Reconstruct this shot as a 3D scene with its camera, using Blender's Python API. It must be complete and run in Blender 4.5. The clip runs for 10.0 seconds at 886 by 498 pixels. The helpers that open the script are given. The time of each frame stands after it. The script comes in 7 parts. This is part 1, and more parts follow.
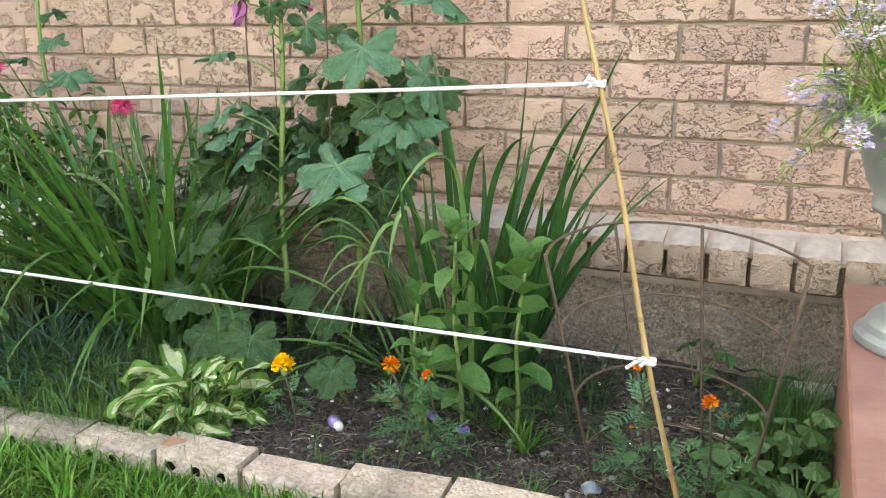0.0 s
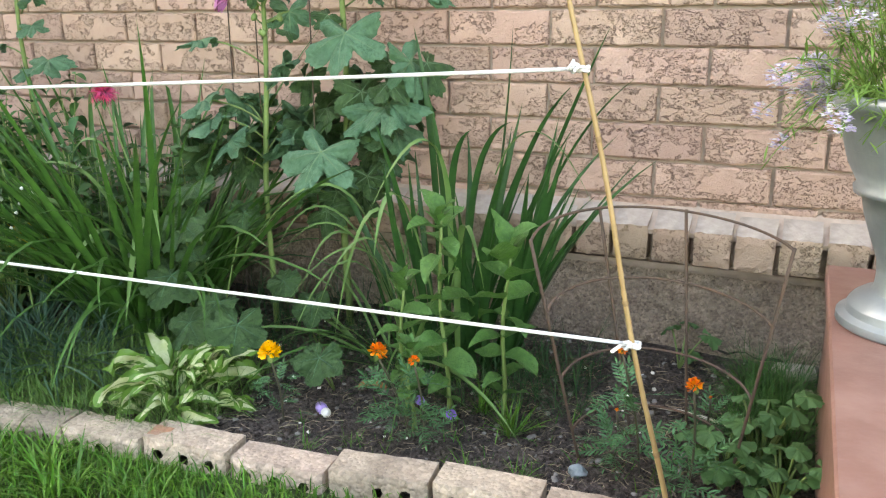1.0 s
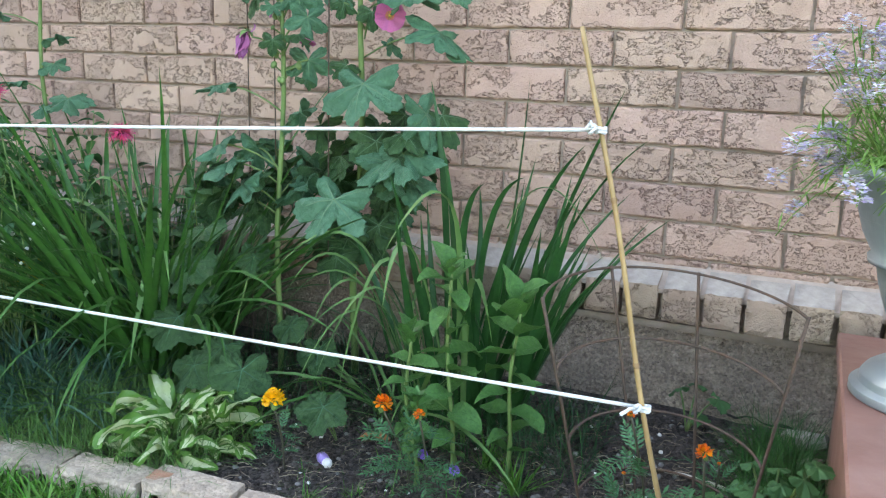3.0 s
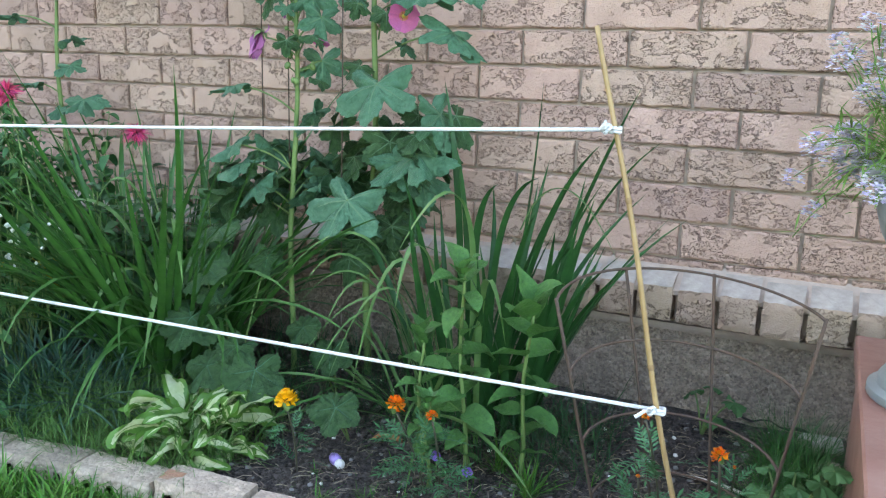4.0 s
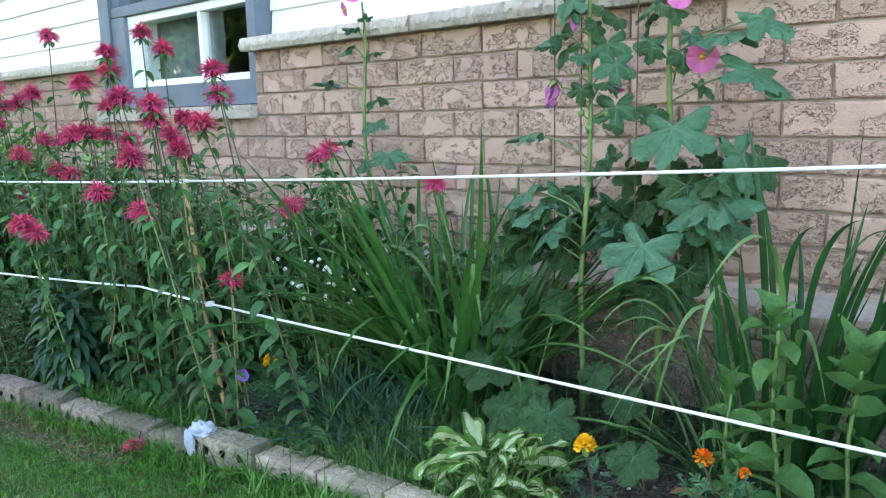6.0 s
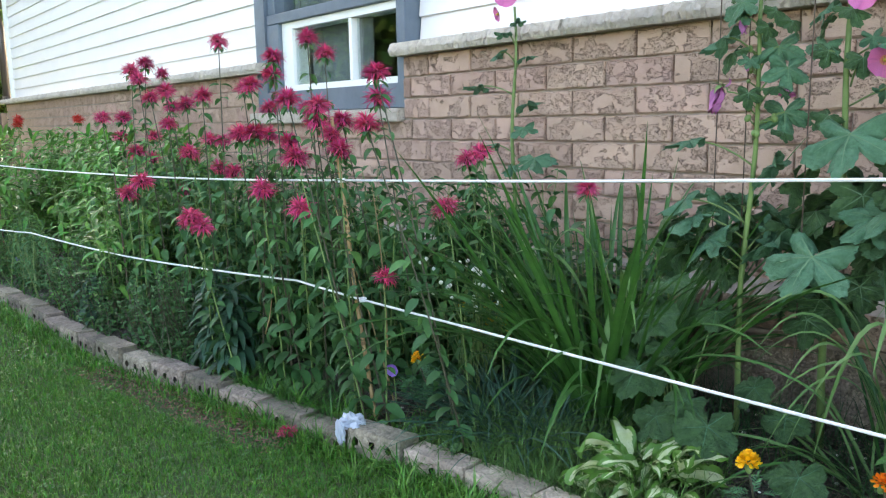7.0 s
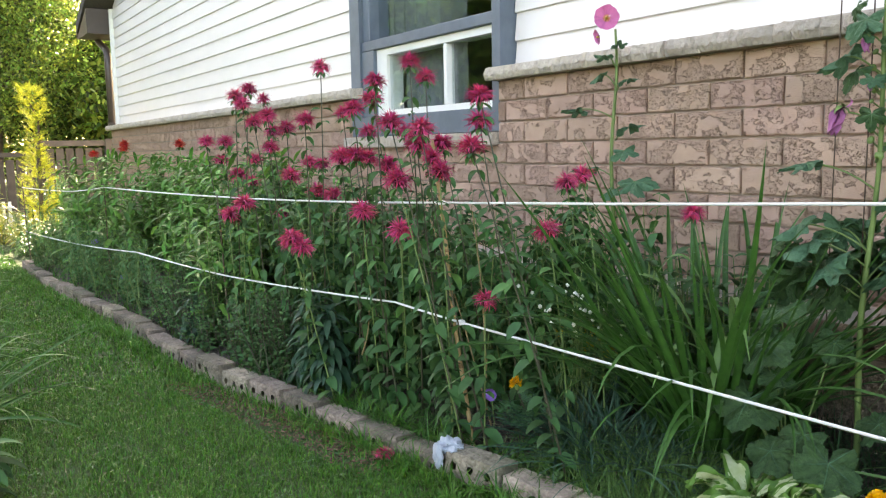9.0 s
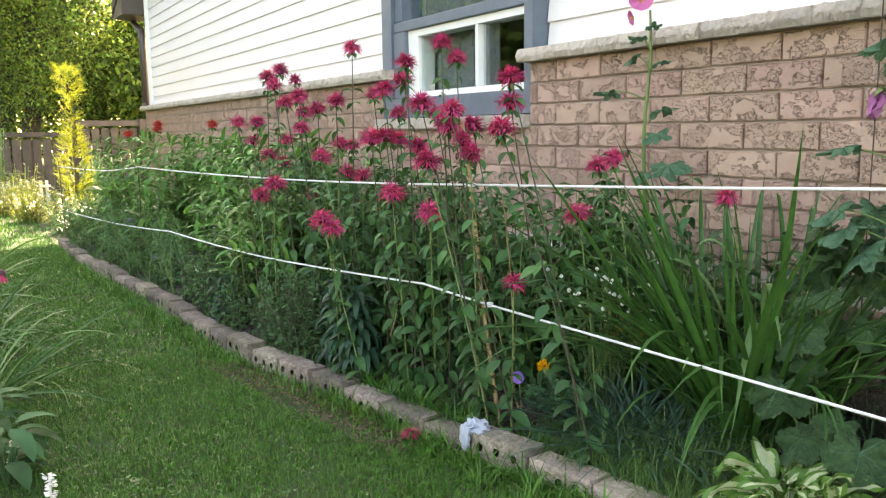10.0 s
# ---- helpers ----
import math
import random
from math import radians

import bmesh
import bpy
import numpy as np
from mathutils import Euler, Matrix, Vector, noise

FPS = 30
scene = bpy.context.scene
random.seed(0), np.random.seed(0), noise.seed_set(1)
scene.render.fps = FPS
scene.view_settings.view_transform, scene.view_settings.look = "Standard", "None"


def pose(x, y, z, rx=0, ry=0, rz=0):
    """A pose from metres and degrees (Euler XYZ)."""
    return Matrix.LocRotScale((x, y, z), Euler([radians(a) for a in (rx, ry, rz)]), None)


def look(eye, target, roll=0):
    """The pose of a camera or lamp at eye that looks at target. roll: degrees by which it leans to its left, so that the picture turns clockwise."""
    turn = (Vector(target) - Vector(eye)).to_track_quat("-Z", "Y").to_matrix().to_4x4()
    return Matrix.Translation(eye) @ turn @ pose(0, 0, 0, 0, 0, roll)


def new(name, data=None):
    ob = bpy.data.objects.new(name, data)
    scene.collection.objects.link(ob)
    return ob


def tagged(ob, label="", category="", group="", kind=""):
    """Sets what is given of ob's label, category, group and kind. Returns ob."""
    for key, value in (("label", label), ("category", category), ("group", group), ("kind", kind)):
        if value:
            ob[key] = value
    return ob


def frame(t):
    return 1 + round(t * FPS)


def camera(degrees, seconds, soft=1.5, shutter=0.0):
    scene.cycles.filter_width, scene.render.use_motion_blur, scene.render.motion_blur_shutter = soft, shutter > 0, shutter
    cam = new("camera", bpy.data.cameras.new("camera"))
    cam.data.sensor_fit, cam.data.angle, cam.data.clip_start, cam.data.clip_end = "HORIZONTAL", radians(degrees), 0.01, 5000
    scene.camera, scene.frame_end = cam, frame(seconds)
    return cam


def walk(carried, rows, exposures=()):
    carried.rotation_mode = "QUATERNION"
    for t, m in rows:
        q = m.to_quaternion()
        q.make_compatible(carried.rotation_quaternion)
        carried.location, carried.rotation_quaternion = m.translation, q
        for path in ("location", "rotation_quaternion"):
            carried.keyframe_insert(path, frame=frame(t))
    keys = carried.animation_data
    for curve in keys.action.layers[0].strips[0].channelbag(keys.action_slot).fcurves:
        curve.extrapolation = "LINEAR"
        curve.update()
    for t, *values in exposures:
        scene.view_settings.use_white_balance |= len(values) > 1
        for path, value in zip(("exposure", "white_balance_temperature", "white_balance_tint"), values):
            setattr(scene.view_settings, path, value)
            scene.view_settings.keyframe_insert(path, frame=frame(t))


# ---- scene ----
cam = camera(56.8, 10.0, soft=1.2)
PATH = [
    (0, (0.868, -1.997, 0.848), (0.06, -0.245, 0.323), -0.3),
    (0.5, (0.872, -1.998, 0.848), (0.106, -0.242, 0.273), -0.3),
    (1, (0.869, -1.998, 0.85), (0.096, -0.241, 0.29), -0.5),
    (1.5, (0.863, -1.996, 0.857), (0.086, -0.23, 0.329), 0.2),
    (2, (0.855, -2.0, 0.862), (0.072, -0.223, 0.385), 1.2),
    (3.5, (0.855, -1.993, 0.862), (0.048, -0.219, 0.412), 1.6),
    (4, (0.853, -1.991, 0.858), (0.027, -0.225, 0.41), 1.5),
    (4.5, (0.86, -1.988, 0.858), (0.059, -0.214, 0.398), 1.4),
    (5, (0.848, -2.006, 0.858), (0.019, -0.239, 0.419), 1.1),
    (5.2, (0.82, -2.012, 0.856), (-0.146, -0.317, 0.415), 0.1),
    (5.5, (0.796, -2.054, 0.858), (-0.422, -0.511, 0.488), -1.2),
    (5.7, (0.794, -2.044, 0.856), (-0.493, -0.553, 0.508), -1.6),
    (6.8, (0.742, -2.09, 0.858), (-0.76, -0.81, 0.536), -1.0),
    (7, (0.736, -2.113, 0.85), (-0.813, -0.887, 0.536), -1.1),
    (7.5, (0.712, -2.131, 0.849), (-0.899, -0.984, 0.554), -1.7),
    (8, (0.7, -2.13, 0.838), (-0.928, -1.004, 0.556), -1.4),
    (8.5, (0.691, -2.142, 0.836), (-0.948, -1.035, 0.543), -1.3),
    (9, (0.692, -2.15, 0.842), (-0.977, -1.076, 0.593), -1.1),
    (9.5, (0.689, -2.155, 0.841), (-1.0, -1.108, 0.614), -0.8),
    (10, (0.691, -2.148, 0.839), (-1.011, -1.139, 0.55), -0.7),
]
walk(cam, [(t, look(eye, target, roll)) for t, eye, target, roll in PATH],
     [(0.0, 3.63, 10200, 18), (1.5, 3.54, 9300, 17), (3.5, 3.34, 7500, 12), (5.0, 3.38, 7400, 12), (5.5, 3.42, 7100, 10), (7.0, 3.1, 7700, 15), (7.5, 3.12, 7800, 14), (8.0, 3.16, 8300, 17), (8.5, 3.24, 8700, 18), (9.0, 2.97, 8900, 19), (9.5, 2.95, 9200, 20), (10.0, 3.1, 9300, 20)])

# ---- world and sun ----
world = bpy.data.worlds.new("world")
scene.world = world
world.use_nodes = True
wn = world.node_tree
sky = wn.nodes.new("ShaderNodeTexSky")
sky.sky_type = "NISHITA"
sky.sun_disc = False
SUN_EL, SUN_AZ = 25.0, 70.0   # degrees; azimuth from +y towards -x
sky.sun_elevation = radians(SUN_EL)
sky.sun_rotation = radians(-SUN_AZ)
sky.air_density, sky.dust_density = 1.0, 2.0
bg = wn.nodes["Background"]
bg.inputs["Strength"].default_value = 0.15
wn.links.new(sky.outputs[0], bg.inputs["Color"])
sun_data = bpy.data.lights.new("sun", "SUN")
sun_data.energy, sun_data.angle, sun_data.color = 5.0, radians(0.5), (1.0, 0.93, 0.8)
sun = new("sun", sun_data)
sa, se = radians(SUN_AZ), radians(SUN_EL)
sun_dir = Vector((-math.sin(sa) * math.cos(se), math.cos(sa) * math.cos(se), math.sin(se)))
sun.matrix_world = look(sun_dir * 40, (0, 0, 0))


# ---- materials ----
def mat(name, c1, c2=None, rough=0.8, scale=20.0, bump=0.0, bscale=80.0, metal=0.0, island=0.0, per_object=0.0, mix2=0.25, scale2=3.0,
        c3=None, spec=0.5, trans=0.0, coords="Object", detail=6.0, bdist=0.004):
    """A surface with two scales of colour variation, optional relief, and variation from piece to piece."""
    m = bpy.data.materials.new(name)
    m.use_nodes = True
    nt = m.node_tree
    N, K = nt.nodes, nt.links
    b = N["Principled BSDF"]
    b.inputs["Roughness"].default_value, b.inputs["Metallic"].default_value = rough, metal
    b.inputs["Specular IOR Level"].default_value = spec
    tc = N.new("ShaderNodeTexCoord")
    vec = tc.outputs[coords]
    if per_object:
        oi = N.new("ShaderNodeObjectInfo")
        mul = N.new("ShaderNodeMath"); mul.operation = "MULTIPLY"; mul.inputs[1].default_value = 37.0
        K.new(oi.outputs["Random"], mul.inputs[0])
        add = N.new("ShaderNodeVectorMath"); add.operation = "ADD"
        K.new(vec, add.inputs[0]); K.new(mul.outputs[0], add.inputs[1])
        vec = add.outputs[0]
    def noise_tex(s, d=detail):
        n = N.new("ShaderNodeTexNoise"); n.inputs["Scale"].default_value = s; n.inputs["Detail"].default_value = d
        n.inputs["Roughness"].default_value = 0.6
        K.new(vec, n.inputs["Vector"])
        return n
    def mixc(f, a, c, how="MIX"):
        x = N.new("ShaderNodeMix"); x.data_type = "RGBA"; x.blend_type = how
        for sock, v in ((x.inputs[0], f), (x.inputs[6], a), (x.inputs[7], c)):
            if isinstance(v, (int, float)):
                sock.default_value = v
            elif isinstance(v, tuple):
                sock.default_value = (*v[:3], 1)
            else:
                K.new(v, sock)
        return x.outputs[2]
    def ramp(sock, lo, hi):
        r = N.new("ShaderNodeMapRange"); r.inputs[1].default_value, r.inputs[2].default_value = lo, hi
        K.new(sock, r.inputs[0])
        return r.outputs[0]
    c2 = c2 or tuple(v * 0.7 for v in c1)
    n1 = noise_tex(scale)
    col = mixc(ramp(n1.outputs["Fac"], 0.32, 0.68), c1, c2)
    if c3:
        n2 = noise_tex(scale2)
        col = mixc(ramp(n2.outputs["Fac"], 0.45, 0.75), col, c3)
    def vary(sock, amount, col):
        g = N.new("ShaderNodeMapRange"); g.inputs[3].default_value, g.inputs[4].default_value = 1 - amount, 1 + amount
        K.new(sock, g.inputs[0])
        hsv = N.new("ShaderNodeHueSaturation"); K.new(g.outputs[0], hsv.inputs["Value"]); K.new(col, hsv.inputs["Color"])
        h = N.new("ShaderNodeMapRange"); h.inputs[3].default_value, h.inputs[4].default_value = 0.5 - amount * 0.05, 0.5 + amount * 0.05
        fr = N.new("ShaderNodeMath"); fr.operation = "FRACT"
        m7 = N.new("ShaderNodeMath"); m7.operation = "MULTIPLY"; m7.inputs[1].default_value = 7.31
        K.new(sock, m7.inputs[0]); K.new(m7.outputs[0], fr.inputs[0]); K.new(fr.outputs[0], h.inputs[0])
        K.new(h.outputs[0], hsv.inputs["Hue"])
        return hsv.outputs[0]
    if island:
        ge = N.new("ShaderNodeNewGeometry")
        col = vary(ge.outputs["Random Per Island"], island, col)
    if per_object:
        oi2 = N.new("ShaderNodeObjectInfo")
        col = vary(oi2.outputs["Random"], per_object, col)
    K.new(col, b.inputs["Base Color"])
    if bump:
        nb = noise_tex(bscale, 8.0)
        bp = N.new("ShaderNodeBump"); bp.inputs["Strength"].default_value, bp.inputs["Distance"].default_value = bump, bdist
        K.new(nb.outputs["Fac"], bp.inputs["Height"]); K.new(bp.outputs[0], b.inputs["Normal"])
    if trans:
        tl = N.new("ShaderNodeBsdfTranslucent"); K.new(col, tl.inputs["Color"])
        ms = N.new("ShaderNodeMixShader"); ms.inputs[0].default_value = trans
        K.new(b.outputs[0], ms.inputs[1]); K.new(tl.outputs[0], ms.inputs[2])
        K.new(ms.outputs[0], N["Material Output"].inputs["Surface"])
    return m


def leaf_mat(name, c1, c2=None, rough=0.42, island=0.3, trans=0.25, scale=25.0, bump=0.3, bscale=120, bdist=0.002):
    return mat(name, c1, c2, rough=rough, island=island, trans=trans, scale=scale, bump=bump, bscale=bscale, spec=0.35, bdist=bdist)


def brick_material(name, c1, c2, rugged=1.0):
    """Fired clay with a rug face: flat skin broken by torn, wormy hollows."""
    m = mat(name, c1, c2, rough=0.9, scale=14, per_object=0.13, spec=0.2)
    nt = m.node_tree
    N, K = nt.nodes, nt.links
    b = N["Principled BSDF"]
    tc = N.new("ShaderNodeTexCoord")
    oi = N.new("ShaderNodeObjectInfo")
    mul = N.new("ShaderNodeMath"); mul.operation = "MULTIPLY"; mul.inputs[1].default_value = 61.0
    K.new(oi.outputs["Random"], mul.inputs[0])
    add = N.new("ShaderNodeVectorMath"); add.operation = "ADD"
    K.new(tc.outputs["Object"], add.inputs[0]); K.new(mul.outputs[0], add.inputs[1])
    squash = N.new("ShaderNodeVectorMath"); squash.operation = "MULTIPLY"; squash.inputs[1].default_value = (1.0, 0.6, 1.5)
    K.new(add.outputs[0], squash.inputs[0])
    worm = N.new("ShaderNodeTexNoise"); worm.inputs["Scale"].default_value = 62; worm.inputs["Detail"].default_value = 3
    worm.inputs["Distortion"].default_value = 1.2
    K.new(squash.outputs[0], worm.inputs["Vector"])
    # thin dark lines where the noise crosses its middle value
    sub = N.new("ShaderNodeMath"); sub.operation = "SUBTRACT"; sub.inputs[1].default_value = 0.5
    K.new(worm.outputs["Fac"], sub.inputs[0])
    ab = N.new("ShaderNodeMath"); ab.operation = "ABSOLUTE"; K.new(sub.outputs[0], ab.inputs[0])
    line = N.new("ShaderNodeMapRange"); line.inputs[1].default_value, line.inputs[2].default_value = 0.006, 0.034
    line.inputs[3].default_value, line.inputs[4].default_value = 1.0, 0.0
    K.new(ab.outputs[0], line.inputs[0])
    patch = N.new("ShaderNodeTexNoise"); patch.inputs["Scale"].default_value = 12; patch.inputs["Detail"].default_value = 5; patch.inputs["Roughness"].default_value = 0.62
    K.new(squash.outputs[0], patch.inputs["Vector"])
    pm = N.new("ShaderNodeMapRange"); pm.inputs[1].default_value, pm.inputs[2].default_value = 0.488, 0.508
    K.new(patch.outputs["Fac"], pm.inputs[0])
    gap = N.new("ShaderNodeTexNoise"); gap.inputs["Scale"].default_value = 95; gap.inputs["Detail"].default_value = 2
    K.new(squash.outputs[0], gap.inputs["Vector"])
    gm = N.new("ShaderNodeMapRange"); gm.inputs[1].default_value, gm.inputs[2].default_value = 0.42, 0.56
    K.new(gap.outputs["Fac"], gm.inputs[0])
    torn = N.new("ShaderNodeMath"); torn.operation = "MULTIPLY"
    K.new(gm.outputs[0], torn.inputs[0]); K.new(pm.outputs[0], torn.inputs[1])
    inner = N.new("ShaderNodeMath"); inner.operation = "MULTIPLY"
    K.new(line.outputs[0], inner.inputs[0]); K.new(torn.outputs[0], inner.inputs[1])
    # a broken lip where the skin ends
    ps = N.new("ShaderNodeMath"); ps.operation = "SUBTRACT"; ps.inputs[1].default_value = 0.498
    K.new(patch.outputs["Fac"], ps.inputs[0])
    pa = N.new("ShaderNodeMath"); pa.operation = "ABSOLUTE"; K.new(ps.outputs[0], pa.inputs[0])
    lip = N.new("ShaderNodeMapRange"); lip.inputs[1].default_value, lip.inputs[2].default_value = 0.001, 0.01
    lip.inputs[3].default_value, lip.inputs[4].default_value = 0.55, 0.0
    K.new(pa.outputs[0], lip.inputs[0])
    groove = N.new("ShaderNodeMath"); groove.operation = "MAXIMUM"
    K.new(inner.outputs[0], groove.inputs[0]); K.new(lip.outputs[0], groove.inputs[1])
    step = N.new("ShaderNodeMath"); step.operation = "GREATER_THAN"; step.inputs[1].default_value = 0.5
    K.new(worm.outputs["Fac"], step.inputs[0])
    sp = N.new("ShaderNodeMath"); sp.operation = "MULTIPLY"; K.new(step.outputs[0], sp.inputs[0]); K.new(pm.outputs[0], sp.inputs[1])
    h1 = N.new("ShaderNodeMath"); h1.operation = "MULTIPLY_ADD"; h1.inputs[1].default_value = -1.0; h1.inputs[2].default_value = 1.0
    K.new(groove.outputs[0], h1.inputs[0])
    h2 = N.new("ShaderNodeMath"); h2.operation = "MULTIPLY_ADD"; h2.inputs[1].default_value = -0.55
    K.new(sp.outputs[0], h2.inputs[0]); K.new(h1.outputs[0], h2.inputs[2])
    grain = N.new("ShaderNodeTexNoise"); grain.inputs["Scale"].default_value = 260; grain.inputs["Detail"].default_value = 3
    K.new(add.outputs[0], grain.inputs["Vector"])
    h3 = N.new("ShaderNodeMath"); h3.operation = "MULTIPLY_ADD"; h3.inputs[1].default_value = 0.25
    K.new(grain.outputs["Fac"], h3.inputs[0]); K.new(h2.outputs[0], h3.inputs[2])
    bp = N.new("ShaderNodeBump"); bp.inputs["Strength"].default_value, bp.inputs["Distance"].default_value = 1.0 * rugged, 0.02
    K.new(h3.outputs[0], bp.inputs["Height"]); K.new(bp.outputs[0], b.inputs["Normal"])
    # shade of the torn hollows is painted into the colour, following the relief
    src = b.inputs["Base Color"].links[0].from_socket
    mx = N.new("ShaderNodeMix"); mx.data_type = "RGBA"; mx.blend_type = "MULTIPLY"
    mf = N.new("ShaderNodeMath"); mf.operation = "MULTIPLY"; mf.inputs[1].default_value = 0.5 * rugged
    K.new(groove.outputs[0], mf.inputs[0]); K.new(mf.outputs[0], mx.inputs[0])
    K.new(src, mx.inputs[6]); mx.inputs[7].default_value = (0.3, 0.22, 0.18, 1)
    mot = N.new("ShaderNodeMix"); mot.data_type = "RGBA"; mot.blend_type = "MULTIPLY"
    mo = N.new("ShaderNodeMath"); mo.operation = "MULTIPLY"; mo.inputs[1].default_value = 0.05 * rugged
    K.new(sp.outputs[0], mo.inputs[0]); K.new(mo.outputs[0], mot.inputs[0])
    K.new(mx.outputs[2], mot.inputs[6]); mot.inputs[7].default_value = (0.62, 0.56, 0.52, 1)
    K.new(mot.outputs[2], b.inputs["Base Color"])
    return m


def glass_material(name, tint=(0.9, 0.95, 0.95)):
    m = bpy.data.materials.new(name)
    m.use_nodes = True
    N, K = m.node_tree.nodes, m.node_tree.links
    N.remove(N["Principled BSDF"])
    gl = N.new("ShaderNodeBsdfGlossy"); gl.inputs["Roughness"].default_value = 0.02
    tr = N.new("ShaderNodeBsdfTransparent"); tr.inputs["Color"].default_value = (*tint, 1)
    lw = N.new("ShaderNodeLayerWeight"); lw.inputs["Blend"].default_value = 0.5
    pw = N.new("ShaderNodeMath"); pw.operation = "POWER"; pw.inputs[1].default_value = 3.0
    K.new(lw.outputs["Facing"], pw.inputs[0])
    fr = N.new("ShaderNodeMath"); fr.operation = "MULTIPLY_ADD"; fr.inputs[1].default_value, fr.inputs[2].default_value = 0.8, 0.05
    K.new(pw.outputs[0], fr.inputs[0])
    ms = N.new("ShaderNodeMixShader")
    K.new(fr.outputs[0], ms.inputs[0]); K.new(tr.outputs[0], ms.inputs[1]); K.new(gl.outputs[0], ms.inputs[2])
    K.new(ms.outputs[0], N["Material Output"].inputs["Surface"])
    return m


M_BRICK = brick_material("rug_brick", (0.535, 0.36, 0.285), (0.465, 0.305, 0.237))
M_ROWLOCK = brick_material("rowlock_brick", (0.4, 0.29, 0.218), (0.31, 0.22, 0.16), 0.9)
M_MORTAR = mat("mortar", (0.43, 0.335, 0.275), (0.32, 0.25, 0.205), rough=0.95, scale=30, bump=0.5, bscale=220)
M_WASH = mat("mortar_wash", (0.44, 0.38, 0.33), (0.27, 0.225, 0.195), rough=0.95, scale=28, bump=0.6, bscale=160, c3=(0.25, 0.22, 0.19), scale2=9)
def aggregate(m, scale, lo, hi, depth):
    """Gives a surface coarse grains: each its own tone, standing a little proud."""
    N, K = m.node_tree.nodes, m.node_tree.links
    b = N["Principled BSDF"]
    tc = N.new("ShaderNodeTexCoord")
    vo = N.new("ShaderNodeTexVoronoi"); vo.inputs["Scale"].default_value = scale
    K.new(tc.outputs["Object"], vo.inputs["Vector"])
    sep = N.new("ShaderNodeSeparateColor"); K.new(vo.outputs["Color"], sep.inputs[0])
    tone = N.new("ShaderNodeMapRange"); tone.inputs[3].default_value, tone.inputs[4].default_value = lo, hi
    K.new(sep.outputs[0], tone.inputs[0])
    src = b.inputs["Base Color"].links[0].from_socket
    hsv = N.new("ShaderNodeHueSaturation"); K.new(src, hsv.inputs["Color"]); K.new(tone.outputs[0], hsv.inputs["Value"])
    K.new(hsv.outputs[0], b.inputs["Base Color"])
    old = b.inputs["Normal"].links[0].from_socket
    bp = N.new("ShaderNodeBump"); bp.invert = True
    bp.inputs["Strength"].default_value, bp.inputs["Distance"].default_value = 0.9, depth
    K.new(vo.outputs["Distance"], bp.inputs["Height"]); K.new(old, bp.inputs["Normal"]); K.new(bp.outputs[0], b.inputs["Normal"])
    return m


M_PARGE = aggregate(mat("parging", (0.5, 0.385, 0.3), (0.33, 0.245, 0.19), rough=0.95, scale=38, bump=1.0, bscale=90, c3=(0.3, 0.235, 0.185), scale2=4, bdist=0.02), 170, 0.7, 1.25, 0.007)
M_CAP = mat("limestone_cap", (0.62, 0.54, 0.46), (0.45, 0.38, 0.32), rough=0.9, scale=40, bump=1.0, bscale=55, c3=(0.4, 0.345, 0.29), scale2=6, per_object=0.1, bdist=0.022)
M_SIDING = mat("siding_paint", (0.79, 0.745, 0.725), (0.75, 0.705, 0.69), rough=0.45, scale=3, bump=0.15, bscale=40, c3=(0.75, 0.72, 0.69), scale2=1.5)
M_TRIM_W = mat("white_vinyl", (0.8, 0.8, 0.78), (0.74, 0.74, 0.72), rough=0.35, scale=6, bump=0.05, bscale=50)
M_TRIM_B = mat("blue_grey_paint", (0.11, 0.145, 0.185), (0.085, 0.115, 0.15), rough=0.5, scale=9, bump=0.3, bscale=60, c3=(0.14, 0.175, 0.21), scale2=4)
M_GLASS = glass_material("window_glass")
M_CURTAIN = mat("curtain", (0.22, 0.23, 0.22), (0.15, 0.16, 0.155), rough=0.9, scale=4)
M_DARK = mat("room_dark", (0.2, 0.2, 0.19), (0.16, 0.16, 0.155), rough=0.9)
M_GUTTER = mat("brown_aluminium", (0.075, 0.055, 0.045), (0.06, 0.042, 0.035), rough=0.4, scale=5, bump=0.05)
M_ROOF = mat("asphalt_shingle", (0.09, 0.075, 0.065), (0.05, 0.045, 0.04), rough=0.95, scale=60, bump=0.6, bscale=200)
M_SOIL = aggregate(mat("garden_soil", (0.115, 0.09, 0.08), (0.045, 0.036, 0.034), rough=1.0, scale=45, bump=1.0, bscale=90, c3=(0.15, 0.118, 0.098), scale2=9, bdist=0.03), 150, 0.5, 1.4, 0.008)
M_LAWN = mat("lawn_ground", (0.042, 0.1, 0.02), (0.05, 0.08, 0.026), rough=1.0, scale=35, bump=1.0, bscale=120, c3=(0.085, 0.085, 0.04), scale2=2.6, bdist=0.02)
M_EDGE = aggregate(mat("edging_brick", (0.58, 0.465, 0.36), (0.4, 0.31, 0.235), rough=0.95, scale=26, bump=0.8, bscale=60, c3=(0.27, 0.215, 0.165), scale2=6, per_object=0.2, bdist=0.007), 130, 0.82, 1.15, 0.003)
M_EDGE_DARK = aggregate(mat("edging_brick_dark", (0.29, 0.235, 0.18), (0.14, 0.11, 0.085), rough=0.95, scale=26, bump=0.8, bscale=60, c3=(0.12, 0.11, 0.075), scale2=7, per_object=0.3, bdist=0.007), 130, 0.75, 1.2, 0.003)
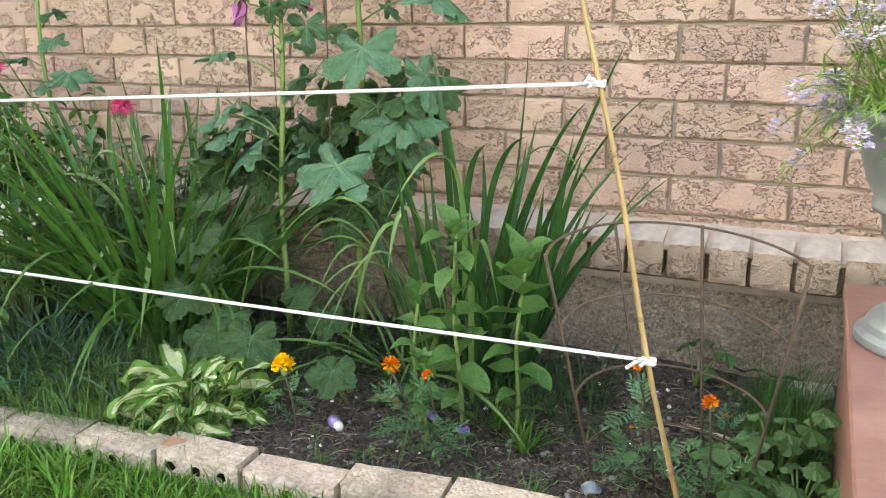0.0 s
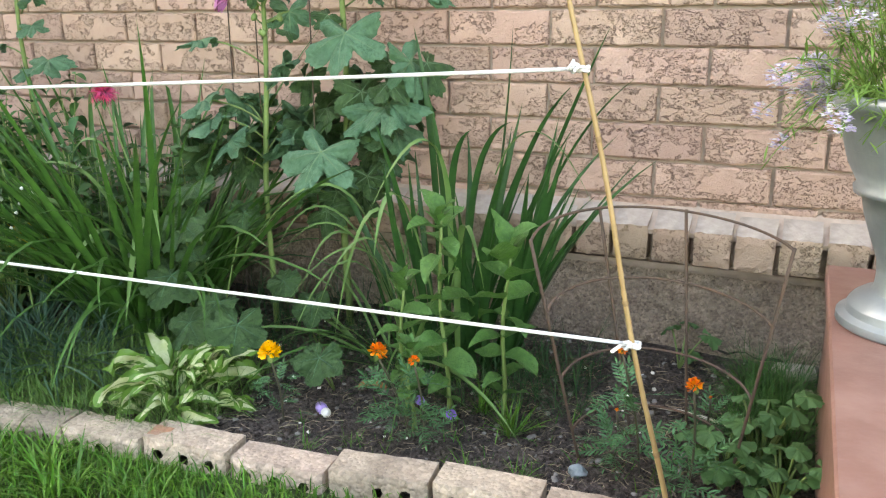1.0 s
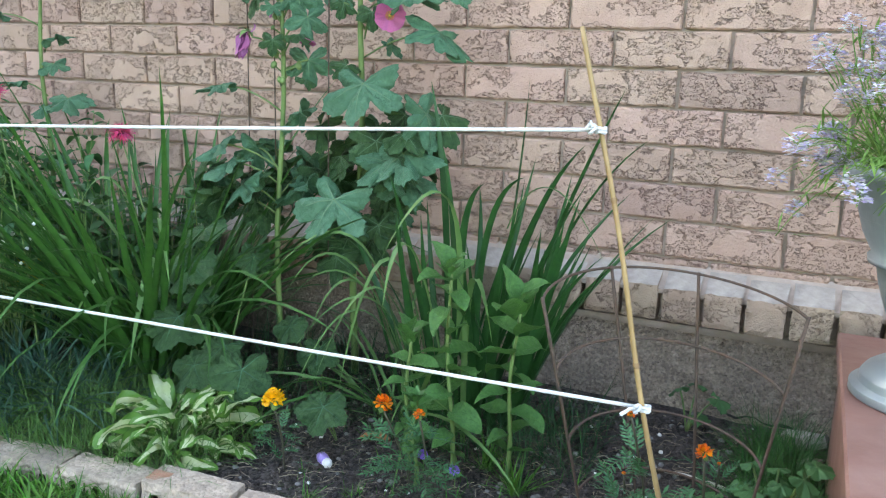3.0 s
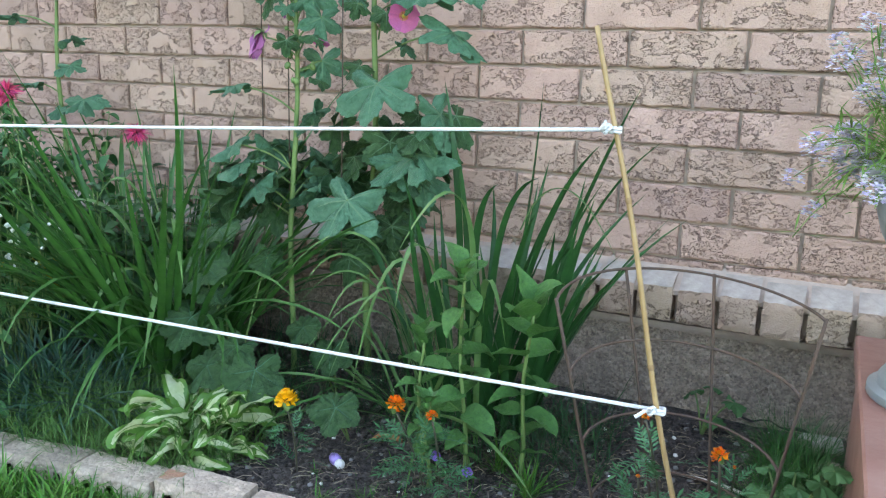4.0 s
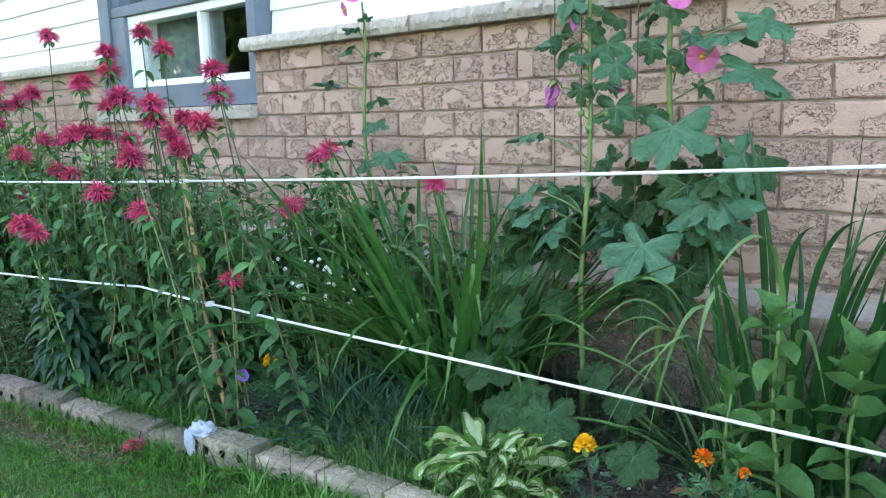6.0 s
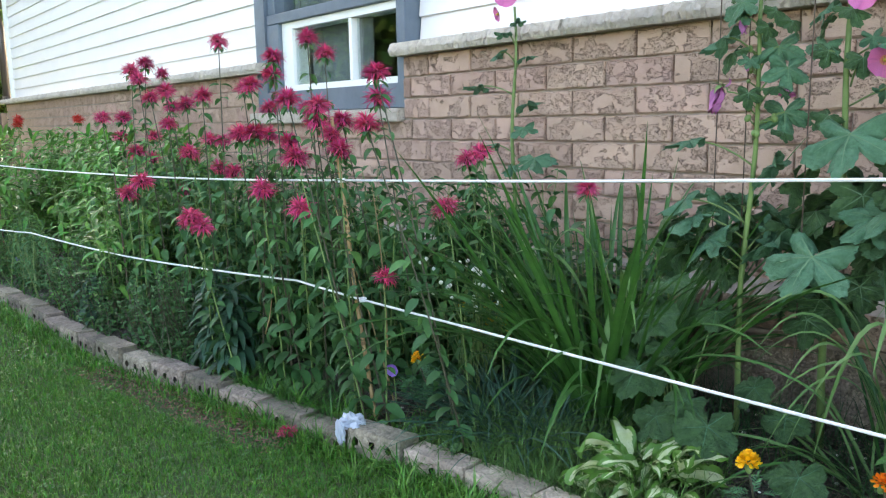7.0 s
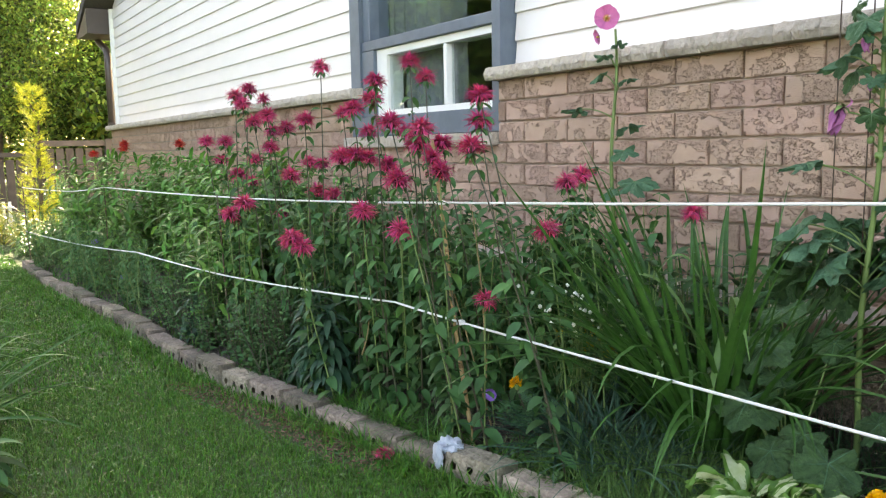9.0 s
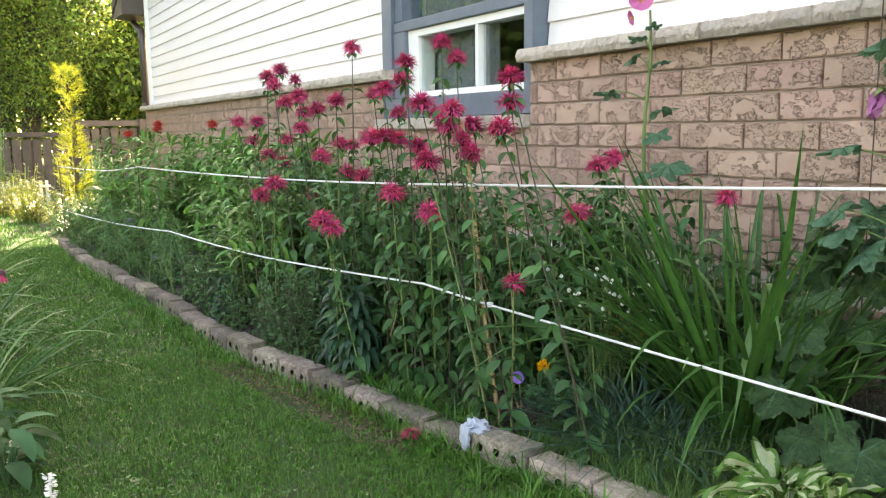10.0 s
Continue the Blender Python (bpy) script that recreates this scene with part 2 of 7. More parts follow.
M_EDGE_RED = mat("edging_brick_red", (0.4, 0.18, 0.1), (0.32, 0.22, 0.16), rough=0.95, scale=22, bump=0.7, bscale=70, bdist=0.006)
M_HOLE = mat("hole_dirt_shade", (0.05, 0.04, 0.035), (0.03, 0.025, 0.02), rough=1.0)
M_BAMBOO = mat("bamboo", (0.42, 0.28, 0.125), (0.32, 0.2, 0.085), rough=0.45, scale=25, c3=(0.3, 0.18, 0.07), scale2=8, bump=0.1)
M_NODE = mat("bamboo_node", (0.3, 0.18, 0.08), (0.2, 0.12, 0.055), rough=0.7, scale=90)
M_ROPE = mat("white_cord", (0.85, 0.85, 0.84), (0.7, 0.7, 0.7), rough=0.7, scale=250, bump=0.8, bscale=400)
M_RUST = mat("rusty_wire", (0.1, 0.065, 0.048), (0.06, 0.04, 0.03), rough=0.85, scale=60, bump=0.6, bscale=200, c3=(0.11, 0.06, 0.036), scale2=20)
M_DECK = mat("deck_paint", (0.27, 0.135, 0.105), (0.22, 0.11, 0.085), rough=0.5, scale=10, bump=0.4, bscale=40, c3=(0.3, 0.17, 0.135), scale2=14)
M_URN = mat("urn_metal", (0.27, 0.315, 0.325), (0.22, 0.26, 0.27), rough=0.42, scale=10, metal=0.45, bump=0.12, bscale=50, c3=(0.36, 0.4, 0.41), scale2=7)

# ---- mesh helpers ----
def link_mesh(name, verts, faces, material, parent=None, label="", smooth=False):
    me = bpy.data.meshes.new(name)
    me.from_pydata([tuple(v) for v in verts], [], faces)
    me.update()
    if material:
        me.materials.append(material)
    if smooth:
        me.polygons.foreach_set("use_smooth", [True] * len(me.polygons))
    ob = new(name, me)
    if parent:
        ob.parent = parent
    if label:
        ob["label"] = label
    return ob


def part(name, bm, material, parent=None, label="", smooth=False):
    me = bpy.data.meshes.new(name)
    bm.to_mesh(me)
    bm.free()
    me.materials.append(material)
    if smooth:
        me.polygons.foreach_set("use_smooth", [True] * len(me.polygons))
    ob = new(name, me)
    if parent:
        ob.parent = parent
    if label:
        ob["label"] = label
    return ob


def piece(name, mesh, parent, loc, rot=(0, 0, 0), scale=(1, 1, 1)):
    ob = new(name, mesh)
    ob.parent = parent
    ob.location, ob.rotation_euler, ob.scale = loc, rot, scale
    return ob


def thing(name, loc=(0, 0, 0), label="", category="", group="", kind=""):
    e = new(name)
    e.empty_display_size = 0.05
    e.location = loc
    return tagged(e, label, category, group, kind)


def box_bm(x0, x1, y0, y1, z0, z1, bevel=0.0, seg=1):
    bm = bmesh.new()
    bmesh.ops.create_cube(bm, size=1)
    for v in bm.verts:
        v.co = Vector(((x0 + x1) / 2 + v.co.x * (x1 - x0), (y0 + y1) / 2 + v.co.y * (y1 - y0), (z0 + z1) / 2 + v.co.z * (z1 - z0)))
    if bevel:
        bmesh.ops.bevel(bm, geom=bm.edges[:], offset=bevel, segments=seg, affect="EDGES")
    return bm


def mesh_of(bm, name, material):
    me = bpy.data.meshes.new(name)
    bm.to_mesh(me)
    bm.free()
    me.materials.append(material)
    return me


def tube_mesh(points, radii, n=6, close=True):
    """Verts and faces of a tube along points with a radius at each."""
    pts = [Vector(p) for p in points]
    verts, faces = [], []
    ref = Vector((0.31, 0.22, 0.93)).normalized()
    for i, p in enumerate(pts):
        d = (pts[min(i + 1, len(pts) - 1)] - pts[max(i - 1, 0)]).normalized()
        a = d.cross(ref if abs(d.dot(ref)) < 0.95 else Vector((1, 0, 0))).normalized()
        b = d.cross(a)
        r = radii[i] if hasattr(radii, "__len__") else radii
        for k in range(n):
            t = 2 * math.pi * k / n
            verts.append(p + (a * math.cos(t) + b * math.sin(t)) * r)
    for i in range(len(pts) - 1):
        for k in range(n):
            k2 = (k + 1) % n
            faces.append((i * n + k, i * n + k2, (i + 1) * n + k2, (i + 1) * n + k))
    if close:
        faces.append(tuple(range(n - 1, -1, -1)))
        faces.append(tuple(range((len(pts) - 1) * n, len(pts) * n)))
    return verts, faces


def lathe(profile, n=32):
    verts, faces = [], []
    for r, z in profile:
        for k in range(n):
            t = 2 * math.pi * k / n
            verts.append((r * math.cos(t), r * math.sin(t), z))
    for i in range(len(profile) - 1):
        for k in range(n):
            k2 = (k + 1) % n
            faces.append((i * n + k, i * n + k2, (i + 1) * n + k2, (i + 1) * n + k))
    return verts, faces


# ---- ground ----
EDGE_PLAN = [(0.95, -0.80), (0.44, -0.83), (-0.05, -0.885), (-0.45, -0.915), (-0.69, -0.95), (-1.0, -1.01), (-1.84, -1.16),
             (-2.42, -1.27), (-3.05, -1.31), (-3.66, -1.35), (-4.32, -1.40), (-5.2, -1.48), (-6.2, -1.5)]


def edge_y(x):
    """The front line of the brick edging at a place along the house."""
    pts = EDGE_PLAN
    for (xa, ya), (xb, yb) in zip(pts, pts[1:]):
        if xb <= x <= xa:
            return ya + (yb - ya) * (x - xa) / (xb - xa)
    return pts[0][1] if x > pts[0][0] else pts[-1][1]


def soil_z(x, y):
    """Height of the ground: bed behind the edging, lawn before it."""
    n = noise.noise(Vector((x * 6, y * 6, 3.1)))
    n2 = noise.noise(Vector((x * 25, y * 25, 9.7)))
    if y > edge_y(x) + 0.03 and -6.2 < x < 0.97:
        d = min(1.0, max(0.0, (y - edge_y(x)) / 0.8))
        return 0.0 + 0.035 * d + 0.012 * n + 0.005 * n2
    near = min(1.0, max(0.0, (x + 1.1) / 0.4))       # the lawn stands higher along the paler bricks
    return -0.034 + 0.018 * near + 0.008 * n + 0.003 * n2


def grid_axis(a, b, step):
    n = max(1, round((b - a) / step))
    return [a + (b - a) * i / n for i in range(n + 1)]


xs = [-400, -120, -60, -30] + grid_axis(-16, -7, 0.5) + grid_axis(-6.9, -2, 0.1) + grid_axis(-1.96, 1.0, 0.04) + grid_axis(1.1, 4, 0.5) + [10, 40, 120, 400]
ys = [-400, -120, -40, -15] + grid_axis(-8, -3.2, 0.4) + grid_axis(-3.1, -1.56, 0.08) + grid_axis(-1.52, 0.0, 0.04) + [0.2, 6, 14, 40, 120, 400]
gv, gf, gm = [], [], []
for y in ys:
    for x in xs:
        gv.append((x, y, soil_z(x, y)))
W = len(xs)
for j in range(len(ys) - 1):
    for i in range(W - 1):
        gf.append((j * W + i, j * W + i + 1, (j + 1) * W + i + 1, (j + 1) * W + i))
        cx, cy = (xs[i] + xs[i + 1]) / 2, (ys[j] + ys[j + 1]) / 2
        gm.append(1 if (cy > edge_y(cx) + 0.02 and -6.2 < cx < 1.0 and cy < 0.1) else 0)
ground = link_mesh("ground", gv, gf, M_LAWN, smooth=True)
ground.data.materials.append(M_SOIL)
ground.data.polygons.foreach_set("material_index", gm)
tagged(ground, "shaded lawn with a dark soil flower bed along the house", "ground", kind="structure")

# ---- house wall ----
CH, BL, ZA = 0.089, 0.267, 0.94      # course height, brick spacing, underside of the second course from the top
Z_CAP = ZA + 2 * CH                  # underside of the stone cap
HOUSE_L, HOUSE_R = -10.3, 4.0
WIN_L, WIN_R, SILL_Z = -3.62, -2.19, 0.84
wall = link_mesh("wall_front", [], [], M_MORTAR)
bmw = bmesh.new()
for x0, x1, z1 in ((HOUSE_L, WIN_L - 0.0, Z_CAP), (WIN_L, WIN_R, SILL_Z - 0.0), (WIN_R, HOUSE_R, Z_CAP)):
    b2 = box_bm(x0, x1, 0.013, 0.11, 0.30, z1)
    me = bpy.data.meshes.new("tmp")
    b2.to_mesh(me); b2.free()
    bmw.from_mesh(me)
    bpy.data.meshes.remove(me)
bmw.to_mesh(wall.data)
bmw.free()
tagged(wall, "salmon-buff rug-faced brick wall with recessed grey mortar joints", "wall", kind="structure")

foundation = part("foundation", box_bm(HOUSE_L, HOUSE_R, -0.03, 0.11, -0.3, 0.30), M_PARGE)
tagged(foundation, "rough brown-grey parged concrete foundation below the brick ledge", "foundation", kind="structure")
# flat dark strip on the face; its colour stands for shade inside the crack
crack = link_mesh("crack", [(0.7 + 0.02 * i, -0.032, 0.052 - 0.0012 * i + 0.006 * math.sin(i * 1.7)) for i in range(13)] + [(0.7 + 0.02 * i, -0.032, 0.052 - 0.0012 * i + 0.006 * math.sin(i * 1.7) - (0.007 + 0.005 * math.sin(i * 0.9)) * math.sin(math.pi * (i + 0.2) / 12.4)) for i in range(13)],
                  [(i, i + 13, i + 14, i + 1) for i in range(12)], M_HOLE, foundation, "dark open crack near the soil")
wall_end = part("wall_end", box_bm(HOUSE_L, HOUSE_L + 0.1, 0.225, 8.0, -0.3, 2.6), M_SIDING)
tagged(wall_end, "white clad end wall of the house", "wall", kind="structure")
wall_back = part("wall_back", box_bm(HOUSE_L + 0.105, HOUSE_R, 7.9, 8.0, -0.3, 2.6), M_SIDING)
tagged(wall_back, "white clad rear wall of the house", "wall", kind="structure")
wall_side = part("wall_side", box_bm(HOUSE_R - 0.1, HOUSE_R, 0.12, 7.89, -0.3, 2.6), M_SIDING)
tagged(wall_side, "white clad side wall of the house", "wall", kind="structure")

# gable wall behind the siding, with the window opening
WIN_TOP = 2.1
RIDGE_X, EAVE_Z, PITCH = (HOUSE_L + HOUSE_R) / 2, 2.62, 0.42
def rake_z(x):
    """Height of the gable's slope."""
    return EAVE_Z + PITCH * (min(x - HOUSE_L, HOUSE_R - x))
upper = link_mesh("wall_upper", [], [], M_SIDING)
bms = bmesh.new()
for xs_, z0 in (((HOUSE_L + 0.02, WIN_L), Z_CAP - 0.02), ((WIN_L, RIDGE_X, WIN_R), WIN_TOP), ((WIN_R, HOUSE_R), Z_CAP - 0.02)):
    xs_ = sorted(xs_)
    outline = [(xs_[0], z0), (xs_[-1], z0)] + [(x, rake_z(x)) for x in reversed(xs_)]
    fr = [bms.verts.new((x, 0.112, z)) for x, z in outline]
    bk = [bms.verts.new((x, 0.22, z)) for x, z in outline]
    bms.faces.new(fr)
    bms.faces.new(bk[::-1])
    for i in range(len(fr)):
        bms.faces.new((fr[i - 1], bk[i - 1], bk[i], fr[i]))
bmesh.ops.recalc_face_normals(bms, faces=bms.faces[:])
bms.to_mesh(upper.data)
bms.free()
tagged(upper, "white horizontal lap siding above the brick", "siding", kind="structure")

# siding boards: lapped strips, their lower edges standing out
EXPO = 0.119
row = 0
z = Z_CAP + 0.052
while z < 3.2:
    for x0, x1, seam in ((HOUSE_L + 0.05, WIN_L - 0.005, True), (WIN_R + 0.005, HOUSE_R, False)):
        if x0 < WIN_L and z + EXPO > WIN_TOP + 0.02 and seam:
            x1 = HOUSE_R
        elif not seam and z + EXPO > WIN_TOP + 0.02:
            continue
        if z + EXPO > EAVE_Z:
            x0 = max(x0, HOUSE_L + 0.05 + (z + EXPO - EAVE_Z) / PITCH)
        cuts = [x0, x1]
        if seam:
            cuts = [x0, min(x1 - 0.3, max(x0 + 0.3, -4.6 - 2.7 * ((row * 0.37) % 1.0))), x1]
        for a, b in zip(cuts, cuts[1:]):
            zt = z + EXPO + 0.012
            vs = [(a, 0.092, z), (b, 0.092, z), (b, 0.097, z - 0.003), (a, 0.097, z - 0.003),
                  (a, 0.106, zt), (b, 0.106, zt), (a, 0.110, z), (b, 0.110, z), (a, 0.0925, z + 0.006), (b, 0.0925, z + 0.006)]
            fs = [(0, 1, 9, 8), (8, 9, 5, 4), (3, 2, 1, 0), (2, 3, 6, 7), (4, 5, 7, 6), (0, 8, 4, 6, 3), (1, 2, 7, 5, 9)]
            link_mesh("siding_board", vs, fs, M_SIDING, upper)
    z += EXPO
    row += 1

# stone cap along the top of the brick, in lengths
cap = thing("stone_cap", (0, 0, Z_CAP), "grey rock-faced limestone cap course on the brick wall", "stone cap", kind="structure")
def cap_block(x0, x1):
    n = max(4, int((x1 - x0) / 0.009))
    vs, fs = [], []
    for i in range(n + 1):
        x = x0 + (x1 - x0) * i / n
        r = 0.012 * noise.noise(Vector((x * 14, 0, 0))) + 0.017 * noise.noise(Vector((x * 47, 2, 0))) + 0.006 * noise.noise(Vector((x * 120, 4, 0)))
        q = 0.014 * noise.noise(Vector((x * 38, 7, 0)))
        vs += [(x, 0.11, 0.0), (x, -0.046 + r, 0.0), (x, -0.056 + r * 1.6, 0.022 + q), (x, -0.045 + r, 0.05 + q), (x, -0.036, 0.054), (x, 0.11, 0.062)]
    for i in range(n):
        for k in range(5):
            fs.append((i * 6 + k, i * 6 + k + 1, i * 6 + k + 7, i * 6 + k + 6))
        fs.append((i * 6 + 5, i * 6, i * 6 + 6, i * 6 + 11))
    fs += [tuple(range(5, -1, -1)), tuple(range(n * 6, n * 6 + 6))]
    link_mesh("stone", vs, fs, M_CAP, cap)
for a, b in ((HOUSE_L - 0.1, -9.0), (-8.99, -7.3), (-7.29, -5.5), (-5.49, -4.3), (-4.29, WIN_L + 0.12), (WIN_R + 0.035 - 0.06, -1.22), (-1.21, -0.2), (-0.19, 0.85), (0.86, 1.9), (1.91, 3.0), (3.01, HOUSE_R)):
    cap_block(a, b)

# gable roof, its eave and gutter running back from the far corner
def prism(name, sec, x0, x1, material, parent, label=""):
    n = len(sec)
    vs = [(x0, y, z) for y, z in sec] + [(x1, y, z) for y, z in sec]
    fs = [tuple(range(n - 1, -1, -1)), tuple(range(n, 2 * n))] + [(i, (i + 1) % n, n + (i + 1) % n, n + i) for i in range(n)]
    return link_mesh(name, vs, fs, material, parent, label)
def prism_y(name, sec, y0, y1, material, parent, label=""):
    n = len(sec)
    vs = [(x, y0, z) for x, z in sec] + [(x, y1, z) for x, z in sec]
    fs = [tuple(range(n)), tuple(range(2 * n - 1, n - 1, -1))] + [((i + 1) % n, i, n + i, n + (i + 1) % n) for i in range(n)]
    return link_mesh(name, vs, fs, material, parent, label)
roof = thing("roof", (0, 0, 0), "brown shingled gable roof with brown aluminium eaves", "roof", kind="structure")
EL, ER = HOUSE_L - 0.62, HOUSE_R + 0.62
zl = EAVE_Z - 0.62 * PITCH
prism_y("roof_slab", [(EL, zl + 0.005), (RIDGE_X, rake_z(RIDGE_X) + 0.005), (ER, zl + 0.005), (ER, zl + 0.13), (RIDGE_X, rake_z(RIDGE_X) + 0.15), (EL, zl + 0.13)], -0.22, 8.3, M_ROOF, roof)
prism_y("eave_box", [(EL - 0.01, zl - 0.06), (HOUSE_L - 0.005, zl - 0.06), (HOUSE_L - 0.005, EAVE_Z - 0.02), (EL - 0.01, zl - 0.004)], -0.2, 8.3, M_GUTTER, roof, "boxed brown aluminium eave")
prism_y("gutter", [(EL - 0.13, zl + 0.1), (EL - 0.12, zl - 0.02), (EL - 0.1, zl - 0.04), (EL - 0.014, zl - 0.04), (EL - 0.014, zl + 0.1), (EL - 0.024, zl + 0.1), (EL - 0.024, zl - 0.03), (EL - 0.1, zl - 0.03), (EL - 0.12, zl + 0.1)],
        -0.2, 8.3, M_GUTTER, roof, "brown metal eaves gutter")

# downspout at the far corner
spout = thing("downspout", (HOUSE_L - 0.02, 0.02, Z_CAP), "dark brown metal downspout at the house corner", "downspout")
sv, sf = tube_mesh([(0, 0.0, 0.05), (0, 0.0, 0.9), (-0.03, 0.0, 0.99), (-0.55, 0.02, 1.14), (-0.66, 0.02, 1.2)], 0.042, 8)
link_mesh("pipe", sv, sf, M_GUTTER, spout, smooth=True)
sv, sf = tube_mesh([(0, -0.0, 0.06), (0, -0.0, 0.1)], 0.05, 8)
link_mesh("strap", sv, sf, M_GUTTER, spout)
corner_trim = part("trim", box_bm(HOUSE_L + 0.02, HOUSE_L + 0.06, 0.055, 0.11, Z_CAP + 0.062, 2.6, 0.004), M_TRIM_W)
tagged(corner_trim, "white corner trim at the end of the siding", "trim", kind="structure")

# ---- window ----
def frame_ring(name, x0, x1, z0, z1, w, y0, y1, material, parent, label="", widths=None):
    wl, wr, wb, wt = widths or (w, w, w, w)
    bm = bmesh.new()
    for a, b, c, d in ((x0, x0 + wl, z0, z1), (x1 - wr, x1, z0, z1), (x0 + wl, x1 - wr, z0, z0 + wb), (x0 + wl, x1 - wr, z1 - wt, z1)):
        b2 = box_bm(a, b, y0, y1, c, d)
        me = bpy.data.meshes.new("tmp"); b2.to_mesh(me); b2.free(); bm.from_mesh(me); bpy.data.meshes.remove(me)
    return part(name, bm, material, parent, label)

win = thing("window_1", (0, 0, 0), "blue-grey framed window with a white sliding lower sash", "window", kind="structure")
FZ = SILL_Z + 0.065
frame_ring("window_frame", WIN_L + 0.003, WIN_R - 0.003, FZ, WIN_TOP, 0.1, 0.018, 0.2, M_TRIM_B, win, "blue-grey painted wooden frame", (0.115, 0.06, 0.105, 0.1))
part("mullion", box_bm(WIN_L + 0.12, WIN_R - 0.065, 0.03, 0.18, 1.372, 1.425, 0.004), M_TRIM_B, win, "blue-grey cross bar")
lx0, lx1, lz0, lz1 = WIN_L + 0.26, WIN_R - 0.065, FZ + 0.107, 1.370
part("jamb", box_bm(WIN_L + 0.12, lx0 - 0.002, 0.028, 0.17, FZ + 0.107, 1.370, 0.004), M_TRIM_B, win)
part("jamb", box_bm(WIN_L + 0.12, WIN_L + 0.2, 0.04, 0.17, 1.427, WIN_TOP - 0.102, 0.004), M_TRIM_B, win)
sash = frame_ring("sash", lx0, lx1, lz0, lz1, 0.035, 0.05, 0.15, M_TRIM_W, win, "white vinyl sliding sash", (0.11, 0.012, 0.03, 0.035))
mid = -2.68
part("meeting_rail", box_bm(mid - 0.013, mid + 0.013, 0.05, 0.1, lz0 + 0.032, lz1 - 0.037, 0.003), M_TRIM_W, win, "white meeting rail")
for a, b, y in ((lx0 + 0.112, mid - 0.015, 0.068), (mid + 0.015, lx1 - 0.014, 0.082)):
    p = part("pane", box_bm(a, b, y, y + 0.004, lz0 + 0.032, lz1 - 0.037), M_GLASS, win)
    p.visible_shadow = False
p = part("pane", box_bm(WIN_L + 0.202, WIN_R - 0.067, 0.1, 0.104, 1.428, WIN_TOP - 0.104), M_GLASS, win)
p.visible_shadow = False
part("window_sill", box_bm(WIN_L - 0.02, WIN_R - 0.003, -0.035, 0.16, SILL_Z, SILL_Z + 0.06, 0.006), M_CAP, win, "grey stone sill")
# dim room behind the glass
room = part("room_shell", box_bm(WIN_L - 0.6, WIN_R + 0.6, 0.24, 3.0, 0.3, 2.5), M_DARK)
bmr = bmesh.new(); bmr.from_mesh(room.data)
bmesh.ops.delete(bmr, geom=[f for f in bmr.faces if f.calc_center_median().y < 0.25], context="FACES")
bmr.to_mesh(room.data); bmr.free()
tagged(room, "dim interior behind the window", "room", kind="structure")
curtain = thing("curtain", (0, 0, 0), "pale grey curtain hanging inside the window", "curtain")
for k, (a, b) in enumerate(((-3.42, -2.74), (-2.72, -2.6))):
    vs, fs = [], []
    n = 24
    for i in range(n + 1):
        x = a + (b - a) * i / n
        y = (0.17 if k == 0 else 0.12) + 0.012 * math.sin(i * 1.6)
        vs += [(x, y, 0.95), (x, y, 2.1), (x, y + 0.004, 2.1), (x, y + 0.004, 0.95)]
    for i in range(n):
        fs += [(i * 4, i * 4 + 4, i * 4 + 5, i * 4 + 1), (i * 4 + 3, i * 4 + 2, i * 4 + 6, i * 4 + 7)]
    link_mesh("panel", vs, fs, M_CURTAIN, curtain)

# ---- plant kit ----
class Acc:
    """Collects many small forms into one mesh."""
    def __init__(self):
        self.v, self.f, self.m, self.n = [], [], [], 0

    def add(self, geo, pos=(0, 0, 0), az=0.0, pitch=0.0, roll=0.0, s=1.0, slot=None):
        v, f, mi = geo
        ca, sa, cp, sp, cr, sr = math.cos(az), math.sin(az), math.cos(pitch), math.sin(pitch), math.cos(roll), math.sin(roll)
        rx = np.array([[1, 0, 0], [0, cr, -sr], [0, sr, cr]])
        ry = np.array([[cp, 0, -sp], [0, 1, 0], [sp, 0, cp]])       # positive pitch lifts the tip
        rz = np.array([[ca, -sa, 0], [sa, ca, 0], [0, 0, 1]])
        self.v.append((v * s) @ (rz @ ry @ rx).T + np.array(pos))
        self.f += [tuple(i + self.n for i in q) for q in f]
        self.m += mi if slot is None else [slot] * len(f)
        self.n += len(v)

    def tube(self, pts, radii, n=5, slot=0):
        v, f = tube_mesh(pts, radii, n, False)
        self.add((np.array([tuple(p) for p in v]), f, [slot] * len(f)))

    def mesh(self, name, *mats):
        me = bpy.data.meshes.new(name)
        me.from_pydata(np.concatenate(self.v).tolist() if self.v else [], [], self.f)
        for m in mats:
            me.materials.append(m)
        me.polygons.foreach_set("material_index", self.m)
        me.polygons.foreach_set("use_smooth", [True] * len(self.f))
        me.update()
        return me

    def part(self, name, parent, *mats, label=""):
        ob = new(name, self.mesh(name, *mats))
        if parent:
            ob.parent = parent
        if label:
            ob["label"] = label
        return ob


